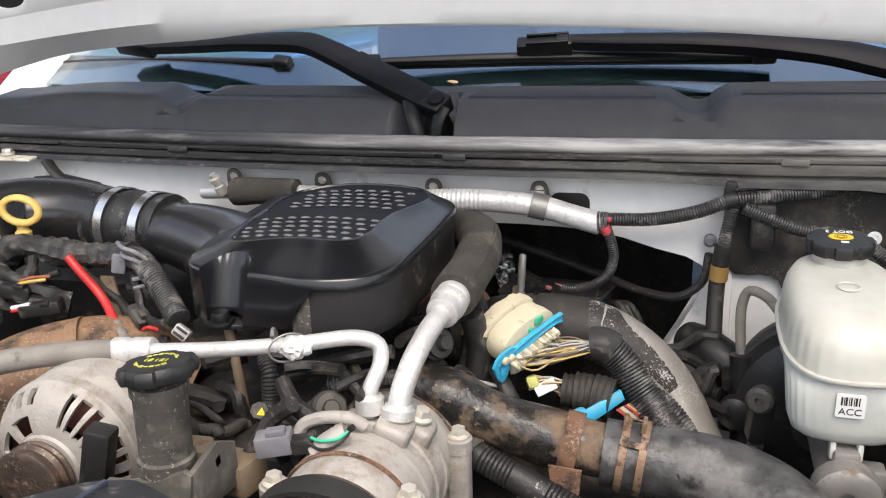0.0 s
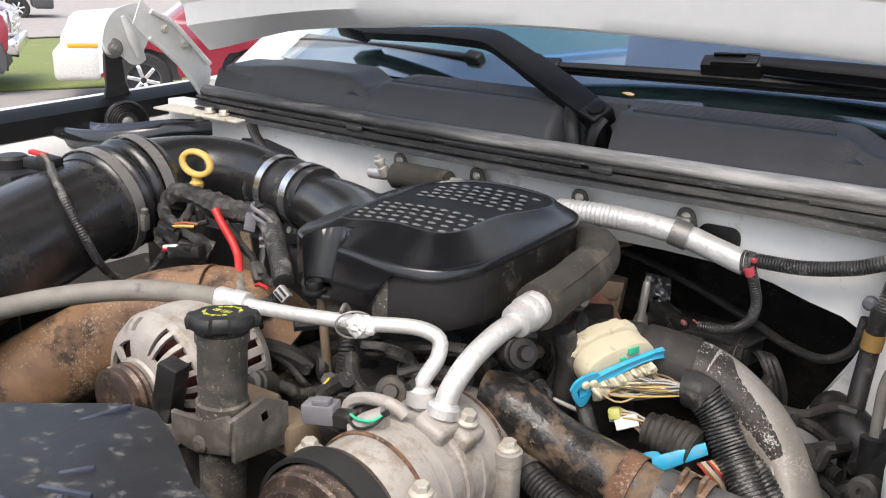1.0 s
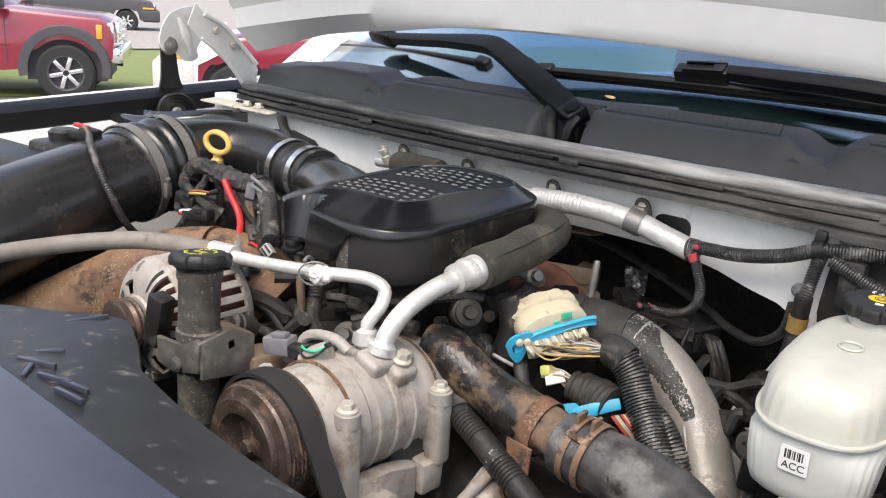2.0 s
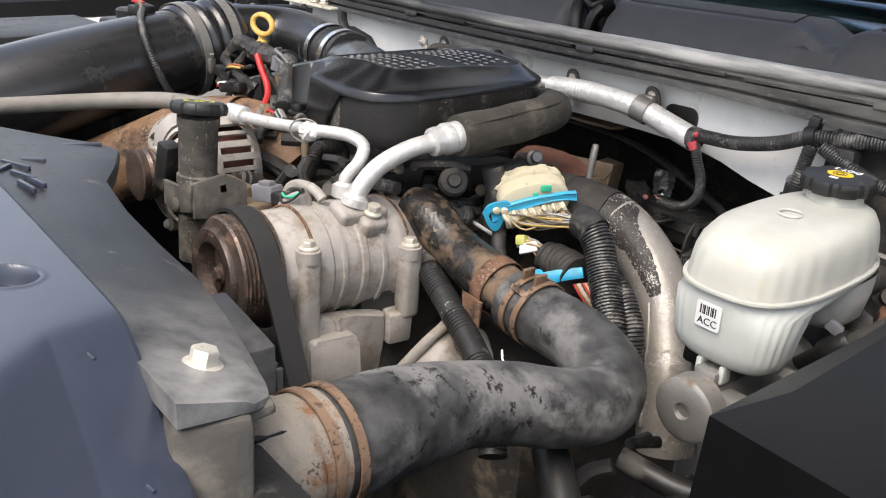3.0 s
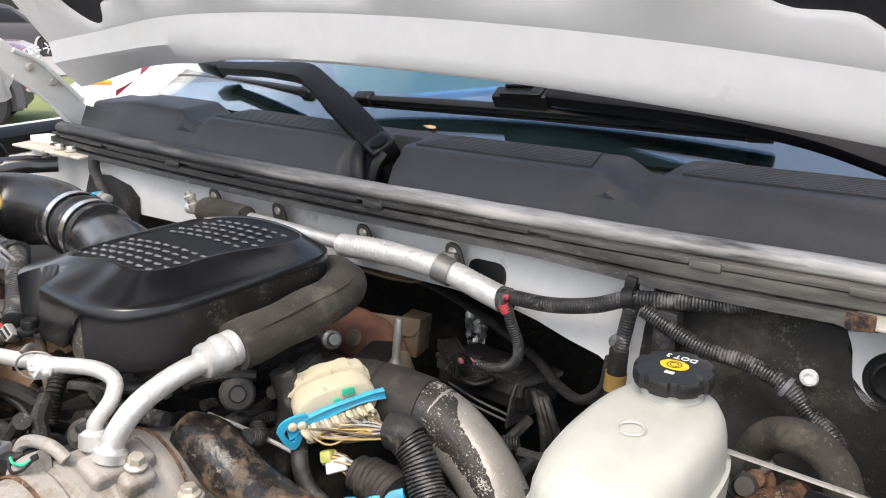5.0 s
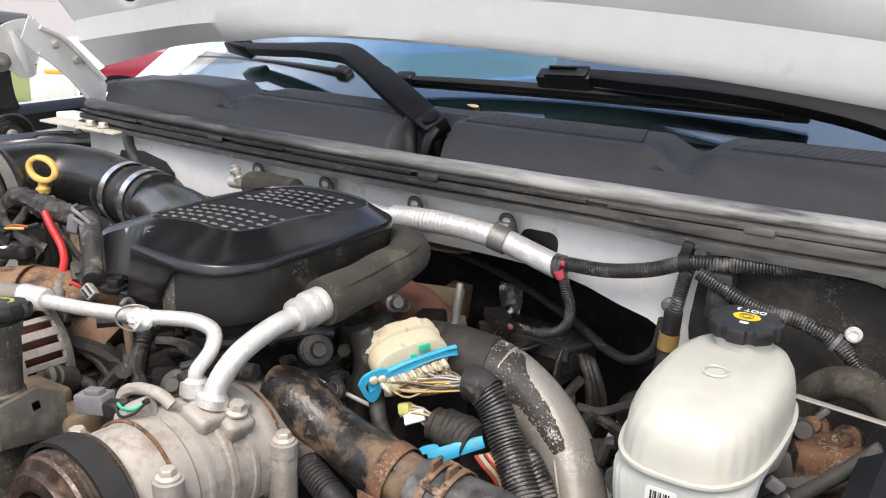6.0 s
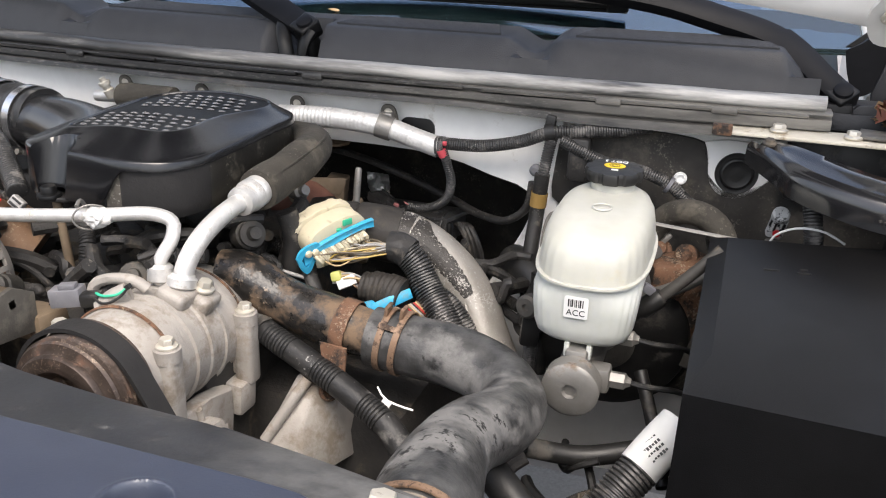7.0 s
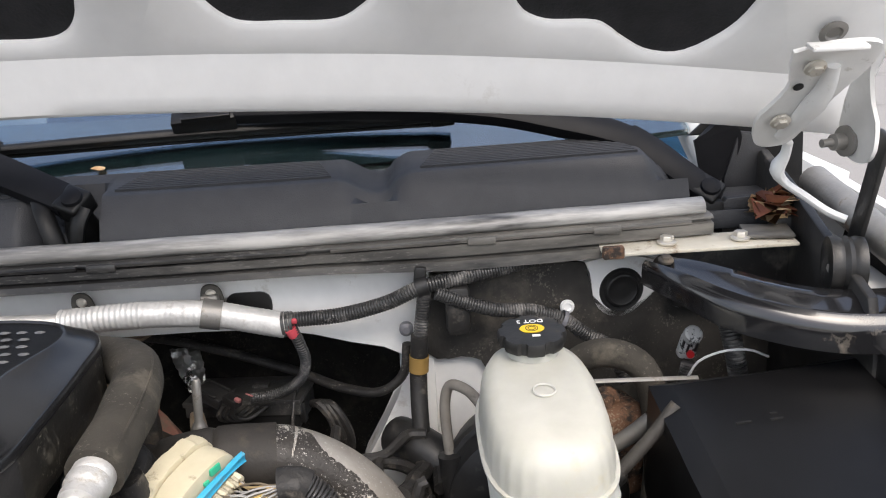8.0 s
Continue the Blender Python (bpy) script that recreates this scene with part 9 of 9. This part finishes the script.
for i in range(100):
    x = -0.60 + 0.758 * i / 99
    yb = float(np.interp(x, [p[0] for p in LEDGE], [p[1] for p in LEDGE]))
    fall = 0.10 + 0.17 * min(1, max(0, (x + 0.30) / 0.20))
    thick = 0.016 - 0.012 * min(1, max(0, (x - 0.03) / 0.06))
    row = []
    for k in range(9):
        y = 0.262 + (yb - 0.262) * k / 8
        hump = 0.0008 * noise.noise(V((x * 14, y * 22, 2.0)))
        row.append(bm.verts.new((x, y, 1.2600 - fall * (y - 0.262) + hump - (0.0015 if k == 8 else 0))))
    row += [bm.verts.new((x, yb + 0.0012, row[-1].co.z - 0.004)), bm.verts.new((x, yb, row[-1].co.z - thick)), bm.verts.new((x, 0.262, 1.251 - thick))]
    rows_.append(row)
for a, b in zip(rows_, rows_[1:]):
    faces_between(bm, a, b)
bm.faces.new(rows_[0]), bm.faces.new(rows_[-1])
part("rear_ledge", bm, M_SHROUD_DUST, rad, "dust-smeared lower ledge")
for k, (x, y, w, turn) in enumerate(((-0.352, 0.366, 0.055, 78), (-0.275, 0.300, 0.034, 24), (-0.262, 0.288, 0.022, -40), (-0.240, 0.297, 0.030, 20), (-0.222, 0.302, 0.030, 12), (-0.208, 0.292, 0.030, 8), (-0.292, 0.318, 0.020, 60))):
    bm = BM()
    box(bm, (x, y, 1.2605 - 0.12 * (y - 0.262)), (w, 0.0035, 0.0045), (0, 0, turn), bevel=0.0008)
    part("raised_mark", bm, M_SHROUD, rad)
sup = thing("radiator_support", "grimy black radiator support with zinc bolt", "radiator support", (0.1, 0.30, 1.1))
bm = BM()
box(bm, (0.146, 0.282, 1.17), (0.028, 0.040, 0.15), (0, 0, -12), bevel=0.006)
box(bm, (0.128, 0.295, 1.236), (0.050, 0.046, 0.006), (14, 0, -10), bevel=0.002)
part("corner_bracket", bm, M_DUSTMETAL, sup, "tan dusty support post")
bm = BM()
bolt(bm, (0.1125, 0.294, 1.2500), (0.02, 0.22, 1), af=0.0135, h=0.0095, flange=False)
lathe(bm, [(0.0105, -0.001), (0.0105, 0.0012), (0.007, 0.0016)], (0.1125, 0.294, 1.2500), (0.02, 0.22, 1), n=22)
part("bolt", bm, M_ZINC, sup)
bm = BM()
box(bm, (-0.30, 0.295, 1.05), (1.25, 0.06, 0.30), bevel=0.01)
part("core", bm, M_BLACK, sup)
bm = BM()
box(bm, (0.000, 0.352, 1.142), (0.080, 0.052, 0.145), (4, 5, -2), bevel=0.003)
tank = part("end_tank", bm, M_SHROUD_DUST, sup, "grimy black radiator end tank")
for k in range(11):
    bm = BM()
    box(bm, (-0.036 + 0.0072 * k, 0.380, 1.148 - 0.0009 * k), (0.0030, 0.005, 0.105), (4, 5, -2), bevel=0.0008)
    part("tank_rib", bm, M_SHROUD_DUST, tank)
for k in range(4):
    bm = BM()
    box(bm, (-0.030 + 0.020 * k, 0.350, 1.2118 - 0.0026 * k), (0.004, 0.050, 0.004), (4, 5, -2), bevel=0.001)
    part("crimp_tab", bm, M_SHROUD_DUST, tank)
bm = BM()
prism(bm, [(-0.62, 0.30), (-0.40, 0.30), (-0.30, 0.36), (-0.21, 0.36), (-0.14, 0.33), (0.12, 0.32), (0.12, 0.30), (0.12, 0.335), (-0.15, 0.36), (-0.21, 0.385), (-0.30, 0.39), (-0.42, 0.335), (-0.62, 0.335)][:7] + [(0.12, 0.345), (-0.14, 0.355), (-0.21, 0.385), (-0.30, 0.385), (-0.42, 0.33), (-0.62, 0.33)], pose(0, 0, 0.95), 0.25, 0.0)
single("fan_shroud", bm, M_BLACK, "black plastic fan shroud behind the radiator", "fan shroud")

# ---- air box and battery side ----
ab = thing("air_filter_box", "black plastic air filter box with ribbed lid", "air filter box", (-0.86, 0.35, 1.1))
bm = BM()
box(bm, (-0.90, 0.36, 1.14), (0.28, 0.36, 0.20), (0, 0, 4), bevel=0.02, seg=3)
part("base", bm, M_BLACK, ab)
bm = BM()
box(bm, (-0.935, 0.42, 1.268), (0.20, 0.34, 0.03), (2, 0, 4), bevel=0.006, seg=2)
part("lid", bm, M_BLACK, ab)
bm = BM()
box(bm, (-0.90, 0.62, 1.17), (0.075, 0.07, 0.26), (0, 0, 10), bevel=0.008)
lathe(bm, [(0.02, 0), (0.021, 0.012), (0.016, 0.016), (0.001, 0.016)], (-0.90, 0.62, 1.30), n=20)
single("coolant_tank", bm, M_BLACK, "black tank with round cap beside the fender", "tank")
bm = BM()
prism(bm, smooth_outline([(-0.92, 0.82), (-0.78, 0.84), (-0.62, 0.86), (-0.58, 0.95), (-0.62, 1.0), (-0.80, 1.0), (-0.92, 0.98)], 40), pose(0, 0, 0.95), 0.245, 0.02)
single("heater_box", bm, M_BLACK, "black blower housing parts under the intake duct", "blower housing")
bm = BM()
prism(bm, [(-0.945, 1.245), (-0.925, 1.283), (-0.87, 1.288), (-0.815, 1.278), (-0.795, 1.262), (-0.795, 1.215), (-0.87, 1.21)], basis((0, 1.019, 0), (0, -1, 0), (1, 0, 0)), 0.006, 0.002)
single("relay_holder", bm, M_BLACK, "black plastic cover over an opening in the firewall", "cover")
bm = BM()
tube(bm, [(-0.885, 1.000, 1.310), (-0.868, 0.990, 1.300), (-0.845, 0.985, 1.280), (-0.828, 0.985, 1.250), (-0.82, 0.985, 1.22)], 0.0085, n=12, lump=0.1, flat=0.6)
single("firewall_strap", bm, M_TAPE, "black taped strap hanging at the firewall", "wiring")
bm = BM()
box(bm, (-0.872, 0.965, 1.245), (0.03, 0.012, 0.008), (0, -10, 0), bevel=0.002)
single("blue_plug", bm, M_BLUE, "small blue wiring plug by the firewall", "connector")
bm = BM()
box(bm, (-0.842, 0.958, 1.243), (0.035, 0.018, 0.014), (0, 8, 10), bevel=0.004)
single("dusty_plug", bm, M_DUSTMETAL, "dusty grey plug beside the intake coupler", "connector")


# ---- dark wiring and small hoses between the big parts ----
def squiggle(seed, x0, x1, y0, y1, z0, z1, r, material, n, label):
    for k in range(n):
        random.seed(seed + k)
        p = V((random.uniform(x0, x1), random.uniform(y0, y1), random.uniform(z0, z1)))
        pts = [p]
        d = V((random.uniform(-1, 1), random.uniform(-1, 1), random.uniform(-0.35, 0.35))).normalized()
        for j in range(4):
            d = (d + V((random.uniform(-0.7, 0.7), random.uniform(-0.7, 0.7), random.uniform(-0.4, 0.25)))).normalized()
            p = p + d * random.uniform(0.018, 0.035)
            p = V((min(x1, max(x0, p.x)), min(y1, max(y0, p.y)), min(z1, max(z0 - 0.02, p.z))))
            pts.append(p + V((0.001 * j, 0.0013 * j, 0)))
        bm = BM()
        rr = r * random.uniform(0.6, 1.4)
        if random.random() < 0.4:
            conduit(bm, pts, rr, 0.004, n=10)
        else:
            tube(bm, pts, rr, n=8, step=0.006, lump=0.08)
        single("engine_cable", bm, material if random.random() < 0.75 else M_BLOCK, label, "wiring", group=label)


squiggle(2000, -0.37, -0.26, 0.57, 0.68, 1.165, 1.215, 0.0065, M_TAPE, 16, "grimy black cable on the engine front")
squiggle(2100, -0.50, -0.40, 0.56, 0.66, 1.15, 1.215, 0.0065, M_TAPE, 10, "grimy black cable beside the oil filler")
squiggle(2200, -0.26, -0.20, 0.70, 0.82, 1.16, 1.215, 0.007, M_TAPE, 10, "black cable below the air box")
squiggle(2300, -0.06, 0.05, 0.86, 0.98, 1.09, 1.14, 0.007, M_TAPE, 10, "black cable low by the firewall")
squiggle(2400, 0.10, 0.25, 0.56, 0.74, 1.0, 1.06, 0.006, M_BLACK, 12, "dark cable deep under the master cylinder")
squiggle(2500, 0.27, 0.40, 0.88, 0.97, 1.10, 1.20, 0.006, M_TAPE, 10, "dark cable behind the fuse box")
for at, ax, r in (((-0.335, 0.602, 1.165), (0.3, -1, 0.4), 0.013), ((-0.30, 0.63, 1.18), (0.5, -0.8, 0.5), 0.016), ((-0.43, 0.585, 1.165), (0.2, -1, 0.5), 0.014), ((-0.235, 0.745, 1.198), (0.8, -0.6, 0.4), 0.017)):
    bm = BM()
    lathe(bm, [(r * 0.7, -0.02), (r, -0.018), (r, 0.004), (r * 0.86, 0.006), (r * 0.86, 0.012), (r * 0.5, 0.014), (r * 0.4, 0.022), (0.001, 0.022)], at, ax, n=18)
    single("engine_sensor", bm, M_DARKSTEEL, "grimy dark sensor body on the engine front", "sensor", group="engine sensors")
bm = BM()
box(bm, (-0.405, 0.555, 1.162), (0.05, 0.03, 0.03), (0, 6, 12), bevel=0.006)
box(bm, (-0.36, 0.56, 1.15), (0.05, 0.035, 0.03), (0, -6, -12), bevel=0.006)
single("tensioner_bracket", bm, M_GOLDBRK, "tan dusty bracket beside the compressor", "bracket")
bm = BM()
conduit(bm, [(-0.31, 0.655, 1.19), (-0.28, 0.66, 1.196), (-0.24, 0.67, 1.198)], 0.0075, 0.004)
single("short_conduit", bm, M_CONDUIT, "short ribbed conduit behind the compressor", "wiring")
bm = BM()
tube(bm, [(-0.235, 0.71, 1.19), (-0.222, 0.735, 1.172), (-0.20, 0.752, 1.158), (-0.175, 0.76, 1.150)], 0.0022, n=8)
single("white_lead", bm, M_GREYW, "thin pale wire below the hose", "wire")
bm = BM()
prism(bm, [(-0.004, 0), (0.004, 0), (0, 0.007)], basis((-0.352, 0.60, 1.183), (0.1, -0.9, 0.4), (1, 0, 0)), 0.001)
single("warning_tag", bm, M_ORANGEPRINT, "tiny yellow triangle tag on a cable", "tag")
# dry leaves in the cowl corner
for k in range(9):
    random.seed(1500 + k)
    bm = BM()
    z_ = random.uniform(0.9, 1.5)
    f = [(x * z_, y * z_) for x, y in smooth_outline([(-0.016, 0), (-0.009, 0.006), (-0.003, 0.012), (0.004, 0.009), (0.010, 0.011), (0.018, 0), (0.009, -0.006), (0.004, -0.011), (-0.006, -0.008)], 20)]
    lo = [bm.verts.new(pose(0.428 + random.uniform(-0.018, 0.022), 1.035 + random.uniform(-0.015, 0.015), 1.333 + 0.002 * k, random.uniform(-40, 40), random.uniform(-40, 40), random.uniform(0, 360)) @ V((x, y, 22 * (x * x + 0.3 * x * y) - 8 * y * y))) for x, y in f]
    bm.faces.new(lo)
    bmesh.ops.solidify(bm, geom=bm.faces[:], thickness=0.0006)
    single("dry_leaf", bm, M_LEAFRED if k % 3 == 1 else M_LEAF, "dry curled brown leaf in the cowl corner", "leaf", group="dry leaves")


# ---- parked vehicles across the lot ----
def wheel(parent, at, r, rim_mat):
    bm = BM()
    w, o = 0.13, (1 if at[1] > 0 else -1)
    lathe(bm, [(r * 0.62, -w), (r * 0.9, -w), (r * 0.98, -w * 0.8), (r, -w * 0.5), (r, w * 0.5), (r * 0.98, w * 0.8), (r * 0.9, w), (r * 0.62, w), (r * 0.60, 0.0)], at, (0, 1, 0), n=40, caps=False)
    wh = part("wheel", bm, M_TYRE, parent, "black tyre on a spoked rim")
    bm = BM()
    lathe(bm, [(r * 0.60, o * w * 0.9), (r * 0.62, o * w), (r * 0.57, o * w * 0.95), (r * 0.54, o * w * 0.3), (r * 0.2, o * w * 0.25), (0.001, o * w * 0.2)], at, (0, 1, 0), n=32, caps=False)
    part("rim_barrel", bm, M_CARGREY, wh)
    for k in range(6):
        a = radians(60 * k + 12)
        bm = BM()
        m = basis(V(at) + V((math.cos(a), 0, math.sin(a))) * r * 0.34 + V((0, o * w * 0.75, 0)), (0, o, 0), (math.cos(a), 0, math.sin(a)))
        box(bm, None, (r * 0.50, r * 0.15, 0.03), bevel=0.01, m=m)
        part("spoke", bm, rim_mat, wh)
    return wh


def side_body(bm, prof, half, crown=0.06):
    """A car body from its side outline (x along, z up), rounded across its width."""
    rings = []
    for y, k in ((-half, 0.0), (-half * 0.97, 0.6), (-half * 0.85, 1.0), (half * 0.85, 1.0), (half * 0.97, 0.6), (half, 0.0)):
        rings.append([bm.verts.new((x, y, z - (1 - k) * crown * (z > 0.75))) for x, z in prof])
    for a, b in zip(rings, rings[1:]):
        faces_between(bm, a, b)
    bm.faces.new(rings[0]), bm.faces.new(rings[-1])
    return bm


def pickup(paint, label, bumper, m):
    """A pickup facing +x, then moved to m."""
    t = thing("pickup_truck", label, "truck", (0, 0, 0), group="parked vehicles")
    arch = lambda cx: [(cx + 0.50 * math.cos(radians(a)), 0.45 + 0.50 * math.sin(radians(a))) for a in range(180, -1, -15)]
    bm = BM()
    prof = [(-2.7, 0.55)] + [(-2.3, 0.45)] + [p for p in arch(-1.75)] + [(-1.1, 0.42), (0.95, 0.42)] + [p for p in arch(1.75)] + [(2.28, 0.5), (2.38, 0.62), (2.41, 0.95), (2.36, 1.13), (2.2, 1.20), (1.1, 1.28), (0.95, 1.28), (-1.0, 1.28), (-2.75, 1.24)]
    side_body(bm, prof, 0.98, 0.08)
    body = part("body", bm, paint, t)
    bm = BM()
    side_body(bm, [(-0.95, 1.24), (1.05, 1.24), (0.35, 1.78), (0.15, 1.84), (-0.75, 1.84), (-0.92, 1.74)], 0.86, 0.10)
    part("cab", bm, paint, t)
    for cx in (-1.75, 1.75):
        bm = BM()
        box(bm, (cx, 0, 0.62), (1.05, 1.7, 0.66))
        part("wheel_well", bm, M_CARGREY, t)
    for y in (-0.865, 0.865):
        for x0, x1, x2, x3 in ((-0.84, -0.30, -0.30, -0.80), (-0.22, 0.86, 0.30, -0.22)):
            bm = BM()
            prism(bm, [(x0, 1.33), (x1, 1.33), (x2, 1.70), (x3, 1.70)], Matrix(((1, 0, 0, 0), (0, 0, 1, y + (0.004 if y > 0 else -0.012)), (0, 1, 0, 0), (0, 0, 0, 1))), 0.008)
            part("window", bm, M_CARGLASS, t)
    for y in (-0.985, 0.985):
        for cx in (-1.75, 1.75):
            bm = BM()
            rings = []
            for a in range(190, -11, -10):
                c, s = math.cos(radians(a)), math.sin(radians(a))
                rings.append([bm.verts.new((cx + r * c, y + d, 0.45 + r * s)) for r, d in ((0.49, -0.03), (0.50, 0.03), (0.60, 0.03), (0.62, 0.0), (0.60, -0.03))])
            for a, b in zip(rings, rings[1:]):
                faces_between(bm, a, b)
            part("arch_flare", bm, M_CARGREY, t)
        bm = BM()
        box(bm, (0.0, y, 0.78), (2.1, 0.02, 0.03), bevel=0.006)
        part("door_moulding", bm, paint, t)
        for x in (-1.0, -0.25, 1.0):
            bm = BM()
            box(bm, (x, y - math.copysign(0.004, y), 0.85), (0.012, 0.01, 0.75))
            part("door_gap", bm, M_CARGREY, t)
        bm = BM()
        box(bm, (-0.12, y + math.copysign(0.012, y), 1.08), (0.2, 0.03, 0.04), bevel=0.01)
        part("door_handle", bm, paint, t)
        bm = BM()
        box(bm, (0.635, y + math.copysign(0.004, y), 0.93), (0.54, 0.006, 0.045), bevel=0.002)
        part("badge", bm, M_CHROME, t)
        bm = BM()
        box(bm, (0.98, y + math.copysign(0.14, y), 1.34), (0.12, 0.26, 0.18), bevel=0.04)
        part("mirror", bm, M_CARGREY, t)
    for y in (-0.80, 0.80):
        bm = BM()
        box(bm, (2.28, y + math.copysign(0.0, y), 0.98), (0.24, 0.34, 0.28), bevel=0.05)
        part("headlight", bm, M_LENS, t)
        bm = BM()
        box(bm, (2.22, y + math.copysign(0.185, y), 0.99), (0.08, 0.04, 0.2), bevel=0.015)
        part("turn_signal", bm, M_AMBER, t)
    bm = BM()
    box(bm, (2.42, 0, 0.97), (0.06, 1.2, 0.30), bevel=0.02)
    for k in range(3):
        box(bm, (2.45, 0, 0.88 + 0.09 * k), (0.05, 1.15, 0.025), bevel=0.005)
    part("grille", bm, M_CHROME, t)
    bm = BM()
    box(bm, (2.40, 0, 0.66), (0.24, 1.94, 0.22), bevel=0.05, seg=3)
    part("bumper", bm, bumper, t)
    for cx in (-1.75, 1.75):
        for y in (-0.86, 0.86):
            wheel(t, (cx, y, 0.40), 0.40, M_CHROME)
    t.matrix_basis = m
    return t


def suv(paint, label, m, cat="suv", nose=None, short=0.0):
    t = thing("suv", label, cat, (0, 0, 0), group="parked vehicles")
    arch = lambda cx: [(cx + 0.44 * math.cos(radians(a)), 0.40 + 0.44 * math.sin(radians(a))) for a in range(180, -1, -15)]
    bm = BM()
    side_body(bm, [(-2.35 + short, 0.55), (-2.1 + short, 0.42)] + arch(-1.4 + short) + [(-0.8 + short, 0.38), (0.8, 0.38)] + arch(1.45) + [(2.1, 0.42), (2.35, 0.55), (2.38, 0.85), (2.25, 1.02), (1.1, 1.12), (-2.3 + short, 1.12), (-2.38 + short, 0.9)], 0.92, 0.07)
    part("body", bm, paint, t)
    bm = BM()
    side_body(bm, [(-2.25 + short, 1.08), (1.15, 1.08), (0.45, 1.62), (0.2, 1.70), (-1.9 + short, 1.68), (-2.15 + short, 1.5)], 0.82, 0.10)
    part("cabin", bm, paint, t)
    for y in (-0.83, 0.83):
        for q in ([(-0.1, 1.16), (0.9, 1.16), (0.4, 1.56), (-0.1, 1.58)], [(-1.1, 1.16), (-0.2, 1.16), (-0.2, 1.58), (-1.1, 1.58)], [(-2.0, 1.16), (-1.2, 1.16), (-1.2, 1.58), (-1.9, 1.55)])[:1 if short else 3]:
            bm = BM()
            prism(bm, q, Matrix(((1, 0, 0, 0), (0, 0, 1, y + (0.004 if y > 0 else -0.012)), (0, 1, 0, 0), (0, 0, 0, 1))), 0.008)
            part("window", bm, M_CARGLASS, t)
    for y in (-0.72, 0.72):
        bm = BM()
        box(bm, (2.26, y, 0.86), (0.2, 0.36, 0.17), bevel=0.03)
        part("headlight", bm, M_LENS, t)
        bm = BM()
        box(bm, (2.14, y + math.copysign(0.205, y), 0.80), (0.36, 0.05, 0.06), bevel=0.015)
        part("turn_signal", bm, M_AMBER, t)
    bm = BM()
    box(bm, (2.22, 0, 0.56), (0.56, 1.90, 0.40), bevel=0.07, seg=3)
    part("bumper", bm, M_BUMPER if nose else paint, t)
    # nose: front shell whose colour carries the blown-out glare
    if nose:
        bm = BM()
        side_body(bm, [(1.93, 0.46), (2.1, 0.41), (2.36, 0.54), (2.395, 0.90), (2.28, 1.13), (1.55, 1.20), (1.62, 0.93), (1.80, 0.83), (1.92, 0.70)], 0.932, 0.07)
        part("front_clip", bm, nose, t, "front wing and nose, white for headlight and chrome glare")
        for cx in (-1.4, 1.45):
            bm = BM()
            box(bm, (cx + (short if cx < 0 else 0), 0, 0.60), (0.95, 1.6, 0.5))
            part("wheel_well", bm, M_CARGREY, t)
    bm = BM()
    box(bm, (2.37, 0, 0.84), (0.06, 0.95, 0.16), bevel=0.02)
    part("grille", bm, M_CARGREY, t)
    for cx in (-1.4, 1.45):
        for y in (-0.80, 0.80):
            wheel(t, (cx + (short if cx < 0 else 0), y, 0.36), 0.36, M_CHROME)
    t.matrix_basis = m
    return t


pickup(M_REDPAINT, "dark red pickup truck parked across the lot", M_CHROME, pose(-13.641, 4.844, -0.22, 0, 0, 57))
suv(M_REDPAINT, "small dark red car, front whitened for glare, with amber signals", pose(-9.384, 8.649, -0.22, 0, 0, -125), "car", nose=M_CARWHITE, short=1.45)
suv(M_CARGREY, "grey car on the pale road beyond the grass", pose(-28.5, 14.2, -0.22, 0, 0, 62), "car")
# the wheels that the truck itself stands on
for x, y, turn in ((0.40, 0.60, 90), (0.40, 2.95, 90), (-1.08, 0.60, -90), (-1.08, 2.95, -90)):
    own = thing("truck_wheel", "black truck tyre on a chrome rim under the white truck", "wheel", (0, 0, 0), group="truck wheels")
    wheel(own, (0, -0.001, 0.40), 0.40, M_CHROME)
    own.matrix_basis = pose(x, y, -0.22, 0, 0, turn)
